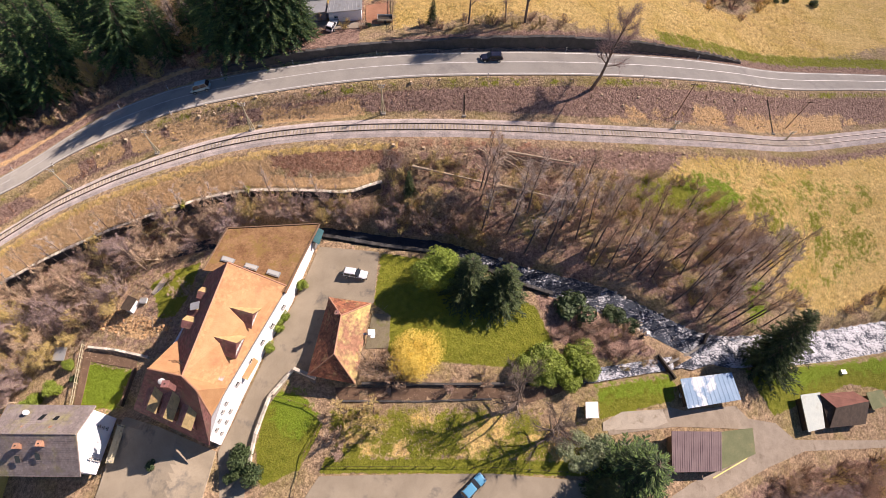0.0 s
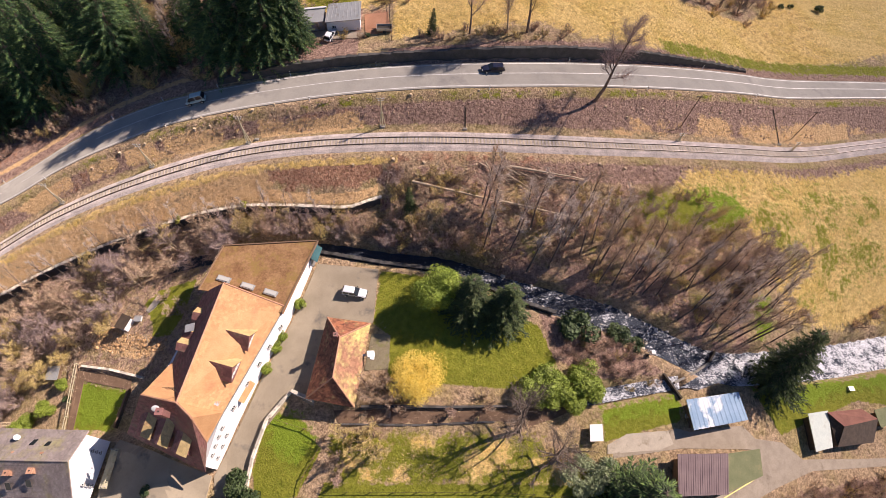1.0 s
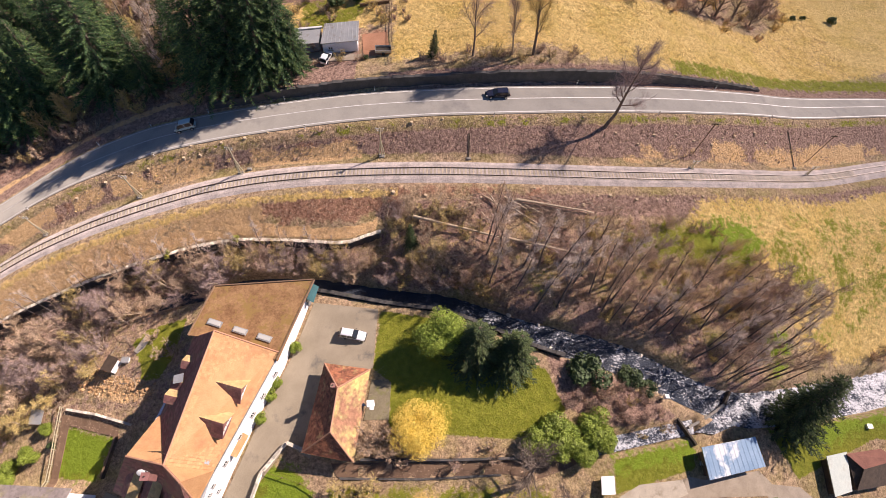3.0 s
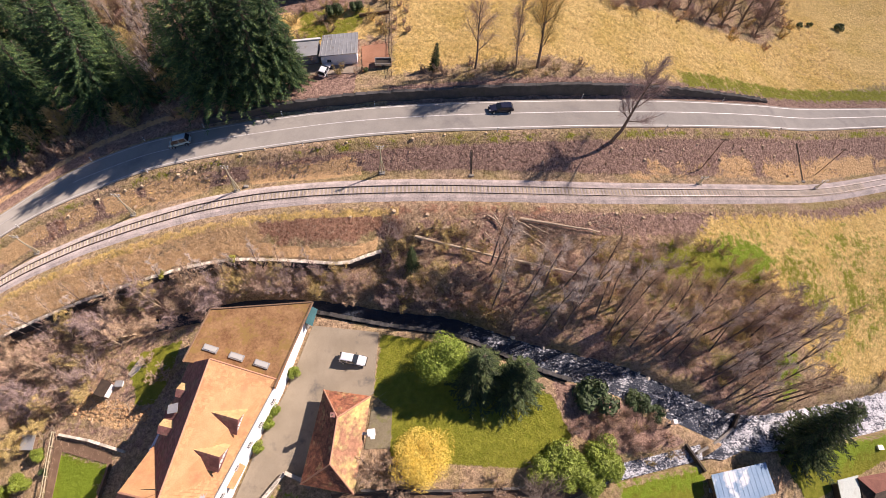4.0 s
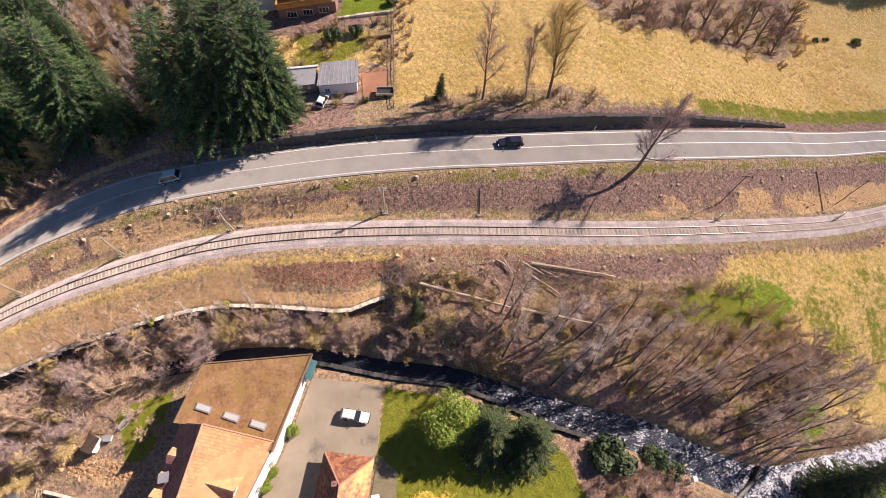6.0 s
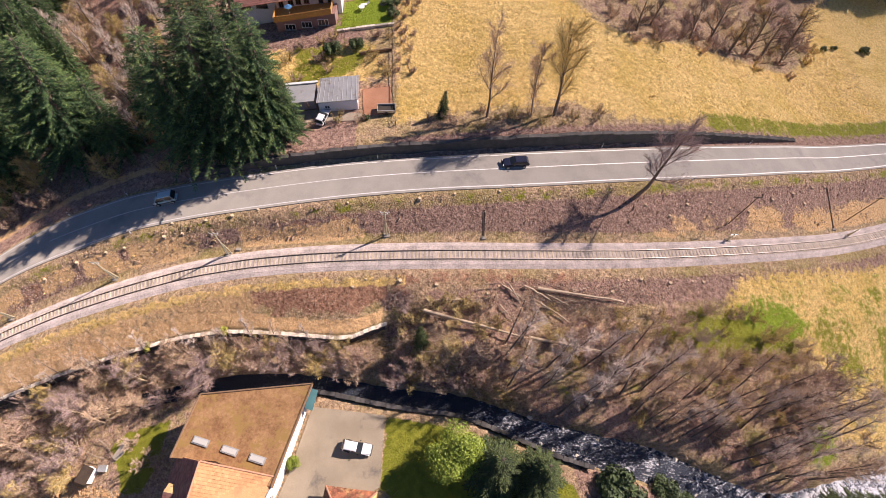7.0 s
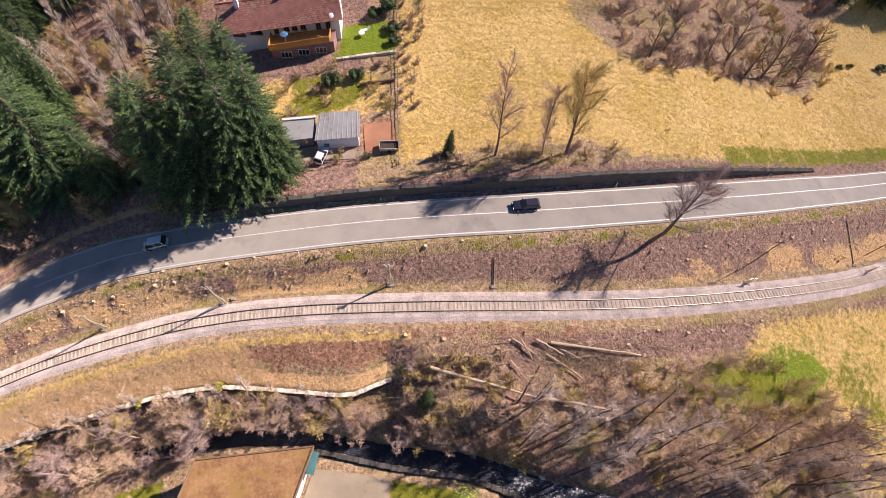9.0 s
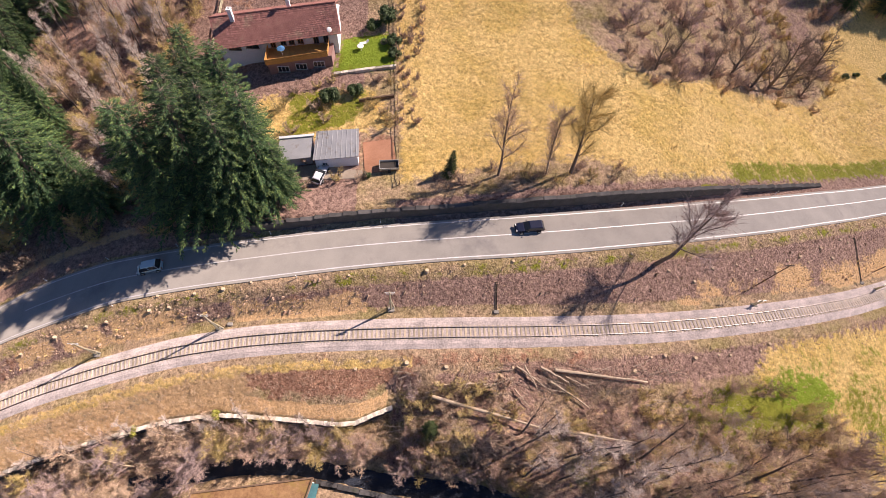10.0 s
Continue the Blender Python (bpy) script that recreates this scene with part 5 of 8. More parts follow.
def hill_house():
    h = thing("hill_house", (-28, 117, gz(-28, 117)), "white house with red tile roof and a honey-coloured wooden balcony", "house")
    z = lambda x: 0.165 * (x + 25)          # follows the sloping site
    ring = [(-31.0, 113.3), (-19.6, 114.1), (-19.4, 117.6), (-31.0, 117.4)]
    walls_of(h, ring, [gz(x, y) - 1.5 for x, y in ring], [12.95, 14.75, 14.75, 12.95], BRICK_BASE)
    e0, e1, r0, r1 = (-40.0, 115.6, 13.6), (-17.7, 115.8, 18.0), (-41.2, 120.4, 16.4), (-18.6, 120.0, 20.9)
    b0, b1 = (-42, 125, 13.6), (-18.8, 124.8, 18.0)
    tiled_roof(h, [(e0, e1, r0, r1), (b0, b1, r0, r1)], TILE_ROSE, ridges=[(r0, r1)], ridge_mat=TILE_ROSE)
    walls_of(h, [(-40, 117.0), (-18.6, 117.2), (-18.8, 123.5), (-40.6, 123.5)], [8, 9, 9, 8], [13.8, 17.6, 17.6, 13.8], PLASTER, "upper_wall")
    bm = bmesh.new()
    v = [bm.verts.new(p) for p in ((-18.55, 116.4, 17.4), (-18.6, 124.0, 17.4), (-18.7, 120.0, 20.6), (-18.85, 116.4, 17.4), (-18.9, 124.0, 17.4), (-19.0, 120.0, 20.6))]
    for f in ((0, 1, 2), (5, 4, 3), (0, 3, 4, 1), (1, 4, 5, 2), (2, 5, 3, 0)):
        bm.faces.new([v[i] for i in f])
    under(part("gable", bm, PLASTER), h)
    for x, w, hh in ((-20.6, 0.9, 2.0), (-22.4, 0.9, 1.9), (-25.2, 1.0, 1.1), (-26.8, 1.0, 1.1), (-28.3, 1.0, 1.1), (-30.2, 0.9, 1.9), (-34.0, 2.2, 1.1), (-37.2, 2.2, 1.1)):
        window_on(h, (x, 116.9, 15.35 + z(x) - (2.0 - hh) * 0.1), (0, -1, 0), w, hh, WOOD_BROWN)
    for x in (-22.0, -25.2, -28.4):
        window_on(h, (x, 113.62 + (x + 25) * 0.07, 12.5 + z(x)), (0.07, -1, 0), 2.0, 1.3, PLASTIC_WHITE, 2)
    deck = under(part("balcony", solid(bmesh.new(), [(-31.2, 112.9), (-20.2, 113.8), (-20.2, 117.2), (-31.2, 117.0)], [13.0, 14.8, 14.8, 13.0], [13.2, 15.0, 15.0, 13.2]), WOOD_HONEY, label="honey-coloured wooden balcony deck"), h)

    def board(a, b, lo, hi):
        a, b = Vector(a), Vector(b)
        d = (b - a).normalized()
        s = Vector((-d.y, d.x, 0)).normalized() * 0.03
        bm = bmesh.new()
        q = [a - s, b - s, b + s, a + s]
        solid(bm, [(p.x, p.y) for p in q], [p.z + lo for p in q], [p.z + hi for p in q])
        ob = part("board", bm, WOOD_HONEY)
        ob.parent = deck

    A, B, Cc, Dd = (-31.2, 112.9, 13.2), (-20.2, 113.8, 15.0), (-20.2, 117.0, 15.0), (-31.2, 116.8, 13.2)
    for k in range(5):
        for a, b in ((A, B), (B, Cc), (A, Dd)):
            board(a, b, 0.0 + 0.21 * k, 0.19 + 0.21 * k)
    chimney(h, -36.9, 119.6, 15.6, 19.0, PLASTER, 0.7)
    chimney(h, -27.0, 121.2, 18.2, 21.2, PLASTER, 0.6)
    bm = bmesh.new()
    bmesh.ops.create_uvsphere(bm, u_segments=14, v_segments=8, radius=0.45, matrix=pose(-19.6, 115.9, 18.6, 60, 0, 30) @ Matrix.Diagonal((1, 1, 0.25, 1)))
    cylinder(bm, (-19.6, 115.9, 17.6), (-19.6, 115.9, 18.6), 0.04, 6)
    under(part("satellite_dish", bm, PLASTIC_WHITE), h)


def cabin():
    h = thing("cabin", (-17.4, 94.6, gz(-17.4, 94.6)), "low white cabin with a pale seamed sheet roof", "cabin")
    ring = [(-20.7, 92.5), (-13.9, 92.8), (-14.2, 97.4), (-20.6, 97.4)]
    walls_of(h, ring, [gz(x, y) - 0.6 for x, y in ring], [12.9, 13.9, 14.4, 13.4], PLASTER)
    A, B, Cc, Dd = Vector((-21.0, 92.4, 13.2)), Vector((-13.7, 92.7, 14.1)), Vector((-13.9, 97.8, 14.75)), Vector((-20.8, 97.8, 13.75))
    roof = under(part("roof", slab(bmesh.new(), [A, B, Cc, Dd], 0.14), ZINC), h)
    for k in range(9):
        p, q = A.lerp(B, (k + 0.5) / 9), Dd.lerp(Cc, (k + 0.5) / 9)
        s = part("seam", cylinder(bmesh.new(), p + Vector((0, 0, 0.03)), q + Vector((0, 0, 0.03)), 0.04, 5), ZINC)
        s.parent = roof
    window_on(h, (-19.2, 92.52, 12.2), (0.05, -1, 0), 0.9, 0.7)
    a = thing("lean_to", (-24, 95, gz(-24, 95)), "low grey lean-to with white fascia beside the cabin", "shed")
    walls_of(a, [(-26.6, 93.2), (-21.5, 93.6), (-21.5, 97.0), (-26.4, 96.8)], 9.5, [11.9, 12.6, 12.9, 12.2], PLASTER_GREY)
    under(part("roof", slab(bmesh.new(), [(-27.0, 92.9, 12.1), (-21.5, 93.3, 12.8), (-21.5, 97.3, 13.0), (-26.9, 97.1, 12.4)], 0.1), ZINC), a)
    under(part("fascia", slab(bmesh.new(), [(-27.0, 97.0, 12.62), (-21.3, 97.3, 13.3), (-21.3, 97.7, 13.35), (-27.0, 97.4, 12.7)], 0.3), PLASTIC_WHITE), a)
    t = thing("trailer", (-8.9, 92.0, gz(-8.9, 92.0)), "grey open box trailer on red gravel", "trailer", turn=4)
    part("bed", boxed(-1.5, 1.5, -0.8, 0.8, 0.5, 0.6), METAL_DARK, t)
    for x0, x1, y0, y1 in ((-1.5, 1.5, -0.85, -0.78), (-1.5, 1.5, 0.78, 0.85), (-1.56, -1.5, -0.85, 0.85), (1.5, 1.56, -0.85, 0.85)):
        part("side_board", boxed(x0, x1, y0, y1, 0.5, 1.0), METAL_PALE, t)
    for s in (-1, 1):
        part("wheel", cylinder(bmesh.new(), (0, s * 0.88, 0.32), (0, s * 1.05, 0.32), 0.32, 14), RUBBER, t)
    part("drawbar", cylinder(bmesh.new(), (-1.5, 0, 0.5), (-2.6, 0, 0.45), 0.05), METAL_DARK, t)


long_house(), small_house(), white_house(), hill_house(), cabin()
patch("cabin_yard", [(-13.4, 97.0), (-8.6, 97.4), (-7.4, 91.6), (-12.8, 91.0)], RED_EARTH_M, 0.12, "red gravel yard beside the cabin", "yard")
patch("cabin_terrace", [(-27.5, 92.6), (-21.5, 93.2), (-13.2, 91.6), (-13.0, 90.2), (-27, 90.6)], GRAVEL, 0.12, "pale dusty terrace before the cabin", "terrace")


# ---- huts by the stream ----
def hut(name, ring, tops, base, wall_mat, label, roof, roof_mat, seams=0, category="shed"):
    cx, cy = sum(p[0] for p in ring) / len(ring), sum(p[1] for p in ring) / len(ring)
    h = thing(name, (cx, cy, gz(cx, cy)), label, category)
    walls_of(h, ring, [gz(x, y) - 0.8 for x, y in ring], tops, wall_mat)
    r = under(part("roof", slab(bmesh.new(), roof, 0.12), roof_mat), h)
    for k in range(seams):
        p, q = Vector(roof[0]).lerp(Vector(roof[1]), (k + 0.5) / seams), Vector(roof[3]).lerp(Vector(roof[2]), (k + 0.5) / seams)
        s = part("seam", cylinder(bmesh.new(), p + Vector((0, 0, 0.01)), q + Vector((0, 0, 0.0)), 0.03, 5), roof_mat)
        s.parent = r
    return h


hut("blue_roofed_shed", [(46.2, 18.2), (56.2, 20.2), (55.2, 23.4), (45.4, 21.6)], [-5.8, -8.0, -7.0, -4.6], 0, WOOD_BROWN, "wooden shed with a bluish sheet metal roof by the stream",
    [(45.4, 17.4, -5.6), (56.9, 19.6, -8.1), (55.7, 24.0, -6.7), (44.6, 22.0, -4.2)], BLUE_ROOF, 12)
hut("garage", [(41.6, 8.4), (50.4, 8.8), (51.2, 13.8), (42.2, 13.3)], [-7.6, -9.5, -8.3, -6.1], 0, WOOD_BROWN, "garage with a ribbed maroon sheet roof beside the gravel track",
    [(41.2, 7.8, -7.4), (50.6, 8.2, -9.4), (51.6, 14.2, -8.0), (41.8, 13.8, -5.8)], MAROON, 22, "garage")
hut("carport", [(50.9, 8.9), (57.9, 11.3), (58.2, 14.8), (51.6, 13.9)], [-9.7, -10.9, -10.1, -8.5], 0, CONCRETE, "flat carport with a mossy green felt roof",
    [(50.7, 8.5, -9.5), (58.3, 11.1, -10.8), (58.6, 15.2, -9.9), (51.7, 14.2, -8.2)], GREEN_ROOF, 0, "carport")
def gabled_hut():
    R0, R1, N0, N1, S0, S1 = (Vector(p) for p in ((78.6, 19.6, -13.5), (87.8, 21.4, -15.6), (76.2, 22.1, -13.3), (85.6, 23.3, -15.9), (77.3, 16.3, -15.3), (86.9, 17.5, -17.7)))
    c = (N0 + S1) / 2
    h = thing("garden_hut", (c.x, c.y, gz(c.x, c.y)), "dark brown wooden hut with a rusty red gabled roof", "hut")
    k = lambda p: (c + (p - c) * 0.94)
    ring = [k(S0), k(S1), k(N1), k(N0)]
    walls_of(h, [(p.x, p.y) for p in ring], [gz(p.x, p.y) - 0.6 for p in ring], [p.z - 0.25 for p in ring], WOOD_DARK)
    for a, b in ((S0, N0), (S1, N1)):
        r = R0 if a is S0 else R1
        a, b, r = k(a), k(b), k(r)
        bm = slab(bmesh.new(), [a - Vector((0, 0, 0.3)), b - Vector((0, 0, 0.3)), r - Vector((0, 0, 0.2))], 0.1)
        under(part("gable", bm, WOOD_DARK), h)
    under(part("roof", slab(bmesh.new(), [N0, N1, R1, R0], 0.1), RED_FELT), h)
    # Far slope of the red roof, coloured dark brown to hold its shade.
    under(part("roof", slab(bmesh.new(), [S0, S1, R1, R0], 0.1), WOOD_DARK, label="roof side painted dark brown as shade"), h)


gabled_hut()
hut("hut_annex", [(72.3, 15.8), (75.8, 16.8), (76.2, 21.9), (72.0, 21.2)], [-14.3, -15.2, -14.1, -12.8], 0, WOOD_DARK, "small annex with a pale sheet roof beside the red-roofed hut",
    [(71.8, 15.3, -14.0), (76.2, 16.2, -15.1), (76.9, 22.5, -13.8), (71.6, 21.6, -12.4)], PALE_SHEET, 0, "hut")
hut("white_hut", [(27.5, 15.6), (29.0, 15.7), (29.1, 17.6), (27.6, 17.5)], [-3.9, -4.1, -3.8, -3.6], 0, WOOD_BROWN, "tiny hut with a bright pale roof on the grass strip",
    [(27.1, 15.3, -3.75), (29.3, 15.4, -3.95), (29.4, 17.9, -3.6), (27.3, 17.8, -3.4)], PLASTIC_WHITE, 0, "hut")
hut("edge_hut", [(90, 20.6), (94, 21.6), (93.6, 24), (89.8, 23)], [-17.8, -18.8, -18.4, -17.4], 0, WOOD_DARK, "low dark hut with a yellowish roof beside the lawn",
    [(89.6, 20.2, -17.6), (94.4, 21.3, -18.7), (94, 24.4, -18.2), (89.4, 23.4, -17.2)], GREEN_ROOF, 0, "hut")
hut("hen_house", [(-67.6, 27.2), (-66.0, 27.2), (-66.0, 29.0), (-67.6, 29.0)], [gz(-67, 28) + 1.3] * 2 + [gz(-67, 28) + 1.7] * 2, 0, WOOD_BROWN, "small garden shed with a pale grey lid in the thicket",
    [(-67.9, 26.9, gz(-67, 28) + 1.35), (-65.8, 26.9, gz(-67, 28) + 1.35), (-65.8, 29.3, gz(-67, 28) + 1.85), (-67.9, 29.3, gz(-67, 28) + 1.85)], ZINC, 0)
hut("summer_house", [(-54.6, 35.0), (-53.2, 34.5), (-52.4, 36.4), (-53.8, 37.0)], [gz(-53.5, 35.7) + 1.8] * 4, 0, PLASTER, "small white summer house with a dark roof at the garden's edge",
    [(-54.8, 34.8, gz(-53.5, 35.7) + 1.85), (-53.0, 34.2, gz(-53.5, 35.7) + 1.85), (-52.1, 36.5, gz(-53.5, 35.7) + 2.3), (-53.9, 37.2, gz(-53.5, 35.7) + 2.3)], WOOD_DARK, 0)


# ---- weir ----
def weir():
    w = thing("weir", (42, 26.5, gz(42, 26.5)), "old concrete weir with a sluice plank beside the stream", "weir", kind="structure")
    for a, b, lo, hi, th, mat in (((40.0, 30.2), (44.9, 22.6), -2.4, -0.55, 0.32, WOOD_DARK), ((44.3, 25.3), (49.0, 27.4), -3.0, -1.0, 0.4, CONCRETE), ((49.0, 27.4), (52.4, 29.3), -3.4, -1.4, 0.4, CONCRETE), ((52.4, 29.3), (54.2, 31.6), -3.4, -1.3, 0.35, WOOD_DARK)):
        A, B = Vector((*a, 0)), Vector((*b, 0))
        s = Vector((-(B - A).y, (B - A).x, 0)).normalized() * th / 2
        q = [A - s, B - s, B + s, A + s]
        under(part("beam", solid(bmesh.new(), [(p.x, p.y) for p in q], [float(base_fall(p.x, p.y)) + lo for p in q], [float(base_fall(p.x, p.y)) + hi for p in q]), mat), w)
    x, y = 40.0, 29.6
    z = float(base_fall(x, y)) + 0.5
    g = under(part("gear_box", boxed(x - 0.35, x + 0.35, y - 0.35, y + 0.35, z, z + 0.9, 0.06), PLASTIC_WHITE), w)
    under(part("gear_post", boxed(x - 0.9, x - 0.7, y - 0.5, y - 0.3, z - 1, z + 0.9), METAL_DARK), w)


weir()

# ---- trees and shrubs ----
def twig(verts, faces, p, q, r):
    """A thin three-sided spike."""
    d = q - p
    if d.length < 1e-4:
        return
    a = d.cross(Vector((0.3, 0.5, 0.8))).normalized() * r
    b = d.cross(a).normalized() * r
    i = len(verts)
    verts.extend((p + a, p - a * 0.5 + b * 0.87, p - a * 0.5 - b * 0.87, q))
    faces.extend(((i, i + 1, i + 3), (i + 1, i + 2, i + 3), (i + 2, i, i + 3)))


def bent(rng, d, amount):
    return (d + Vector((rng.gauss(0, amount), rng.gauss(0, amount), rng.gauss(0, amount)))).normalized()


def bare_tree_meshes(seed, height, stems, spread, fine, bark, twigs, r0=0.16, thick=0.02, up=0.35, wander=0.07, first=2):
    rng = random.Random(seed)
    tv, tf, cv, cf, limbs = [], [], [], [], []
    for s in range(stems):
        w = rng.uniform(0, 6.28)
        lean = spread * rng.uniform(0.5, 1.1) if stems > 1 else 0.06
        d = Vector((math.cos(w) * lean, math.sin(w) * lean, 1)).normalized()
        p = Vector((math.cos(w), math.sin(w), 0)) * (0.25 if stems > 1 else 0) - Vector((0, 0, 0.4))
        h = height * rng.uniform(0.8, 1.0)
        pts, n = [p.copy()], 8
        for i in range(n):
            d = bent(rng, d, wander)
            d = (d + Vector((0, 0, 0.06))).normalized()
            p = p + d * h / n
            pts.append(p.copy())
        radii = [r0 * (1 - 0.9 * i / n) / (1 if stems == 1 else 1.5) + 0.015 for i in range(n + 1)]
        tube(tv, tf, pts, radii, 6)
        for i in range(first, n + 1):
            for _ in range(3 if i < n else 4):
                w = rng.uniform(0, 6.28)
                bd = (d * up + Vector((math.cos(w), math.sin(w), rng.uniform(0.1, 0.7)))).normalized()
                bl = h * rng.uniform(0.16, 0.3) * (1.15 - 0.6 * i / n) * (0.6 + spread)
                b0 = pts[i - 1].lerp(pts[i], rng.random())
                bp, q = [b0.copy()], b0.copy()
                for _k in range(4):
                    bd = bent(rng, bd, 0.16)
                    bd = (bd + Vector((0, 0, 0.10))).normalized()
                    q = q + bd * bl / 4
                    bp.append(q.copy())
                rr = radii[i] * 0.45 + 0.012
                first_face = len(cf)
                tube(cv, cf, bp, [rr, rr * 0.8, rr * 0.6, rr * 0.4, 0.008], 4 if stems == 1 else 3)
                limbs.extend(range(first_face, len(cf)))
                for k in range(fine):
                    t = rng.uniform(0.2, 1) * 4
                    a = bp[int(min(t, 3))].lerp(bp[int(min(t, 3)) + 1], t - int(min(t, 3)))
                    td = bent(rng, bd, 0.55)
                    l = bl * rng.uniform(0.22, 0.5)
                    e = a + td * l
                    twig(cv, cf, a, e, thick)
                    for _m in range(3):
                        s0 = a.lerp(e, rng.uniform(0.3, 0.95))
                        twig(cv, cf, s0, s0 + bent(rng, td, 0.6) * l * rng.uniform(0.4, 0.7), thick * 0.7)
    crown = mesh_of("crown", cv, cf, [twigs, bark])
    for i in limbs:
        crown.polygons[i].material_index = 1
    return mesh_of("trunk", tv, tf, [bark], True), crown


def conifer_meshes(seed, height, radius, needles, levels=20, arms=9, sprays=9, bare=0.12, coarse=1.0, tips=None, slim=0.85):
    """Whorls of drooping boughs; each bough is a flat fan of narrow needle fronds with paler tips."""
    rng = random.Random(seed)
    tv, tf, cv, cf, young = [], [], [], [], []
    tube(tv, tf, [Vector((0, 0, -0.5)), Vector((0.05, 0, height * 0.5)), Vector((0, 0, height))], [0.022 * height, 0.013 * height, 0.02], 7)

    def frond(p, d, l, w, pale):
        side = d.cross(Vector((0, 0, 1)))
        side = side.normalized() * w if side.length > 1e-3 else Vector((w, 0, 0))
        sag = Vector((0, 0, -0.12 * l))
        q = len(cv)
        cv.extend((p, p + d * l * 0.45 + side + sag, p + d * l, p + d * l * 0.45 - side + sag))
        if pale:
            young.extend(range(len(cf), len(cf) + 2))
        cf.extend(((q, q + 1, q + 2), (q, q + 2, q + 3)))

    for i in range(levels):
        k = (i + rng.uniform(-0.25, 0.25)) / levels
        z = height * (bare + (1 - bare) * k)
        reach = radius * max(1 - k, 0.02) ** slim * rng.uniform(0.85, 1.1) + 0.25
        n = max(5, int(arms * (1 - 0.35 * k)))
        turn = rng.uniform(0, 6.28)
        for j in range(n):
            w = turn + 6.28 * (j + rng.uniform(-0.3, 0.3)) / n
            o = Vector((math.cos(w), math.sin(w), 0))
            side = Vector((-o.y, o.x, 0))
            r = reach * rng.uniform(0.65, 1.15)
            rise, droop = rng.uniform(0.02, 0.22) * k + 0.05, rng.uniform(0.12, 0.42) * (1 - k)
            at = lambda t: o * (r * t) + Vector((0, 0, z + r * (rise * t - droop * t * t)))
            twig(tv, tf, at(0), at(0.9), 0.035)
            m = max(3, int(sprays * (0.35 + 0.65 * r / radius)))
            for q in range(m):
                t = 0.18 + 0.82 * (q + rng.random()) / m
                s = rng.choice((-1, 1))
                l = coarse * (0.22 * r * (1.25 - t) + 0.42) * rng.uniform(0.75, 1.3)
                d = (o * rng.uniform(0.55, 1.0) + side * s * rng.uniform(0.35, 1.0) + Vector((0, 0, rng.uniform(-0.4, 0.25)))).normalized()
                frond(at(t) + Vector((0, 0, rng.uniform(-0.1, 0.1))), d, l, l * rng.uniform(0.10, 0.17), t > 0.6 and rng.random() < 0.45)
            frond(at(0.88), (o + Vector((0, 0, rng.uniform(-0.25, 0.15)))).normalized(), coarse * 0.7 * rng.uniform(0.8, 1.3), 0.09 * coarse, True)
    crown = mesh_of("crown", cv, cf, [needles, tips or needles])
    for i in young:
        crown.polygons[i].material_index = 1
    return mesh_of("trunk", tv, tf, [BARK], True), crown


def leafy_meshes(seed, height, radius, leaves, count=1600, size=0.2, lobes=7, bark=None):
    rng = random.Random(seed)
    tv, tf, cv, cf = [], [], [], []
    centres = []
    for s in range(lobes):
        w, e = rng.uniform(0, 6.28), rng.uniform(0.1, 1)
        r = radius * rng.uniform(0.25, 0.62)
        c = Vector((math.cos(w) * r, math.sin(w) * r, height * (0.35 + 0.45 * e * (1 - r / radius / 1.4))))
        centres.append((c, radius * rng.uniform(0.35, 0.55)))
        tube(tv, tf, [Vector((0, 0, -0.3)), c * 0.5 + Vector((0, 0, 0.1)), c], [0.08, 0.05, 0.02], 5)
    for _ in range(count):
        c, r = rng.choice(centres)
        d = Vector((rng.gauss(0, 1), rng.gauss(0, 1), rng.gauss(0.15, 1))).normalized()
        p = c + d * r * rng.uniform(0.6, 1.05)
        p.z = max(p.z, 0.05)
        n = bent(rng, d, 0.5)
        a = n.cross(Vector((0.2, 0.3, 0.9))).normalized() * size * rng.uniform(0.6, 1.3)
        b = n.cross(a).normalized() * size * 0.6 * rng.uniform(0.6, 1.3)
        i = len(cv)
        cv.extend((p - a, p + b + n * 0.03, p + a, p - b + n * 0.03))
        cf.append((i, i + 1, i + 2, i + 3))
    return mesh_of("trunk", tv, tf, [bark or BARK], True), mesh_of("crown", cv, cf, [leaves])


def plant(name, meshes, x, y, label, category, group="", scale=1.0, lean=(0, 0), kind="", wide=1.0):
    t = new(name)
    t.empty_display_size = 0.3
    if lean == (0, 0):
        lean = (random.gauss(-5, 3), random.gauss(2, 3))
    t.matrix_basis = pose(x, y, gz(x, y), lean[0], lean[1], 0) @ pose(0, 0, 0, 0, 0, random.uniform(0, 360)) @ Matrix.Diagonal((scale * wide, scale * wide, scale, 1))
    tagged(t, label, category, group, kind)
    for part_name, me in zip(("trunk", "crown"), meshes):
        piece(part_name, me, t)
    return t


def scatter(poly, count, gap, seed, avoid=()):
    rng = random.Random(seed)
    xs, ys = [p[0] for p in poly], [p[1] for p in poly]
    out, tries = [], 0
    while len(out) < count and tries < count * 60:
        tries += 1
        x, y = rng.uniform(min(xs), max(xs)), rng.uniform(min(ys), max(ys))
        a = np.array([x]), np.array([y])
        if signed(*a, poly)[0] < 0 or any(signed(*a, q)[0] > 0 for q in avoid):
            continue
        if all((x - u) ** 2 + (y - v) ** 2 > gap * gap for u, v in out):
            out.append((x, y))
    return out


ALDERS = [bare_tree_meshes(10 + k, 15, 1, 0.34, 24, BARK_DARK, (TWIG_GREY, TWIG, TWIG_GREY, TWIG)[k], 0.17, 0.022, 1.3, 0.03, 4) for k in range(4)]
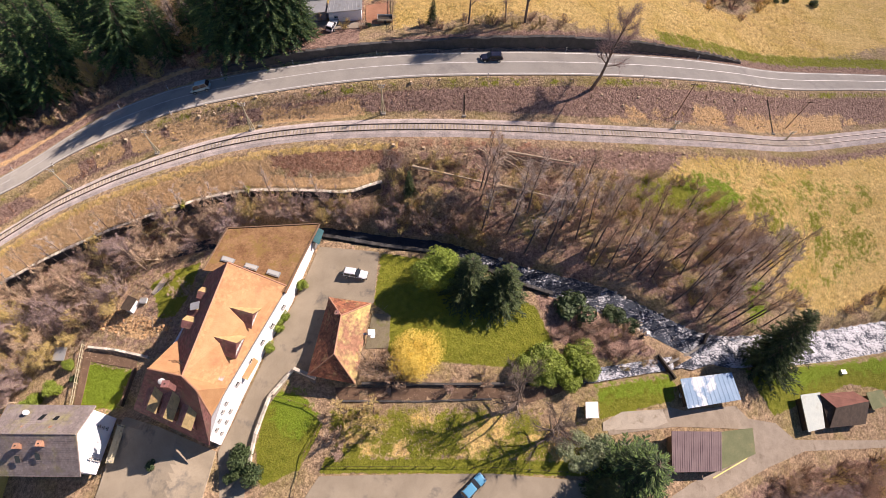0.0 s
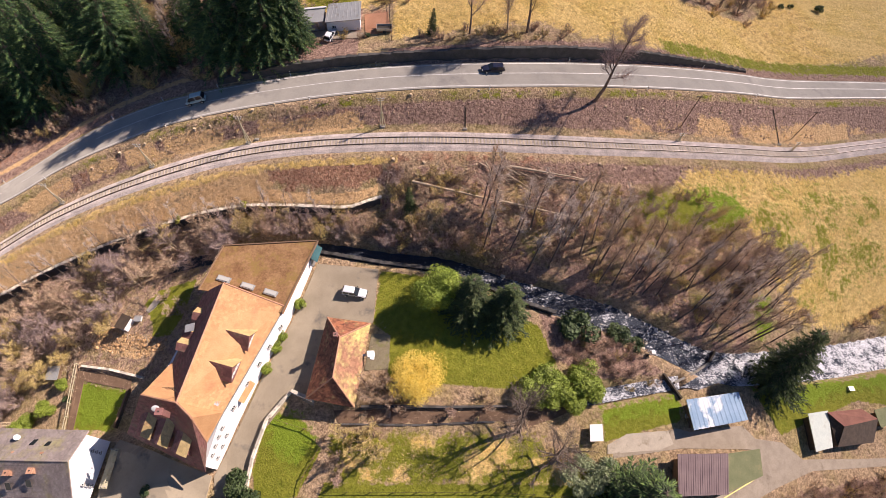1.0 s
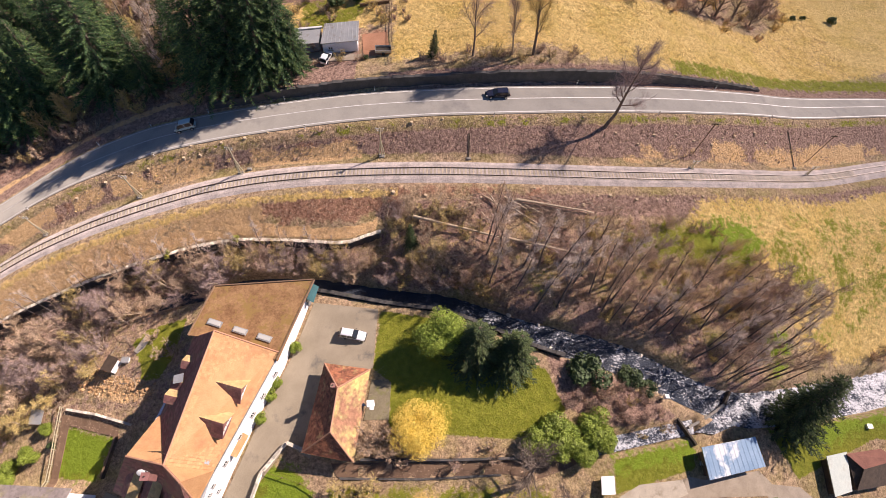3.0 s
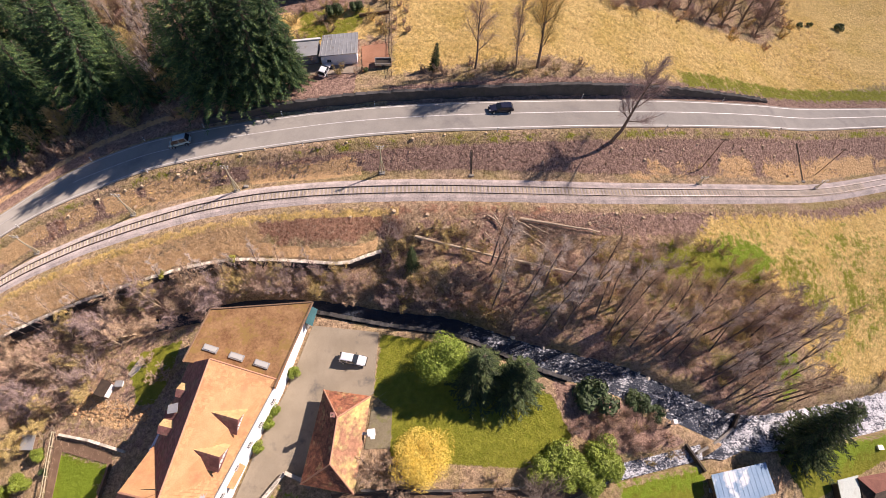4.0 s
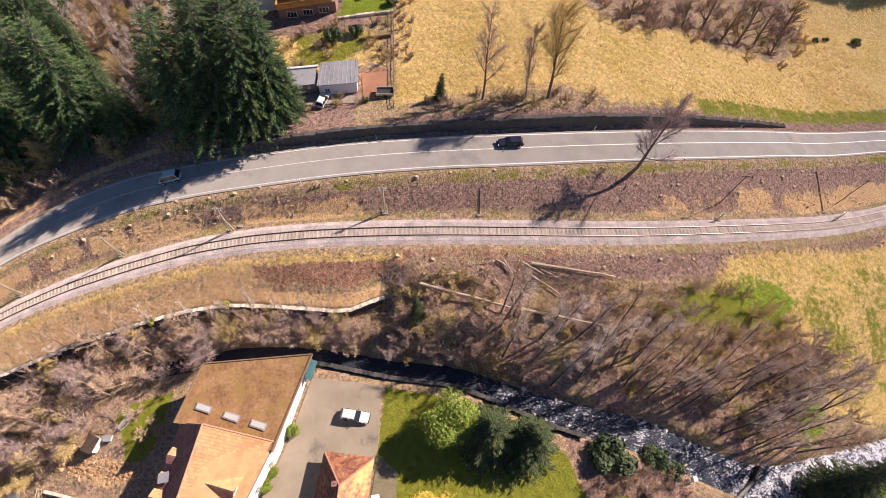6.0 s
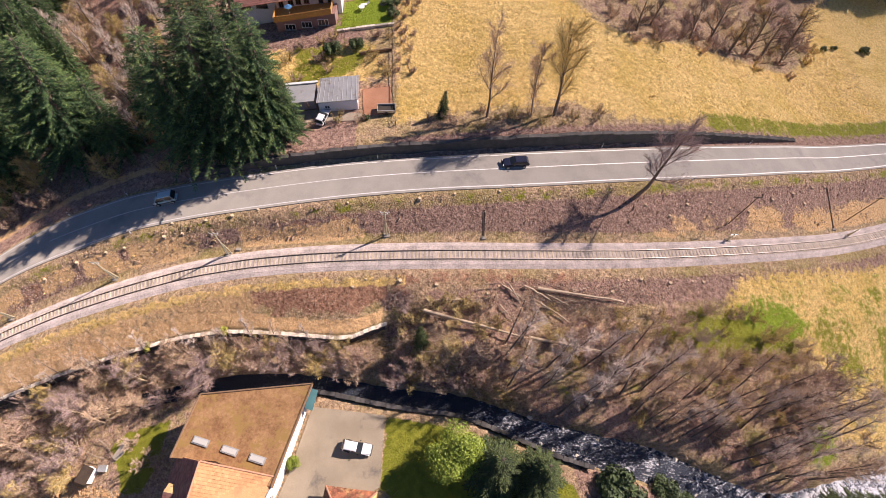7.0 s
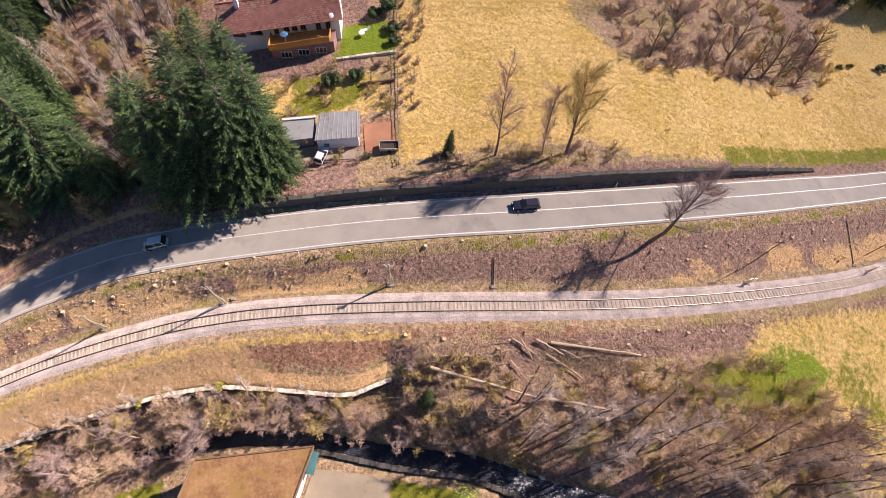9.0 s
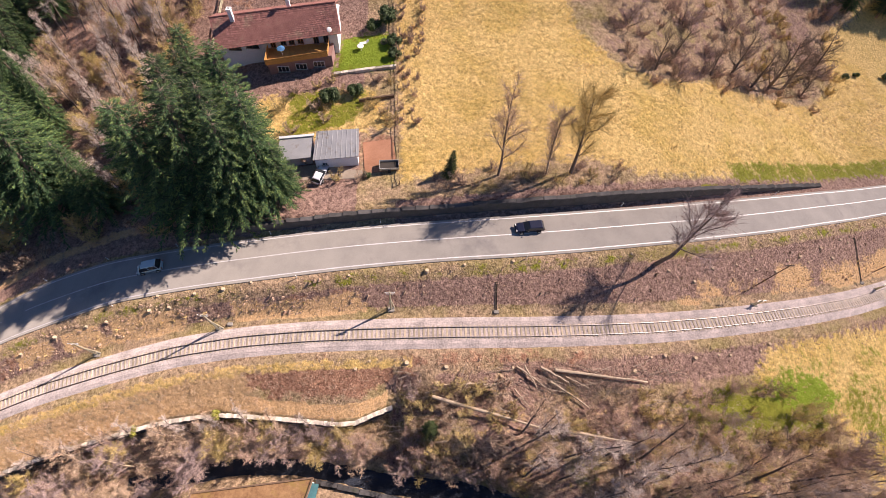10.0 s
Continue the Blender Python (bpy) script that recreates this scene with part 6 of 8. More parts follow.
CLUMPS = [bare_tree_meshes(20 + k, 8, 6, 0.55, 11, BARK_PALE, (TWIG_DARK, TWIG_OLIVE, TWIG, TWIG_RED)[k], 0.12, 0.022) for k in range(4)]
BROAD = [bare_tree_meshes(30 + k, 9, 2, 0.85, 24, BARK_PALE, (TWIG_DARK, TWIG, TWIG_OLIVE)[k], 0.16, 0.022) for k in range(3)]
BRAMBLE = [bare_tree_meshes(140 + k, 2.4, 5, 1.0, 7, BARK, (TWIG, TWIG_OLIVE, TWIG_RED)[k], 0.03, 0.025) for k in range(3)]
HILL = [bare_tree_meshes(150 + k, 6.5, 5, 0.8, 10, BARK, (TWIG_DARK, TWIG_DARK)[k], 0.1, 0.026) for k in range(2)]
SHRUBS = [bare_tree_meshes(40 + k, 2.8, 5, 0.8, 6, BARK, (TWIG, TWIG_OLIVE, TWIG_RED)[k], 0.045, 0.022) for k in range(3)]
FIRS = [conifer_meshes(50 + k, 18, (4.4, 5.2, 4.8, 4.0)[k], NEEDLE, (29, 27, 31, 29)[k], 11, 54, coarse=0.5, tips=NEEDLE_TIP, slim=(0.8, 0.55, 0.85, 0.6)[k]) for k in range(4)]
FAR_FIRS = [conifer_meshes(55 + k, 18, 4.7, NEEDLE, 16, 8, 9, coarse=1.9, tips=NEEDLE_TIP) for k in range(3)]
SPRUCE = [conifer_meshes(60 + k, 11, 3.4, NEEDLE_DARK, 28, 12, 34, 0.04, 0.62, NEEDLE_MID) for k in range(2)]
YARD_SPRUCE = conifer_meshes(64, 11, 3.6, NEEDLE_DARK, 22, 11, 34, 0.03, 0.68, NEEDLE_TIP, 0.7)
LIGHT_FIR = leafy_meshes(70, 8.5, 3.4, NEEDLE_LIGHT, 16000, 0.13, 18)
LEAFY = [leafy_meshes(80 + k, 3.6, 2.6, LEAF, 5200, 0.165, 10) for k in range(2)]
PALE_BUSH = leafy_meshes(95, 2.8, 2.0, LEAF_GREY, 1800, 0.15)
HEDGE = [leafy_meshes(90 + k, 2.6, 1.9, LEAF_DARK, 1500, 0.2) for k in range(2)]
FORSYTHIA = leafy_meshes(97, 2.7, 3.2, GOLD_BLOOM, 13000, 0.085, 20)
FRUIT = [bare_tree_meshes(130 + k, 11, 1, 0.95, 22, BARK, BARK, 0.34, 0.024, 0.3) for k in range(2)]

# alders by the stream
grove = []
rng_a = random.Random(5)
for i in range(112):
    x = rng_a.uniform(10, 69) if i < 92 else rng_a.uniform(50, 69)
    y = float(river_y(x) + river_w(x)) + rng_a.uniform(1.2, 9 if x < 40 else 13)
    if all((x - u) ** 2 + (y - v) ** 2 > 2.2 for u, v in grove):
        grove.append((x, y))
for i, (x, y) in enumerate(grove):
    plant("alder", ALDERS[i % 4], x, y, "tall slender leafless alder with grey trunk by the stream", "tree", "alders by the stream", rng_a.uniform(0.7, 1.12), lean=(rng_a.gauss(-10, 5), rng_a.gauss(4, 4)))
for x, y, s in ((63.9, 46.8, 1.15), (66.5, 48.0, 0.9), (60.5, 43.5, 1.0)):
    plant("grey_willow", CLUMPS[0], x, y, "many-stemmed leafless willow at the meadow's edge", "tree", "willows at the meadow", s, lean=(-5, 4))
for i, (x, y) in enumerate(scatter([(13, 52), (24, 48), (38, 47), (52, 46), (62, 44), (69, 46), (64, 54), (50, 58), (30, 57), (14, 57)], 46, 2.1, 8)):
    plant("bare_bush", (SHRUBS[0], SHRUBS[1], CLUMPS[i % 4])[i % 3], x, y, "leafless many-stemmed bush in brown undergrowth", "bush", "bushes below the railway", random.uniform(0.8, 1.3) * (0.8 if i % 3 < 2 else 0.5))
for i, (x, y) in enumerate(scatter([(-6, 58), (-6, 48.5), (4, 47), (14, 45), (16, 52), (13, 58)], 26, 2.2, 9)):
    plant("bare_bush", (SHRUBS[0], SHRUBS[1], CLUMPS[(i + 1) % 4])[i % 3], x, y, "leafless many-stemmed bush in brown undergrowth", "bush", "bushes below the railway", random.uniform(0.8, 1.3) * (1 if i % 3 < 2 else 0.4))
for i, (x, y) in enumerate(scatter([(16, 46), (26, 42.5), (36, 40.5), (44, 38), (52, 35.5), (60, 34), (66, 37), (66, 46), (58, 51), (46, 53), (30, 54), (16, 54)], 56, 2.3, 73)):
    plant("bramble", BRAMBLE[i % 3], x, y, "tangled brown bramble under the alders", "bush", "brambles under the alders", random.uniform(0.7, 1.2))
# thicket on the near side of the curve
for i, (x, y) in enumerate(scatter([(-98, 30), (-82, 40), (-62, 47.5), (-46, 51.5), (-37, 53), (-33, 50), (-38, 47), (-45, 45), (-55, 41.5), (-57, 36), (-64, 32), (-70, 30), (-75, 20), (-95, 12)], 76, 2.7, 11)):
    if i % 5 < 3:
        plant("bare_tree", BROAD[i % 3], x, y, "spreading leafless tree with olive-brown twigs in the thicket", "tree", "thicket", random.uniform(0.6, 1.0), lean=(random.gauss(-6, 8), random.gauss(-4, 10)))
    else:
        plant("bare_bush", CLUMPS[i % 4], x, y, "leafless many-stemmed bush in the thicket", "bush", "thicket", random.uniform(0.6, 1.0))
for i, (x, y) in enumerate(scatter([(-37, 53.5), (-24, 53.2), (-12, 52), (-9, 50), (-18, 49.8), (-30, 51), (-37, 51)], 15, 2.0, 12)):
    plant("bare_tree", CLUMPS[i % 4], x, y, "slim leafless tree below the stone wall", "tree", "trees below the wall", random.uniform(0.5, 0.8))
for i, (x, y) in enumerate(scatter([(-75, 47.5), (-45, 54), (-33, 55.2), (-33, 53.5), (-50, 51), (-75, 45)], 9, 3.5, 13)):
    plant("bare_tree", ALDERS[i % 4], x, y, "slim leafless tree below the stone wall", "tree", "trees below the wall", random.uniform(0.35, 0.55))
for i in range(20):
    x = -34 + i * 2.35 + random.uniform(-0.8, 0.8)
    y = float(river_y(x) + river_w(x)) + random.uniform(1.0, 1.9)
    plant("bank_bush", (CLUMPS[i % 4], SHRUBS[i % 3])[i % 2], x, y, "leafless bush hanging over the dark stream", "bush", "bushes along the stream", random.uniform(0.45, 0.6) if i % 2 == 0 else random.uniform(1.0, 1.4), lean=(random.uniform(8, 20), random.gauss(0, 5)))
IVY = [leafy_meshes(110 + k, 5.0, 0.8, LEAF_OLIVE, 700, 0.16, 6) for k in range(2)]
for x, y, s in ((-33.2, 55.0, 1.1), (-28.4, 54.6, 0.8), (-45.8, 53.4, 1.0), (-25.0, 53.6, 0.7)):
    plant("ivy_clad_tree", IVY[int(-x) % 2], x, y, "slim sapling wrapped in yellow-green ivy by the stone wall", "tree", "ivy-clad saplings", s, lean=(-14, -8))
for i, (x, y) in enumerate(scatter([(-84, 43.2), (-62, 50.2), (-42, 54.6), (-18, 53.6), (-18, 52.6), (-42, 53.2), (-62, 48.8), (-84, 41.5)], 22, 2.4, 113)):
    plant("bare_tree", ALDERS[i % 4], x, y, "slim leafless tree leaning over the stone wall", "tree", "trees below the wall", random.uniform(0.35, 0.6), lean=(random.gauss(-14, 5), random.gauss(-6, 6)))
# the wood on the slope
BARE_PATCH = [(-79, 126), (-75, 115), (-68, 108), (-62, 98), (-57, 87), (-47, 90), (-46, 98), (-49, 108), (-50, 122), (-46, 132), (-53, 140), (-80, 140)]
HOUSE_PLOT = [(-31.5, 84), (-30, 98), (-43, 108), (-44, 130), (-6, 130), (-6, 84)]
for i, (x, y) in enumerate(scatter([(-130, 60), (-108, 66), (-95, 75), (-82, 84), (-66, 88), (-54, 89.5), (-44, 88), (-32, 84.5), (-29, 92), (-38, 101), (-50, 112), (-60, 135), (-70, 165), (-140, 170)], 125, 4.6, 14, [BARE_PATCH, HOUSE_PLOT])):
    plant("fir", FIRS[i % 4], x, y, "tall dark green fir in dense woodland", "tree", "firs of the wood", random.uniform(0.6, 1.1))
for i, (x, y) in enumerate(scatter(BARE_PATCH, 92, 1.9, 15)):
    plant("bare_tree", (ALDERS[i % 4], BROAD[2], BROAD[1], ALDERS[(i + 1) % 4])[i % 4], x, y, "slender leafless tree among the firs", "tree", "bare trees of the wood", random.uniform(0.7, 1.05))
for i, (x, y) in enumerate(scatter([(-95, 72), (-80, 77), (-65, 81), (-54, 82), (-36, 82.6), (-36, 85), (-56, 85), (-80, 81), (-96, 77)], 16, 3, 16)):
    plant("bare_bush", SHRUBS[i % 3], x, y, "leafless brown shrub at the wood's edge", "bush", "shrubs beside the road", random.uniform(0.9, 1.6))
for i, (x, y) in enumerate(scatter([(-20, 140), (90, 175), (150, 190), (150, 320), (-150, 320), (-150, 170), (-70, 170), (-45, 135)], 130, 8.0, 17)):
    plant("fir", FAR_FIRS[i % 3], x, y, "tall dark fir of the far woodland", "tree", "far wood", random.uniform(0.7, 1.1))
for x, y, s in ((-27.8, 86.2, 1.0), (-31.2, 84.4, 1.0), (-25.0, 87.2, 0.6), (-33, 88.5, 1.05), (-31.5, 96.5, 0.95), (-38.5, 94, 1.05), (-43, 88.5, 0.75), (-39.5, 101.5, 0.9), (-40, 86.0, 1.1), (-36.0, 84.6, 1.1), (-65, 89.5, 1.1), (-69, 92, 1.15), (-80, 87, 1.1), (-84, 84, 1.05), (-55.5, 88.0, 0.78), (-51.5, 92.5, 0.75)):
    plant("fir", FIRS[(1, 3)[int(-x) % 2] if x > -42 else int(-x) % 4], x, y, "broad tall green fir beside the cabin plot", "tree", "firs of the wood", s * 1.26, wide=1.05)
for x, y, s in ((-74.5, 83.6, 0.75), (-71.5, 85.0, 0.65), (-77.5, 82.5, 0.7), (-62.0, 85.6, 0.5), (-58.0, 87.0, 0.55), (-56.0, 90.5, 0.6), (-73, 88, 0.8)):
    plant("bare_tree", BROAD[int(-x) % 3], x, y, "pale leafless tree at the edge of the wood", "tree", "bare trees of the wood", s * 1.3)
# meadow trees above the road
plant("leaning_tree", bare_tree_meshes(103, 17, 1, 1.05, 70, BARK, TWIG_DARK, 0.36, 0.021, wander=0.1, first=4), 33.3, 76.2, "leaning leafless tree with a dark trunk beside the road", "tree", lean=(-6, 12))
BIRCH = [bare_tree_meshes(104 + k, 12, 1, (0.6, 0.45, 1.2)[k], (44, 36, 70)[k], (BARK, BARK_PALE, BARK_DARK)[k], (TWIG, TWIG, TWIG_OLIVE)[k], (0.15, 0.11, 0.22)[k], 0.018, 1.0, 0.04, 3) for k in range(3)]
for k, (x, y, s) in enumerate(((8.4, 89.6, 1.35), (16.1, 89.6, 1.4), (20.0, 89.8, 1.35))):
    plant("birch", BIRCH[k], x, y, "leafless young tree at the edge of the dry meadow", "tree", "trees above the road wall", s, lean=(-2, 1))
plant("small_spruce", SPRUCE[0], 0.8, 90.4, "small dark spruce at the edge of the dry meadow", "tree", scale=0.5, wide=0.75)
plant("bare_bush", SHRUBS[1], 12.5, 89.4, "low greyish bush above the road wall", "bush", "bushes above the road wall", 1.0)
for i, (x, y) in enumerate(scatter([(-6, 86.5), (22, 88), (34, 90), (30, 91.5), (10, 91), (-5, 89.5)], 16, 1.7, 18)):
    plant("bare_bush", SHRUBS[i % 3], x, y, "low leafless shrub above the road wall", "bush", "bushes above the road wall", random.uniform(0.5, 0.9))
for i, (x, y) in enumerate(scatter([(29, 117.5), (36, 111.5), (45, 110), (60, 116), (68, 115), (86, 120), (97, 131), (111, 152), (95, 165), (60, 150), (34, 136), (29, 122)], 22, 3.8, 19)):
    plant("hillside_bush", HILL[(0, 0, 1)[i % 3]], x, y, "dense leafless bush on the dry hillside", "bush", "hillside bushes", random.uniform(0.3, 0.95), lean=(random.gauss(-2, 9), random.gauss(2, 9)))
for i, (x, y) in enumerate(scatter([(31, 117), (37, 112.5), (46, 111), (60, 115.5), (68, 114.5), (88, 119.5), (98, 131), (111, 152), (95, 160), (60, 145), (34, 132)], 70, 1.9, 75)):
    plant("hillside_bramble", BRAMBLE[(0, 2, 2, 1)[i % 4]], x, y, "low tangled bramble on the dry hillside", "bush", "hillside brambles", random.uniform(0.7, 1.3))
for x, y, s in ((71, 120.5, 1.15), (78, 124, 1.1), (66, 119.5, 0.85), (90, 132, 1.1), (61, 121, 0.9), (55, 119, 0.7), (41, 116, 0.75), (45, 119, 0.7), (84, 124, 0.7)):
    plant("bare_tree", FRUIT[int(x) % 2], x, y, "dark leafless tree with long branches on the dry hillside", "tree", "hillside trees", s)
for x, y, s in ((111, 158, 0.8), (116, 163, 0.9), (122, 158.5, 0.85), (129, 159, 0.9), (130, 166, 1.0), (137, 160, 0.9), (121, 168, 0.9), (104, 161, 0.8), (108, 166, 0.9), (99, 166, 0.85), (113, 170, 0.95), (104, 173, 0.9), (126, 173, 1.0)):
    plant("fir", FIRS[int(x) % 4], x, y, "tall dark fir at the top of the meadow", "tree", "far wood", s)
for x, y, s in ((103.8, 135.7, 0.5), (107.5, 137, 0.5), (116.8, 137, 0.8)):
    plant("dark_bush", HEDGE[0], x, y, "small dark evergreen bush on the dry meadow", "bush", "meadow bushes", s)
# garden trees
plant("light_conifer", LIGHT_FIR, 2.4, 36.6, "broad yellow-green conifer on the lawn", "tree", scale=1.22)
for x, y, s in ((8.0, 35.2, 0.95), (13.4, 33.6, 0.9)):
    plant("dark_spruce", SPRUCE[1], x, y, "broad dark green spruce on the lawn", "tree", "dark spruces on the lawn", s * 1.05, wide=1.5)
plant("round_bush", HEDGE[0], 26.8, 32.4, "dense dark evergreen bush near the stream", "bush", scale=1.5, wide=1.3)
plant("dark_bush", HEDGE[1], 34.2, 32.4, "dark evergreen bush near the stream", "bush", scale=0.9, wide=1.3)
plant("dark_bush", HEDGE[0], 37.2, 30.6, "dark evergreen bush near the stream", "bush", scale=0.7, wide=1.2)
for i, (x, y) in enumerate(scatter([(22, 28.5), (29, 31), (35, 30), (40, 26.6), (41, 25), (34, 23.8), (29, 25.5), (25, 26)], 24, 1.6, 71)):
    plant("bare_bush", SHRUBS[(2, 0, 2, 1)[i % 4]], x, y, "reddish leafless shrub on the bank below the lawn", "bush", "shrubs of the bank", random.uniform(0.6, 1.0))
for i, (x, y) in enumerate(scatter([(62, 7), (72, 9.5), (92, 12.5), (112, 15), (112, -4), (58, -4)], 70, 1.7, 72)):
    plant("bare_bush", SHRUBS[i % 3], x, y, "leafless brown shrub below the gravel track", "bush", "bushes below the track", random.uniform(0.9, 1.6))
plant("stream_spruce", SPRUCE[0], 65.2, 26.2, "tall dark spruce beside the stream and the sheds", "tree", scale=1.65, wide=1.0, lean=(-14, -2))
plant("yard_spruce", YARD_SPRUCE, 33.0, 7.2, "broad dark spruce beside the car park", "tree", scale=1.25, wide=1.45)
plant("young_spruce", SPRUCE[0], 28.6, 4.6, "slim dark spruce beside the car park", "tree", scale=0.85, wide=1.1)
plant("forsythia", FORSYTHIA, -0.4, 24.0, "forsythia in full yellow bloom beside the lawn", "bush", scale=1.05, wide=1.4)
for x, y, s in ((17.2, 21.8, 1.0), (20.0, 23.6, 1.1), (19.8, 20.6, 0.9), (23.2, 22.6, 1.0), (26.6, 24.2, 1.1), (28.4, 22.8, 0.85), (24.6, 20.9, 0.85)):
    plant("laurel", LEAFY[int(x) % 2], x, y, "bright green evergreen laurel bush beside the lawn", "bush", "laurel bushes", s)
for x, y, s in ((15.9, 16.8, 1.2), (20.9, 12.4, 1.2)):
    plant("bare_tree", FRUIT[int(x) % 2], x, y, "spreading leafless fruit tree over dry grass", "tree", "fruit trees", s, wide=1.1)
for x, y, k, s in ((-10.4, 15.6, 1, 1.9), (-6.6, 14.8, 1, 1.9), (-8.2, 22.4, 0, 1.4), (-4.4, 22.0, 0, 1.4), (-13.1, 12.7, 0, 1.0), (-3.6, 20.2, 0, 1.2), (-6.6, 21.6, 0, 1.3), (5.5, 19.6, 2, 1.0), (22.5, 13.8, 2, 1.2), (29.5, 29.5, 2, 1.0), (33, 27.8, 2, 1.0), (37, 29.8, 0, 1.0), (27.5, 27.2, 2, 0.9), (10.5, 20.5, 0, 1.2),
                   (77.2, 39.6, 0, 1.1), (103, 45.3, 1, 1.5), (92.3, 40.6, 0, 1.2), (98, 43, 2, 1.4), (-47.2, 40.2, 0, 1.0), (-43.5, 37.0, 0, 1.3), (-22.5, 94.0, 0, 0.9), (-17.0, 90.4, 1, 0.9), (-13.5, 89.8, 0, 0.8), (-23, 89.4, 0, 1.0), (-9.4, 100.5, 1, 1.2)):
    plant("garden_shrub", SHRUBS[k], x, y, "leafless garden shrub with brown twigs", "bush", "garden shrubs", s)
for i, (x, y) in enumerate(scatter([(66, 6), (80, 9), (100, 12), (112, 13), (112, -2), (64, -2)], 12, 4.0, 76)):
    plant("bare_tree", BROAD[i % 3], x, y, "spreading leafless tree below the gravel track", "tree", "trees below the track", random.uniform(0.7, 0.95))
plant("red_bush", SHRUBS[2], -11.6, 10.3, "reddish leafless shrub at the edge of the car park", "bush", scale=0.9)
for i, (x, y) in enumerate(scatter([(62, 8), (72, 10.5), (92, 13.5), (110, 16), (110, -4), (60, -4)], 26, 2.2, 21)):
    plant("bare_bush", CLUMPS[i % 4], x, y, "leafless brown bush below the gravel track", "bush", "bushes below the track", random.uniform(0.5, 0.75))
for x, y, s in ((-27.6, 9.6, 1.1), (-25.4, 7.0, 1.0), (-28.4, 7.2, 0.9), (23.4, 10.6, 1.0), (25.8, 12.4, 0.9), (27.4, 9.6, 1.1), (29.4, 11.4, 1.1), (25.6, 8.8, 0.9)):
    plant("evergreen_bush", PALE_BUSH if x > 0 else HEDGE[int(x) % 2], x, y, "greyish green evergreen bush beside the drive", "bush", "evergreen bushes", s)
for x, y, s in ((-20.6, 36.4, 0.55), (-22.9, 31.0, 0.5), (-23.6, 29.2, 0.55), (-24.7, 25.8, 0.5)):
    plant("wall_shrub", LEAFY[0], x, y, "small green shrub against the white house wall", "bush", "shrubs along the house wall", s, wide=0.75)
for x, y, s in ((-65.0, 26.0, 0.5), (-62.8, 23.4, 0.45), (-66.5, 22.0, 0.7), (-70, 19, 0.9)):
    plant("green_bush", (LEAFY[1], HEDGE[0])[int(s * 100) % 2], x, y, "bright green bush beside the fenced garden", "bush", "garden greenery", s)
plant("thin_spruce", SPRUCE[0], -2.4, 52.4, "thin grey-green young spruce in brown scrub", "tree", scale=0.5, wide=0.75)
for x, y, s in ((-19.5, 106, 1.0), (-10.0, 124, 1.2), (-8.6, 118.5, 0.8), (-8.5, 115.5, 0.7), (-12.5, 122.5, 0.8)):
    plant("evergreen_bush", HEDGE[int(x) % 2], x, y, "dark green garden bush beside the upper lawn", "bush", "bushes round the upper lawn", s)


for i, (x, y) in enumerate(scatter([(-28, 99.5), (-14.5, 98.6), (-9.4, 99), (-9.2, 111), (-18, 111), (-28, 110.5)], 13, 2.2, 74)):
    plant("garden_shrub", SHRUBS[(1, 0, 1, 2)[i % 4]], x, y, "leafless shrub on the steep garden below the upper house", "bush", "shrubs of the upper garden", random.uniform(0.6, 1.1))
for x, y, s in ((-12.4, 90.6, 0.4), (-15.2, 107.2, 0.8), (-28.2, 91.2, 0.55), (-25.5, 89.6, 0.4)):
    plant("evergreen_bush", HEDGE[int(-x) % 2], x, y, "greyish green evergreen bush in the upper garden", "bush", "bushes of the upper garden", s)


for i, (x, y) in enumerate(scatter([(-7.2, 98), (-4.6, 98), (-3.4, 112), (-3.4, 132), (-8.0, 132), (-7.6, 112)], 26, 1.5, 114)):
    plant("bare_bush", SHRUBS[(2, 0, 2)[i % 3]], x, y, "low reddish shrub along the meadow fence", "bush", "shrubs along the meadow fence", random.uniform(0.45, 0.8))


def undergrowth():
    """Loose sticks, dead stems and grass in the scrub: too many to count."""
    rng = random.Random(77)
    verts, faces = [], []
    zones = ((-8, 62, 30, 62, 6500), (-95, -36, 20, 56, 5000), (-34, -8, 49, 53.5, 900), (-66, -9, 52, 62, 1500), (-60, 85, 69, 90, 2400), (24, 110, 112, 160, 3000), (-100, -27, 80, 120, 3500), (-10, 40, 9, 31, 1800), (60, 100, -2, 12, 1200))
    for x0, x1, y0, y1, n in zones:
        pts = np.array([(rng.uniform(x0, x1), rng.uniform(y0, y1)) for _ in range(n)])
        px, py = pts[:, 0], pts[:, 1]
        rail, rs, rn = rail_y(px), road_s(px), road_n(px)
        ok = (np.abs(py - rail) > 3.4) & ~((py > rs - 1.0) & (py < rn + 2.4)) & (np.abs(py - river_y(px)) > river_w(px) + 0.4)
        for poly in (*PAVED.values(), *LAWNS, HOUSE_PLOT):
            ok &= signed(px, py, poly) < 0
        ok &= ~((px > 45) & (py > 54) & (py < rail - 4)) & ~((px > -14) & (py > rn + 6) & (py < 111))
        zs = ground_z(px, py)
        for (x, y), z, good in zip(pts, zs, ok):
            if not good:
                continue
            b = Vector((x, y, z - 0.05))
            for _ in range(rng.randint(2, 4)):
                d = Vector((rng.gauss(0, 0.6), rng.gauss(0, 0.6), rng.uniform(0.25, 1.0)))
                twig(verts, faces, b + Vector((rng.uniform(-0.3, 0.3), rng.uniform(-0.3, 0.3), 0)), b + d * rng.uniform(0.4, 1.1), 0.022)
    tagged(new("undergrowth", mesh_of("undergrowth", verts, faces, [TWIG])), "brown dead stems and twigs covering the scrubby slopes", "undergrowth", kind="stuff")


undergrowth()


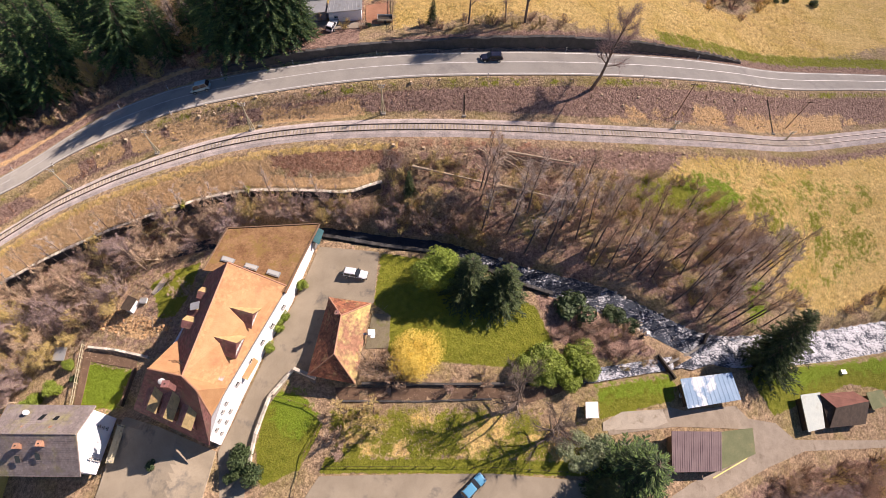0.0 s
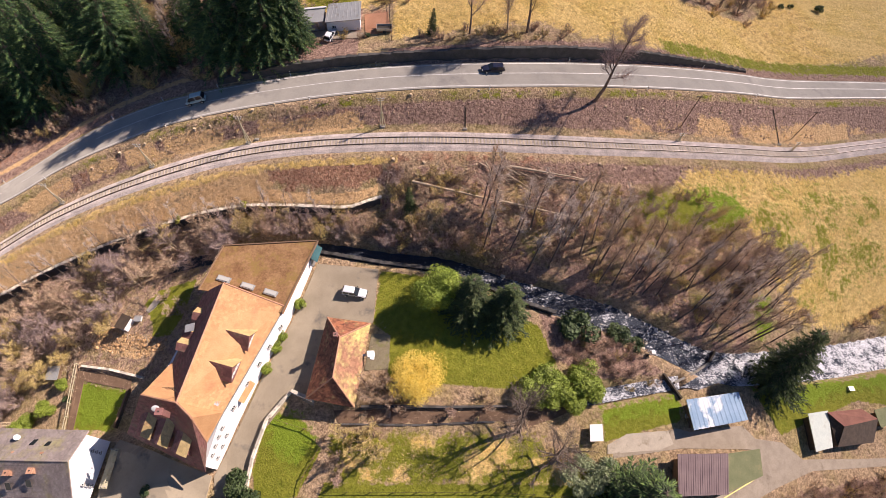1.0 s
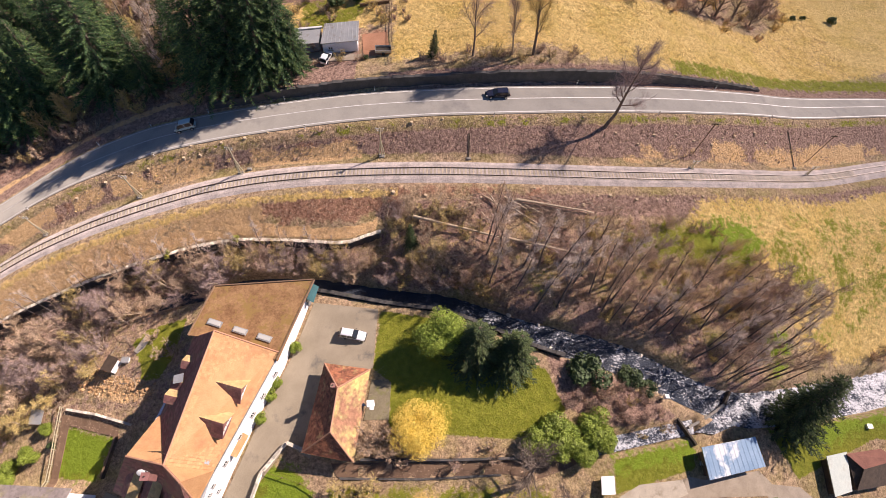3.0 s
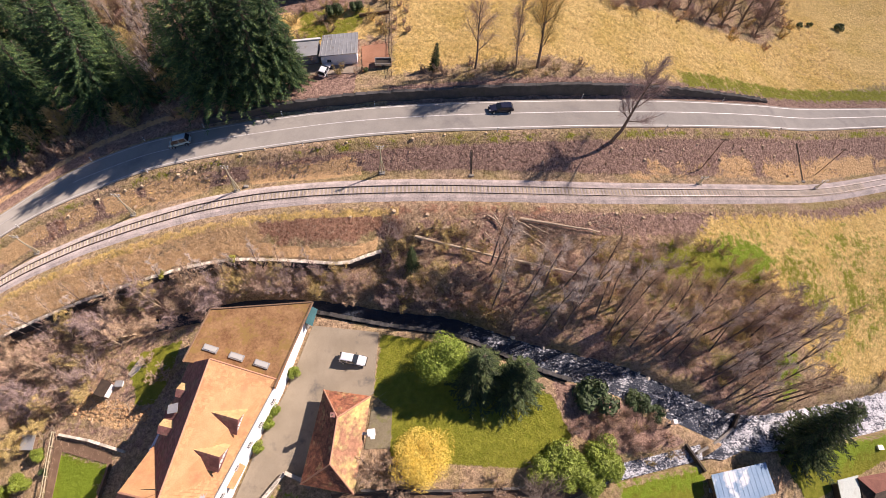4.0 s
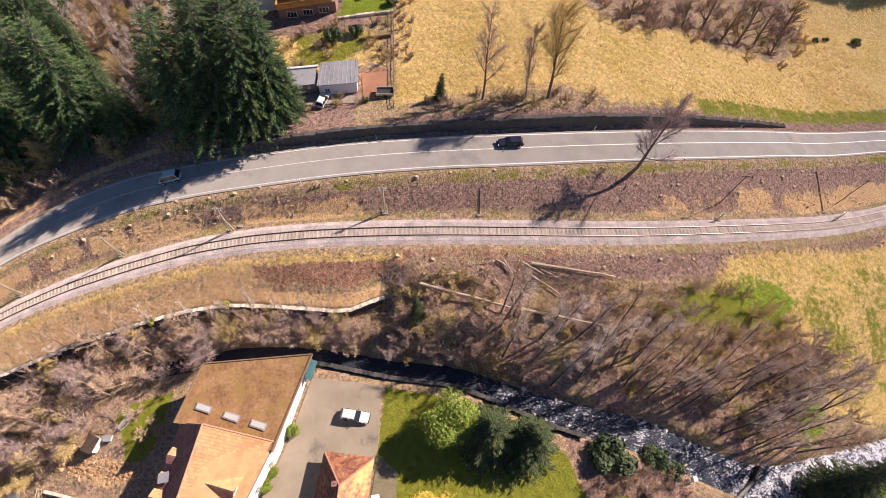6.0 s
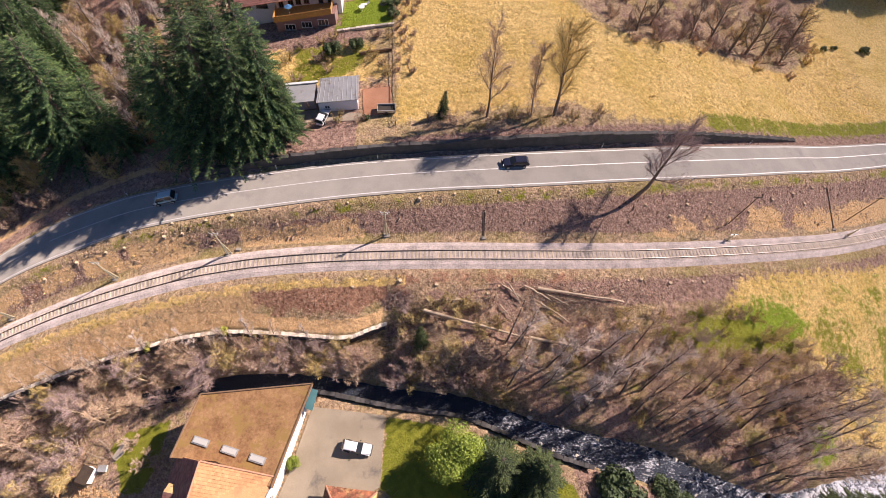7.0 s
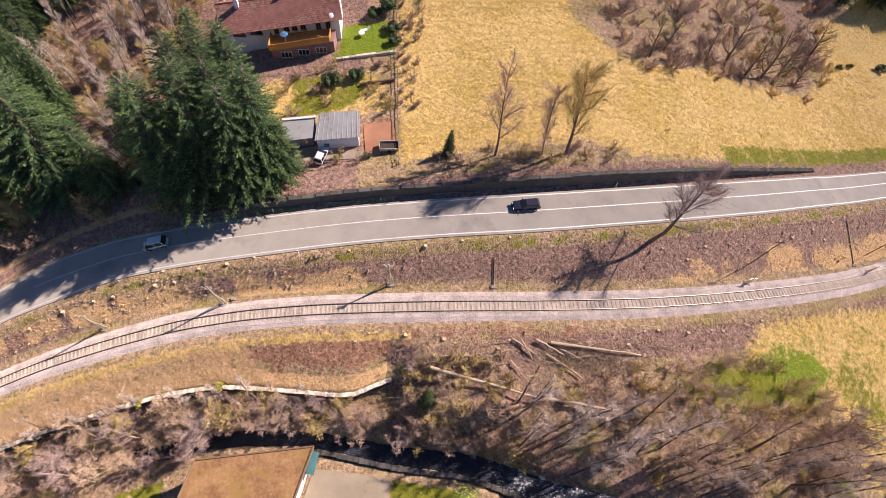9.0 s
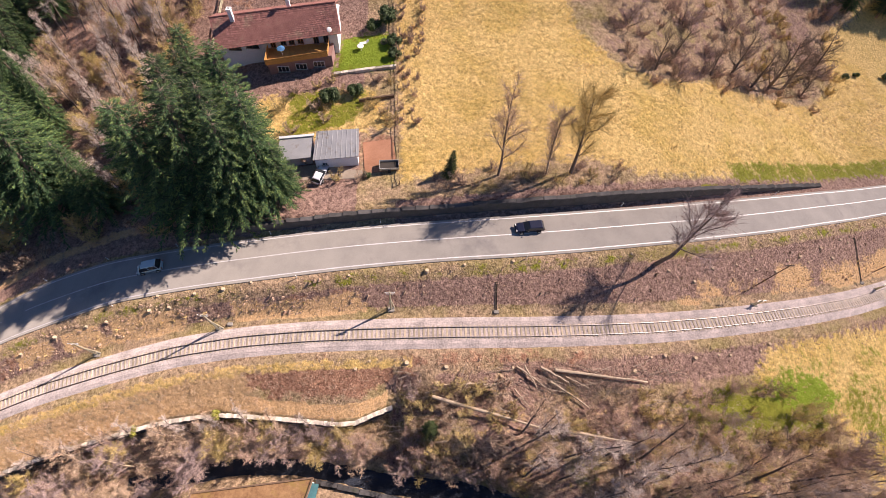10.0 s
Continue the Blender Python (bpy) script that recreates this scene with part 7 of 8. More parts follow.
def tufts():
    """Dry grass tufts on the meadows and stones and clods on the banks: too many to count."""
    rng = random.Random(41)

    def sow(name, polys, n, mat, size, label, avoid=()):
        verts, faces = [], []
        for poly in polys:
            xs, ys = [p[0] for p in poly], [p[1] for p in poly]
            x0, x1, y0, y1 = max(min(xs), -95), min(max(xs), 112), max(min(ys), 0), min(max(ys), 150)
            pts = np.array([(rng.uniform(x0, x1), rng.uniform(y0, y1)) for _ in range(int(n * (x1 - x0) * (y1 - y0)))])
            ok = signed(pts[:, 0], pts[:, 1], poly) > 0.3
            pts = pts[ok]
            zs = ground_z(pts[:, 0], pts[:, 1])
            for (x, y), z in zip(pts, zs):
                b = Vector((x, y, z - 0.05))
                for _ in range(3):
                    a = b + Vector((rng.gauss(0, 0.12), rng.gauss(0, 0.12), 0))
                    twig(verts, faces, a, a + Vector((rng.gauss(0, 0.5), rng.gauss(0, 0.5), rng.uniform(0.35, 1))) * size * rng.uniform(0.5, 1.2), size * 0.16)
        tagged(new(name, mesh_of(name, verts, faces, [mat])), label, "grass", kind="stuff")

    sow("dry_grass", DRY, 1.6, STRAW, 0.34, "tussocks of dry golden grass on the meadows")
    strip = lambda x0, x1, lo, hi: [(x, float(lo(x))) for x in range(x0, x1, 4)] + [(x, float(hi(x))) for x in range(x1, x0, -4)]
    sow("bank_straw", [strip(-72, -12, lambda x: rail_y(x) + 4, lambda x: rail_y(x) * 0.35 + road_s(x) * 0.65), strip(44, 92, lambda x: rail_y(x) + 4, lambda x: rail_y(x) * 0.5 + road_s(x) * 0.5)], 0.35, STRAW, 0.6, "pale straw tussocks on the railway bank")
    sow("lawn_grass", LAWNS[:1] + LAWNS[1:2], 2.0, LAWN_BLADE, 0.2, "uneven green blades on the lawns")
    # clods and stones on the cut banks
    verts, faces = [], []
    for _ in range(3600):
        x = rng.uniform(-75, 95)
        y = float(rail_y(x)) + 3.6 + rng.random() * (float(road_s(x)) - float(rail_y(x)) - 5)
        if rng.random() < 0.3 and x > -8:
            y = float(rail_y(x)) - rng.uniform(3.6, 7.5)
        s = rng.uniform(0.06, 0.2) * (2.2 if rng.random() < 0.08 else 1)
        c = Vector((x, y, gz(x, y)))
        i = len(verts)
        for d in ((1, 0, 0), (-0.5, 0.87, 0), (-0.5, -0.87, 0), (0.1, 0, 0.9)):
            verts.append(c + Vector((d[0] * s * rng.uniform(0.7, 1.3), d[1] * s * rng.uniform(0.7, 1.3), d[2] * s)))
        faces.extend(((i, i + 1, i + 3), (i + 1, i + 2, i + 3), (i + 2, i, i + 3)))
    tagged(new("bank_stones", mesh_of("bank_stones", verts, faces, [CLOD])), "small stones and clods on the railway banks", "stones", kind="stuff")


tufts()

# ---- vehicles ----
def car(name, x, y, turn, paint, label, length=4.4, width=1.8, height=1.45, van=False, z=None):
    c = thing(name, (x, y, (gz(x, y) if z is None else z)), label, "car", turn=turn)
    L, W, H = length / 2, width / 2, height
    slope = (gz(x + 0.5 * math.cos(radians(turn)), y + 0.5 * math.sin(radians(turn))) - gz(x - 0.5 * math.cos(radians(turn)), y - 0.5 * math.sin(radians(turn))))
    c.matrix_basis = c.matrix_basis @ pose(0, 0, 0, 0, -math.degrees(math.atan(slope)), 0)
    belt = 0.92 if not van else 1.05
    prof = [(-L, 0.35), (-L, 0.75), (-L + 0.1, belt), (L - 1.25 if not van else L - 0.9, belt), (L - 0.15, 0.72), (L, 0.6), (L, 0.35)]
    bm = bmesh.new()
    rings = []
    for s, k in ((-1, 1.0), (1, 1.0)):
        rings.append([bm.verts.new((px, s * W, pz)) for px, pz in prof])
    n = len(prof)
    for i in range(n):
        j = (i + 1) % n
        bm.faces.new((rings[0][i], rings[0][j], rings[1][j], rings[1][i]))
    bm.faces.new(rings[0][::-1]), bm.faces.new(rings[1])
    for v in bm.verts:                            # plan tapers to both ends
        if abs(v.co.x) > L - 0.2:
            v.co.y *= 0.84
    bmesh.ops.recalc_face_normals(bm, faces=list(bm.faces))
    bmesh.ops.bevel(bm, geom=list(bm.edges), offset=0.13, segments=3, affect="EDGES")
    part("body", bm, paint, c)

    def frustum(x0, x1, z0, x2, x3, z1, w0, w1):
        b = bmesh.new()
        lo = [b.verts.new(p) for p in ((x0, -w0, z0), (x1, -w0, z0), (x1, w0, z0), (x0, w0, z0))]
        hi = [b.verts.new(p) for p in ((x2, -w1, z1), (x3, -w1, z1), (x3, w1, z1), (x2, w1, z1))]
        b.faces.new(hi), b.faces.new(lo[::-1])
        for i in range(4):
            b.faces.new((lo[i], lo[(i + 1) % 4], hi[(i + 1) % 4], hi[i]))
        return b

    back, front = (-L + 0.12, L - 1.3) if not van else (-L + 0.06, L - 0.75)
    part("glasshouse", frustum(back, front, belt - 0.02, back + 0.35, front - 0.7, H - 0.07, W - 0.1, W - 0.26), GLASS, c, "dark window glass")
    roof = frustum(back + 0.3, front - 0.66, H - 0.1, back + 0.42, front - 0.8, H, W - 0.22, W - 0.32)
    bmesh.ops.bevel(roof, geom=list(roof.edges), offset=0.03, segments=1, affect="EDGES")
    part("roof", roof, paint, c)
    for s in (-1, 1):
        for px in (back + 0.25, (back + front) / 2 - 0.1):
            part("pillar", cylinder(bmesh.new(), (px, s * (W - 0.08), belt), (px + 0.12, s * (W - 0.25), H - 0.06), 0.05, 5), paint, c)
        for px in (-L + 0.85, L - 0.85):
            w = part("wheel", cylinder(bmesh.new(), (px, s * (W - 0.2), 0.32), (px, s * (W + 0.01), 0.32), 0.32, 16), RUBBER, c)
            part("rim", cylinder(bmesh.new(), (px, s * (W + 0.0), 0.32), (px, s * (W + 0.025), 0.32), 0.2, 12), METAL_PALE, w)
        part("headlight", boxed(L - 0.14, L - 0.02, s * (W - 0.38) - 0.15, s * (W - 0.38) + 0.15, 0.6, 0.72, 0.02), PLASTIC_WHITE, c)
        part("tail_light", boxed(-L - 0.02, -L + 0.06, s * (W - 0.25) - 0.12, s * (W - 0.25) + 0.12, 0.65, 0.85, 0.02), RED_FELT, c)
        part("mirror", boxed(front - 0.55, front - 0.4, s * (W + 0.08) - 0.09, s * (W + 0.08) + 0.09, belt - 0.02, belt + 0.13, 0.02), PLASTIC_BLACK, c)
    part("bumper", boxed(L - 0.08, L + 0.05, -W + 0.12, W - 0.12, 0.3, 0.5, 0.03), PLASTIC_BLACK, c)
    part("windscreen", slab(bmesh.new(), [(front - 0.03, -W + 0.2, belt + 0.03), (front - 0.03, W - 0.2, belt + 0.03), (front - 0.62, W - 0.32, H - 0.08), (front - 0.62, -W + 0.32, H - 0.08)], 0.02), GLASS, c)
    return c


car("parked_estate_car", -11.4, 38.4, -11, CAR_WHITE, "white estate car parked in the yard", 4.4, 1.75, 1.5, z=gz(-11.5, 38.3) + 0.09)
car("parked_blue_car", 8.9, 5.6, 43, CAR_BLUE, "light blue car parked on the car park", 4.3, 1.8, 1.5, z=gz(8.9, 5.6) + 0.09)
road_top = lambda x, y: ROAD_Z + 0.05 + float(base_fall(x, y))
car("dark_car", 12.9, 80.9, 186, CAR_DARK, "dark blue car driving on the road", 4.5, 1.85, 1.45, z=road_top(12.9, 80.9))
car("pale_van", -45.4, 76.9, 187, CAR_TEAL, "pale teal van driving on the road in shade", 4.3, 1.8, 1.8, True, z=road_top(-45.4, 76.9))
car("hut_car", -19.9, 91.2, 70, CAR_WHITE, "white car half hidden beside the cabin", 3.8, 1.7, 1.45)


# ---- along the road and the railway ----
def mast(x, y, height, side, label):
    """A pale lattice-footed mast with cross arms and insulators."""
    m = thing("line_mast", (x, y, gz(x, y)), label, "mast", "masts beside the railway")
    part("pole", cylinder(bmesh.new(), (0, 0, -0.5), (0, 0, height), 0.15, 8, 0.1), POST_PALE, m)
    for s in (-0.55, 0.55):
        part("strut", cylinder(bmesh.new(), (s, 0.25, -0.4), (0, 0, height * 0.62), 0.085, 6), POST_PALE, m)
    for z, w in ((height - 0.25, 0.7), (height - 0.75, 0.5)):
        arm = part("arm", boxed(-w, w, -0.04, 0.04, z - 0.05, z + 0.05), METAL_PALE, m)
        for px in (-w + 0.08, w - 0.08):
            part("insulator", cylinder(bmesh.new(), (px, 0, z + 0.05), (px, 0, z + 0.25), 0.05, 8), PLASTIC_WHITE, arm)
    part("footing", boxed(-0.5, 0.5, -0.4, 0.4, -0.5, 0.18, 0.04), CONCRETE, m)
    return m


for x, y, h in ((-8.1, 69.3, 7.0), (-33.8, 67.4, 7.1), (-53.4, 65.0, 6.4), (-72.6, 60.2, 6.4), (51.3, 71.2, 2.4), (83.2, 77.3, 3.0)):
    mast(x, y, h, 1, "pale steel line mast with braced foot beside the railway")


# Unseen poles, added to cast the dark shadow lines across the track.
def shadow_pole(x, y, height):
    m = thing("shadow_pole", (x, y, gz(x, y)), "slim pole added on the bank for its shadow across the railway", "pole", "timber poles on the bank")
    part("pole", cylinder(bmesh.new(), (0, 0, -0.6), (0, 0, height), 0.08, 8, 0.06), WOOD_BROWN, m)
    part("cross_arm", boxed(-0.7, 0.7, -0.06, 0.06, height - 0.4, height - 0.25), WOOD_DARK, m)


shadow_pole(52.2, 74.4, 8.5), shadow_pole(84.7, 81.1, 8.5)


def bank_drain(x, y0, y1):
    """A dark drain channel up the bank, with a pale concrete foot."""
    d = thing("bank_drain", (x, y0, gz(x, y0)), "dark drain channel running up the bank from a concrete foot", "drain", "drains up the bank")
    n = 8
    bm = bmesh.new()
    rows = []
    for i in range(n + 1):
        y = y0 + (y1 - y0) * i / n
        z = gz(x, y) - gz(x, y0)
        rows.append([bm.verts.new((px, y - y0, z + pz)) for px, pz in ((-0.15, -0.2), (-0.15, 0.1), (-0.1, 0.1), (-0.08, 0.04), (0.08, 0.04), (0.1, 0.1), (0.15, 0.1), (0.15, -0.2))])
    for a, b in zip(rows, rows[1:]):
        for k in range(7):
            bm.faces.new((a[k], a[k + 1], b[k + 1], b[k]))
    bm.faces.new(rows[0][::-1]), bm.faces.new(rows[-1])
    bmesh.ops.recalc_face_normals(bm, faces=list(bm.faces))
    part("channel", bm, WOOD_DARK, d)
    part("foot", boxed(-0.4, 0.4, -0.4, 0.1, -0.3, 0.25, 0.05), CONCRETE, d)


for x in (7.5, -32.3, 80.1):
    bank_drain(x, float(rail_y(x)) + 3.2, float(road_s(x)) - 3.6 - (1.5 if x < 0 else 0))


def delineator(x, y):
    d = thing("road_post", (x, y, gz(x, y)), "white road marker post with black band beside the road", "marker post", "marker posts along the road")
    part("post", boxed(-0.07, 0.07, -0.06, 0.06, -0.2, 1.0, 0.015), PLASTIC_WHITE, d)
    part("band", boxed(-0.075, 0.075, -0.065, 0.065, 0.7, 0.88), PLASTIC_BLACK, d)


for x in (-88, -65, -54, -42, -27, -10, 29, 62):
    delineator(x, float(road_n(x)) + 0.75)
for x in (-76, -50.6, -22, 12, 45, 75):
    delineator(x, float(road_s(x)) - 0.75)


def chunk_mesh(seed, name, mat):
    rng = random.Random(seed)
    bm = bmesh.new()
    bmesh.ops.create_icosphere(bm, subdivisions=1, radius=0.5)
    for v in bm.verts:
        v.co *= rng.uniform(0.75, 1.15)
        v.co.z *= 0.7
    me = bpy.data.meshes.new(name)
    bm.to_mesh(me), bm.free()
    me.materials.append(mat)
    return me


BOULDERS = [chunk_mesh(k, "boulder", STONE) for k in range(4)]


def stump_meshes(seed):
    rng = random.Random(seed)
    tv, tf = [], []
    tube(tv, tf, [Vector((0, 0, -0.2)), Vector((0, 0, 0.1)), Vector((0, 0, 0.35))], [0.42, 0.32, 0.3], 9)
    bm = bmesh.new()
    cylinder(bm, (0, 0, 0.35), (0, 0, 0.37), 0.28, 9)
    me = bpy.data.meshes.new("cut_face")
    bm.to_mesh(me), bm.free()
    me.materials.append(CUT_WOOD)
    return mesh_of("bark", tv, tf, [LOG]), me


STUMP = [stump_meshes(k) for k in range(2)]


def stump(x, y, s):
    t = new("tree_stump")
    t.matrix_basis = pose(x, y, gz(x, y), random.uniform(-6, 6), random.uniform(-6, 6), random.uniform(0, 360)) @ Matrix.Diagonal((s, s, s, 1))
    tagged(t, "freshly cut tree stump with pale top on bare ground", "stump", "stumps of felled trees")
    for n, me in zip(("bark", "cut_face"), STUMP[int(abs(x)) % 2]):
        piece(n, me, t)


rng_s = random.Random(31)
for x, y in ((22.1, 76.4), (29, 77.3), (35.4, 75.3), (43.6, 76.3), (48.5, 77.3), (51.9, 79), (52.7, 77), (63.2, 80.4), (65.3, 79.8), (69.1, 82.8), (75.1, 85.4), (77.7, 85.4), (85.4, 90.4), (10, 75.4), (2.7, 74.8), (-2.9, 74),
             (-14.3, 73.6), (-28.8, 73.2), (-33, 72.5), (-37.4, 72.1), (-43.3, 72.2), (-54.8, 68.7), (-51.6, 69.2), (-44.6, 70.3), (-41.5, 70.6), (60, 79.3), (57, 77.2), (40, 74), (72, 81.5), (-60, 67.5), (-66, 65.5)):
    stump(x, y, rng_s.uniform(0.55, 0.95))
for x, y in ((-5, 60.8), (1, 60.3), (-1.7, 59.1), (7.2, 59.9), (10.1, 61.3), (14.5, 60.2), (26.8, 59.2), (29.3, 61.5), (44.9, 62.5), (49.6, 64.4), (51, 64.6), (38.8, 62.3), (41.7, 61.8), (-12.9, 60.3), (-11.7, 61.7), (20, 61.8), (33.5, 62.6)):
    stump(x + rng_s.uniform(-1.2, 1.2), y + rng_s.uniform(-0.9, 0.9), rng_s.uniform(0.5, 1.0))


def felled_log(x0, y0, x1, y1, r, lift=0.2):
    cx, cy = (x0 + x1) / 2, (y0 + y1) / 2
    t = thing("felled_log", (cx, cy, gz(cx, cy)), "long felled pale trunk lying on the brushy slope", "log", "felled logs")
    a, b = Vector((x0 - cx, y0 - cy, gz(x0, y0) - gz(cx, cy) + lift)), Vector((x1 - cx, y1 - cy, gz(x1, y1) - gz(cx, cy) + lift))
    tv, tf = [], []
    tube(tv, tf, [a.lerp(b, k / 6) + Vector((random.uniform(-0.08, 0.08), random.uniform(-0.08, 0.08), 0.12 if 0 < k < 6 else 0)) for k in range(7)], [r * (1 - 0.09 * k) for k in range(7)], 8)
    piece("trunk", mesh_of("trunk", tv, tf, [LOG], True), t)
    part("cut_face", cylinder(bmesh.new(), a, a - (b - a).normalized() * 0.02, r * 0.96, 8), CUT_WOOD, t)


for args in ((15.4, 60.1, 29.2, 58.5, 0.26, 0.5), (14.6, 58.5, 19.8, 55.1, 0.2, 0.4), (9.9, 60.6, 15.1, 56.9, 0.15, 0.4), (-0.4, 58.4, 6.8, 58.2, 0.1, 0.3), (-2.1, 56.8, 13.7, 52.0, 0.28, 1.3), (13.4, 52.3, 27.0, 50.2, 0.24, 1.3),
             (11.0, 60.6, 12.6, 57.6, 0.15, 0.5), (13.4, 60.4, 17.2, 58.4, 0.2, 0.5), (17.0, 59.2, 20.2, 57.6, 0.16, 0.3), (3.1, 57.2, 9.4, 59.1, 0.12, 0.4), (9.4, 57.6, 11.4, 55.0, 0.12, 0.3), (-3, 57.4, 3.5, 58.6, 0.1, 0.3)):
    felled_log(*args)


def brush_pile():
    rng = random.Random(9)
    verts, faces = [], []
    for _ in range(1500):
        k = rng.random()
        x, y = 14 + 12 * k + rng.gauss(0, 1.2), 58.6 - 1.6 * k + rng.gauss(0, 1.0)
        b = Vector((x, y, gz(x, y) + rng.uniform(0, 0.6)))
        twig(verts, faces, b, b + Vector((rng.gauss(0, 1), rng.gauss(0, 0.7), rng.uniform(-0.1, 0.5))) * rng.uniform(0.5, 1.4), 0.02)
    tagged(new("brush_pile", mesh_of("brush_pile", verts, faces, [BARK])), "heap of dark cut branches beside the felled logs", "brush", kind="stuff")


brush_pile()


def fallen_branches():
    """Pale and dark branches lying criss-cross in the scrub: too many to count."""
    rng = random.Random(19)
    verts, faces = [], []
    for x0, x1, y0, y1, n in ((-8, 34, 47, 61, 260), (-64, -12, 46, 54, 230), (-95, -60, 26, 46, 120), (34, 64, 38, 52, 120), (-64, -46, 30, 46, 60)):
        for _ in range(n):
            x, y, w, l = rng.uniform(x0, x1), rng.uniform(y0, y1), rng.uniform(0, 6.28), rng.uniform(1.2, 4.5)
            dx, dy = math.cos(w) * l, math.sin(w) * l * 0.6
            if any(abs(v - float(river_y(u))) < float(river_w(u)) + 0.6 or abs(v - float(wall_y(u))) < 0.6 and u < -7 or float(wall_y(u)) < v and u < -8 or v > float(rail_y(u)) - 4 or v < 48.5 and -46 < u < -16 for u, v in ((x, y), (x + dx, y + dy))):
                continue
            r = rng.uniform(0.03, 0.075)
            a, b = Vector((x, y, gz(x, y) + rng.uniform(0.2, 1.2))), Vector((x + dx, y + dy, gz(x + dx, y + dy) + rng.uniform(0.2, 1.2)))
            mid = a.lerp(b, 0.5) + Vector((rng.gauss(0, 0.15), rng.gauss(0, 0.15), rng.gauss(0, 0.1)))
            tube(verts, faces, [a, mid, b], [r, r * 0.8, r * 0.3], 4)
    tagged(new("fallen_branches", mesh_of("fallen_branches", verts, faces, [LOG_TONES])), "pale and dark fallen branches lying criss-cross in the scrub", "branches", kind="stuff")


fallen_branches()
for i, (x, y) in enumerate([(random.uniform(14, 60), 0) for _ in range(46)]):
    y = float(river_y(x)) + random.choice((-1, 1)) * float(river_w(x)) * random.uniform(0.55, 1.15)
    s = random.uniform(0.4, 1.1)
    b = new("boulder", BOULDERS[i % 4])
    b.matrix_basis = pose(x, y, gz(x, y) + 0.15 * s, random.uniform(0, 360), 0, random.uniform(0, 360)) @ Matrix.Diagonal((s, s, s, 1))
    tagged(b, "grey water-worn boulder in the stream bed", "boulder", "boulders in the stream")


# ---- fences and garden walls ----
def board_fence(name, pts, height, gap, label, mat, rails=2, thick=0.05, slat=0.0):
    cx, cy = pts[0]
    f = thing(name, (cx, cy, gz(cx, cy)), label, "fence")
    post = boxed(-0.06, 0.06, -0.06, 0.06, -0.3, height)
    me = bpy.data.meshes.new("post")
    post.to_mesh(me), post.free()
    me.materials.append(mat)
    inv = f.matrix_basis.inverted()
    for (ax, ay), (bx, by) in zip(pts, pts[1:]):
        n = max(1, int(math.hypot(bx - ax, by - ay) / gap))
        for i in range(n + 1):
            x, y = ax + (bx - ax) * i / n, ay + (by - ay) * i / n
            piece("post", me, f, inv @ pose(x, y, gz(x, y), 0, 0, math.degrees(math.atan2(by - ay, bx - ax))))
            if i < n:
                x2, y2 = ax + (bx - ax) * (i + 1) / n, ay + (by - ay) * (i + 1) / n
                for k in range(rails):
                    z = height * (k + 1) / rails - 0.08
                    bm = bmesh.new()
                    d = Vector((x2 - x, y2 - y, 0)).normalized()
                    s = Vector((-d.y, d.x, 0)) * thick / 2
                    q = [Vector((x, y, 0)) - s, Vector((x2, y2, 0)) - s, Vector((x2, y2, 0)) + s, Vector((x, y, 0)) + s]
                    za, zb = gz(x, y), gz(x2, y2)
                    solid(bm, [(p.x, p.y) for p in q], [za + z - 0.06 - slat, zb + z - 0.06 - slat, zb + z - 0.06 - slat, za + z - 0.06 - slat], [za + z + 0.06, zb + z + 0.06, zb + z + 0.06, za + z + 0.06])
                    bm.transform(inv)
                    part("rail", bm, mat, f)


board_fence("garden_fence", [(-62.6, 29.6), (-61.9, 20.6), (-61.8, 15.5)], 1.2, 2.2, "weathered timber fence beside the fenced garden", POST_PALE, 2, 0.05, 0.04)
board_fence("yard_fence", [(-23.4, 18.6), (-17.8, 17.0), (-14.6, 15.3), (-17.4, 10.4), (-18.5, 4.2)], 0.7, 2.2, "thin brown timber fence round the small green plot", WOOD_BROWN, 1, 0.03, 0.0)
board_fence("car_park_fence", [(-14.0, 8.3), (0, 8.2), (12, 8.2), (27, 7.6)], 0.7, 3.0, "low dark rail fence along the car park", WOOD_DARK, 1, 0.03)
board_fence("meadow_fence", [(-7.2, 88.4), (-7.6, 98), (-7.9, 108), (-8.4, 122), (-9.4, 140)], 1.1, 3.0, "thin post fence between the garden and dry meadow", WOOD_BROWN, 2, 0.04)


def low_wall(name, pts, height, thick, mat, label):
    cx, cy = pts[0]
    w = thing(name, (cx, cy, gz(cx, cy)), label, "wall", kind="structure")
    for (ax, ay), (bx, by) in zip(pts, pts[1:]):
        n = max(1, int(math.hypot(bx - ax, by - ay) / 1.2))
        d = Vector((bx - ax, by - ay, 0)).normalized()
        s = Vector((-d.y, d.x, 0)) * thick / 2
        for i in range(n):
            A, B = Vector((ax, ay, 0)).lerp(Vector((bx, by, 0)), i / n), Vector((ax, ay, 0)).lerp(Vector((bx, by, 0)), (i + 0.985) / n)
            q = [A - s, B - s, B + s, A + s]
            za, zb = gz(A.x, A.y), gz(B.x, B.y)
            k = random.uniform(-0.04, 0.04)
            under(part("block", solid(bmesh.new(), [(p.x, p.y) for p in q], [za - 0.5, zb - 0.5, zb - 0.5, za - 0.5], [za + height + k, zb + height + k, zb + height + k, za + height + k]), mat), w)


low_wall("yard_wall", [(-20.4, 22.4), (-23.9, 18.4), (-25.6, 13.0), (-26.2, 8.0)], 0.8, 0.4, STONE, "old pale stone wall beside the drive")
low_wall("gate_pier_wall", [(-16.6, 21.0), (-20.2, 22.4)], 1.2, 0.5, STONE, "short stone wall with gate piers at the yard")
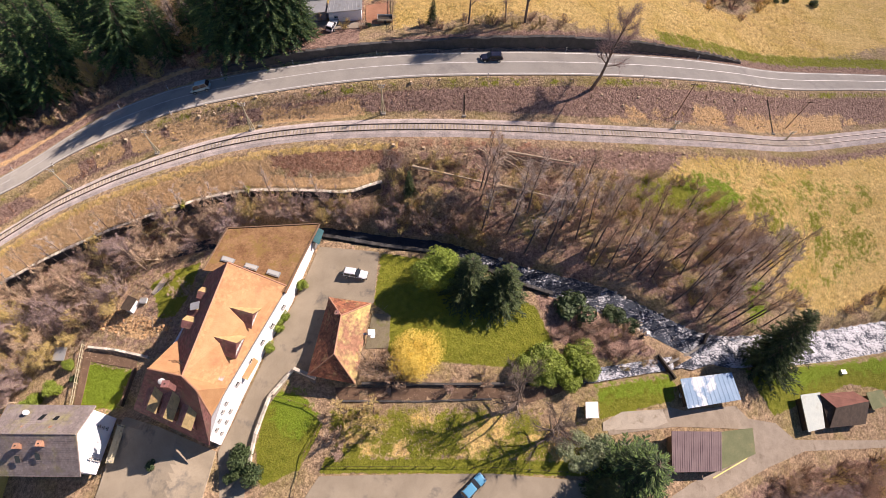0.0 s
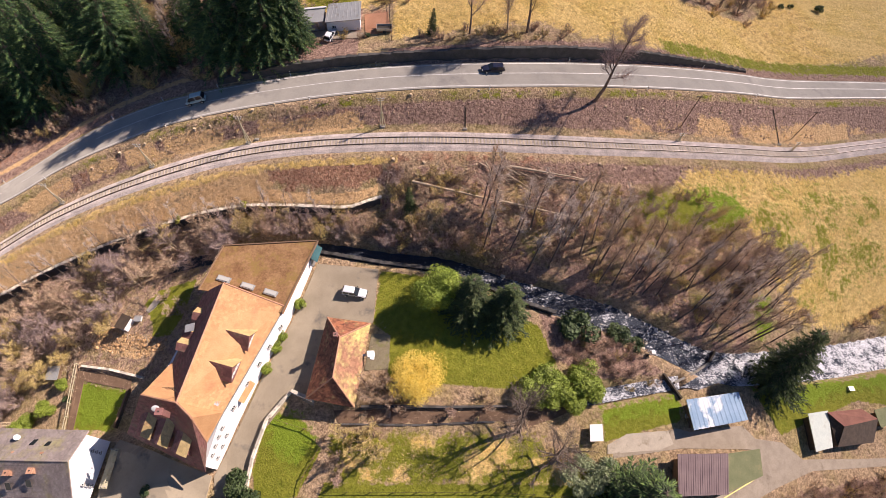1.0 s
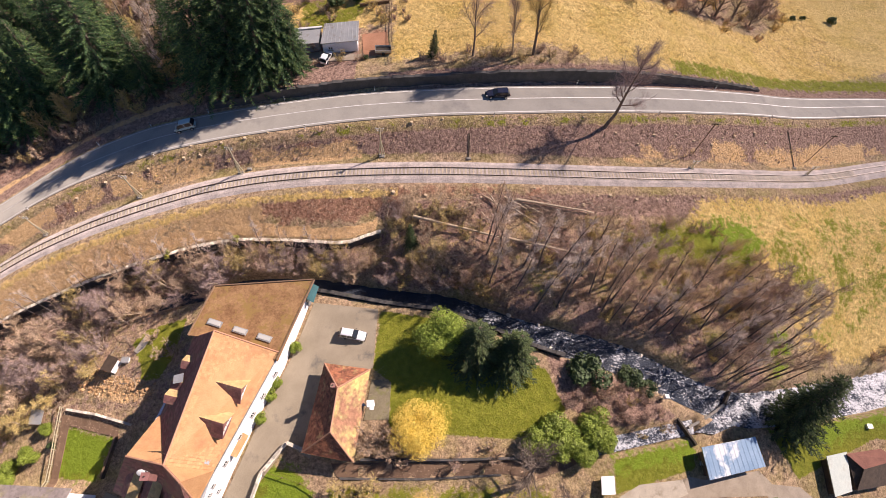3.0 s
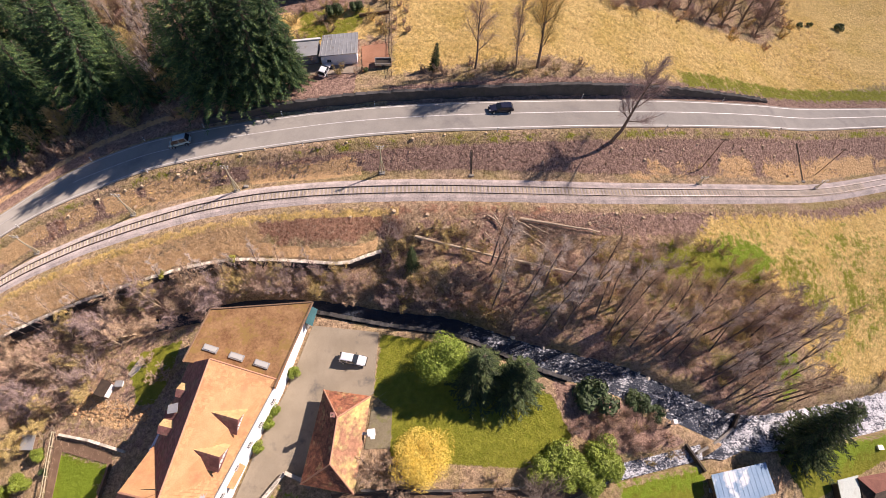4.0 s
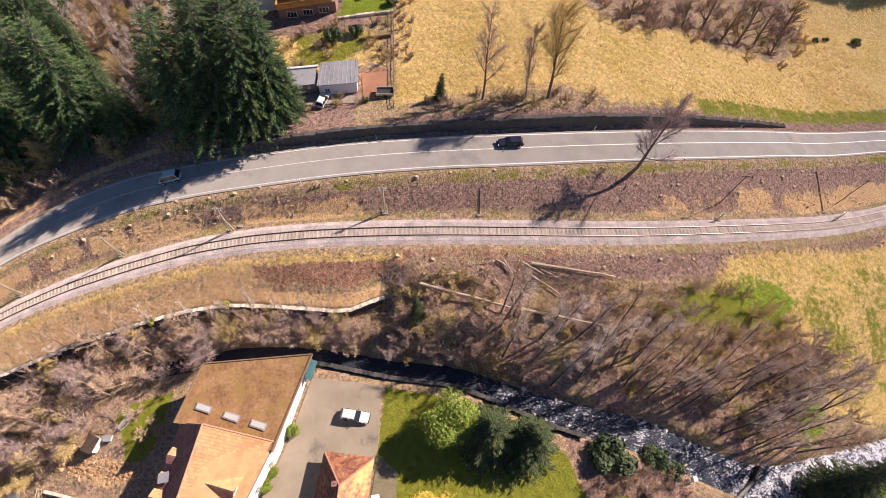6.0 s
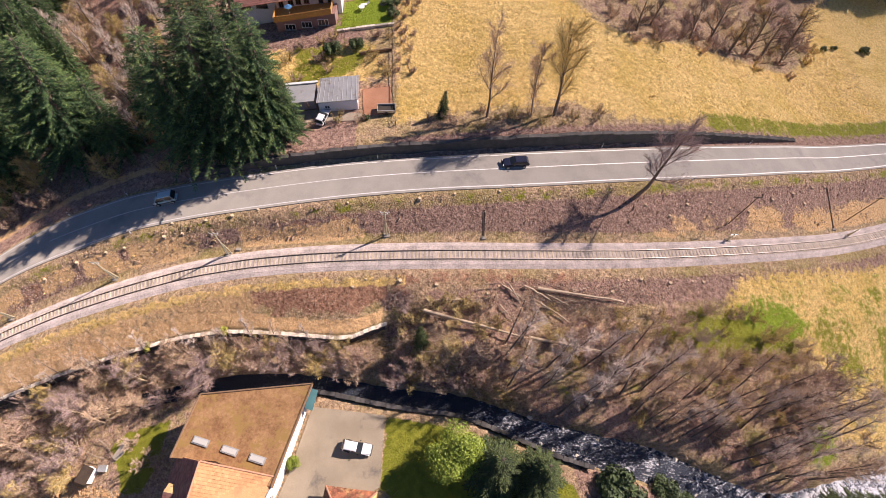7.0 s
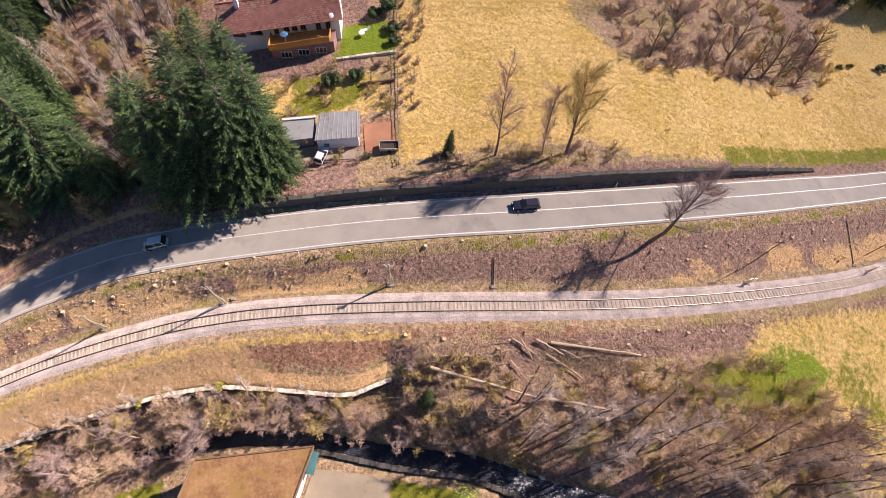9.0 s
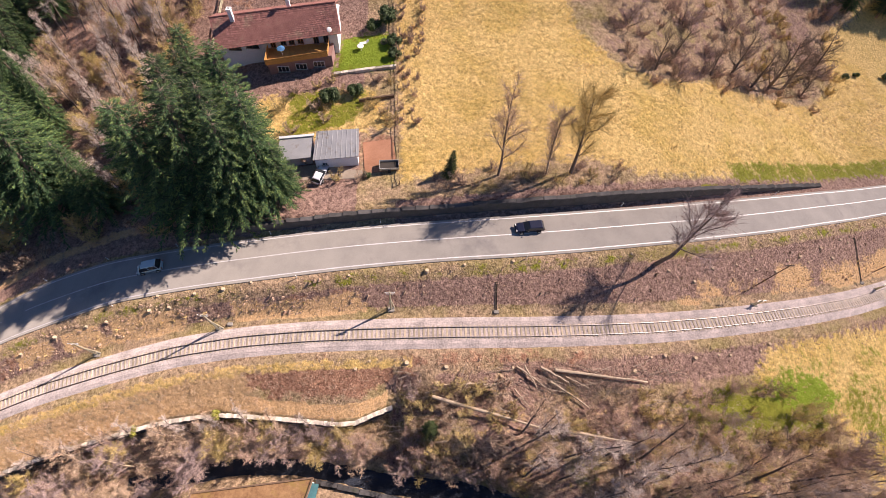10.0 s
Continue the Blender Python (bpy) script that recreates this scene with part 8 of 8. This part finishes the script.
low_wall("channel_wall", [(-9.0, 20.0), (4, 19.9), (14, 20.2)], 0.7, 0.35, STONE_DARK, "dark low wall along the dry channel")
low_wall("channel_edge", [(-12, 17.6), (0, 17.4), (12, 18.0)], 0.15, 0.3, STONE_DARK, "low mossy edge of the dry channel")
low_wall("garden_wall", [(-61.5, 29.2), (-55, 28.0), (-47.5, 26.0)], 0.6, 0.4, STONE, "stone wall between the garden and the brook")
low_wall("plot_wall", [(-49.6, 24.4), (-51.0, 18.2)], 1.0, 0.3, WOOD_BROWN, "dark boarded wall beside the garden plot")
low_wall("upper_lawn_wall", [(-19.2, 111.9), (-8.2, 113.0)], 0.5, 0.5, STONE, "pale stone edging wall of the upper lawn")
low_wall("terrace_step", [(-14.5, 105.5), (-8.4, 106.2)], 0.6, 0.3, WOOD_BROWN, "timber-edged terrace step on the slope")
low_wall("carport_kerb", [(50.4, 7.4), (58.0, 10.6), (59.4, 12.0)], 0.2, 0.16, YELLOW_PAINT, "pale yellow kerb beside the carport")
low_wall("road_kerb", [(30, 11.9), (38, 12.2)], 0.2, 0.3, CONCRETE, "low concrete kerb by the gravel place")
patch("garden_bed", [(-61.4, 28.8), (-50.0, 26.0), (-49.6, 24.2), (-60.6, 26.6)], SOIL, 0.1, "bare brown garden bed beside the lawn", "garden bed")
patch("summer_house_path", [(-49.6, 37.6), (-48.4, 38.6), (-47.6, 40.4), (-48.6, 41.0), (-49.6, 39.4), (-50.4, 38.2)], SLABS, 0.1, "pale pinkish paved place beside the summer house", "path")
patch("garden_walk", [(-62.3, 29), (-60.4, 28.4), (-60.2, 17), (-61.6, 17)], SOIL, 0.12, "brown earth walk along the garden fence", "path")


# ---- small things ----
def table_set(x, y):
    t = thing("garden_table", (x, y, gz(x, y)), "white garden table on the upper lawn", "table")
    part("top", cylinder(bmesh.new(), (0, 0, 0.7), (0, 0, 0.75), 0.6, 14), PLASTIC_WHITE, t)
    for k in range(4):
        w = k * math.pi / 2 + 0.4
        part("leg", cylinder(bmesh.new(), (0.35 * math.cos(w), 0.35 * math.sin(w), 0), (0.3 * math.cos(w), 0.3 * math.sin(w), 0.7), 0.03, 6), PLASTIC_WHITE, t)


def lounger(x, y, turn):
    t = thing("sun_lounger", (x, y, gz(x, y)), "white plastic sun lounger on the upper lawn", "lounger", turn=turn)
    part("seat", boxed(-0.9, 0.35, -0.32, 0.32, 0.28, 0.36, 0.03), PLASTIC_WHITE, t)
    bm = boxed(0, 0.7, -0.32, 0.32, 0, 0.07, 0.03)
    bm.transform(pose(0.35, 0, 0.3, 0, -40, 0))
    part("backrest", bm, PLASTIC_WHITE, t)
    for px in (-0.8, 0.25):
        for s in (-0.28, 0.28):
            part("leg", boxed(px - 0.03, px + 0.03, s - 0.03, s + 0.03, 0, 0.28), PLASTIC_WHITE, t)


def planter(x, y, s, label):
    t = thing("planter", (x, y, gz(x, y)), label, "planter")
    part("rim", cylinder(bmesh.new(), (0, 0, -0.2), (0, 0, 0.3 * s), s, 14, s * 0.92), MOSSY, t)
    piece("plant", HEDGE[0][1], t, pose(0, 0, 0.2) @ Matrix.Diagonal((0.5 * s, 0.5 * s, 0.3 * s, 1)))


table_set(-14.8, 117.8), lounger(-14.2, 119.0, 20)
planter(-41.2, 8.6, 1.0, "round stone planter with low shrubs on the forecourt")
planter(-10.6, 119.3, 0.7, "round stone planter on the upper lawn")


def parasol(x, y, z):
    t = thing("parasol", (x, y, z), "small blue parasol on the wooden balcony", "parasol")
    bm = bmesh.new()
    top = bm.verts.new((0, 0, 2.0))
    ring = [bm.verts.new((0.75 * math.cos(k * math.pi / 4), 0.75 * math.sin(k * math.pi / 4), 1.65)) for k in range(8)]
    for k in range(8):
        bm.faces.new((top, ring[k], ring[(k + 1) % 8]))
    r = bmesh.ops.solidify(bm, geom=list(bm.faces), thickness=0.02)
    part("canopy", bm, CLOTH_BLUE, t)
    part("pole", cylinder(bmesh.new(), (0, 0, 0), (0, 0, 2.0), 0.03, 6), PLASTIC_WHITE, t)


parasol(-28.3, 114.6, 13.75)


def manhole(x, y):
    t = thing("manhole_cover", (x, y, gz(x, y) + 0.08), "round pale manhole cover in the car park", "manhole cover", kind="structure")
    part("lid", cylinder(bmesh.new(), (0, 0, -0.02), (0, 0, 0.05), 0.45, 16), CONCRETE, t)
    part("rim", cylinder(bmesh.new(), (0, 0, -0.02), (0, 0, 0.03), 0.6, 16), METAL_DARK, t)


manhole(-2.8, 3.4)


def white_box(x, y, s, label):
    t = thing("white_box", (x, y, gz(x, y)), label, "box")
    part("body", boxed(-s, s, -s * 0.8, s * 0.8, 0, s * 1.1, 0.04), PLASTIC_WHITE, t)
    part("lid", boxed(-s * 1.08, s * 1.08, -s * 0.88, s * 0.88, s * 1.1, s * 1.2, 0.02), ZINC, t)


white_box(86.1, 27.4, 0.5, "small white box on the lawn by the stream")
white_box(-51.4, 36.6, 0.6, "white garden oven beside the summer house")
white_box(45.9, 20.0, 0.4, "pale bin beside the blue-roofed shed")


def rubble():
    """Pale broken stones heaped beside the garden brook: too many to count."""
    rng = random.Random(12)
    verts, faces = [], []
    base = BOULDERS[0]
    for _ in range(520):
        k = rng.random()
        x, y = -60 + 15 * k + rng.gauss(0, 0.8), 33.6 - 2.2 * k + rng.gauss(0, 0.9)
        s, w = rng.uniform(0.1, 0.3) * (3.0 if rng.random() < 0.12 else 1.0), rng.uniform(0, 6.28)
        i = len(verts)
        for v in base.vertices:
            c = v.co * s
            verts.append((x + c.x * math.cos(w) - c.y * math.sin(w), y + c.x * math.sin(w) + c.y * math.cos(w), gz(x, y) + c.z + 0.1))
        faces.extend(tuple(i + k for k in p.vertices) for p in base.polygons)
    tagged(new("rubble", mesh_of("rubble", verts, faces, [RUBBLE])), "pale broken stones heaped beside the garden brook", "rubble", kind="stuff")


rubble()

board_fence("slope_fence", [(-44.5, 112), (-44.0, 121), (-43.2, 130), (-42.6, 138)], 1.0, 2.2, "pale yellow rail fence on the slope beside the upper house", POST_PALE, 2, 0.1, 0.1)
for i, (x, y) in enumerate(scatter([(-16, 50.5), (-4, 48.3), (6, 47), (14, 43.6), (16, 45), (4, 49.5), (-10, 52)], 12, 1.8, 61)):
    plant("stream_shrub", SHRUBS[i % 3], x, y, "leafless shrub overhanging the stream", "bush", "shrubs by the stream", random.uniform(0.9, 1.4))
for i, (x, y) in enumerate(scatter([(-47, 47.5), (-38, 51), (-30, 52.5), (-20, 51.5), (-20, 50), (-32, 50.4), (-40, 48.6)], 12, 1.8, 62)):
    plant("bare_bush", CLUMPS[i % 4], x, y, "leafless shrub overhanging the stream", "bush", "shrubs by the stream", random.uniform(0.4, 0.6))
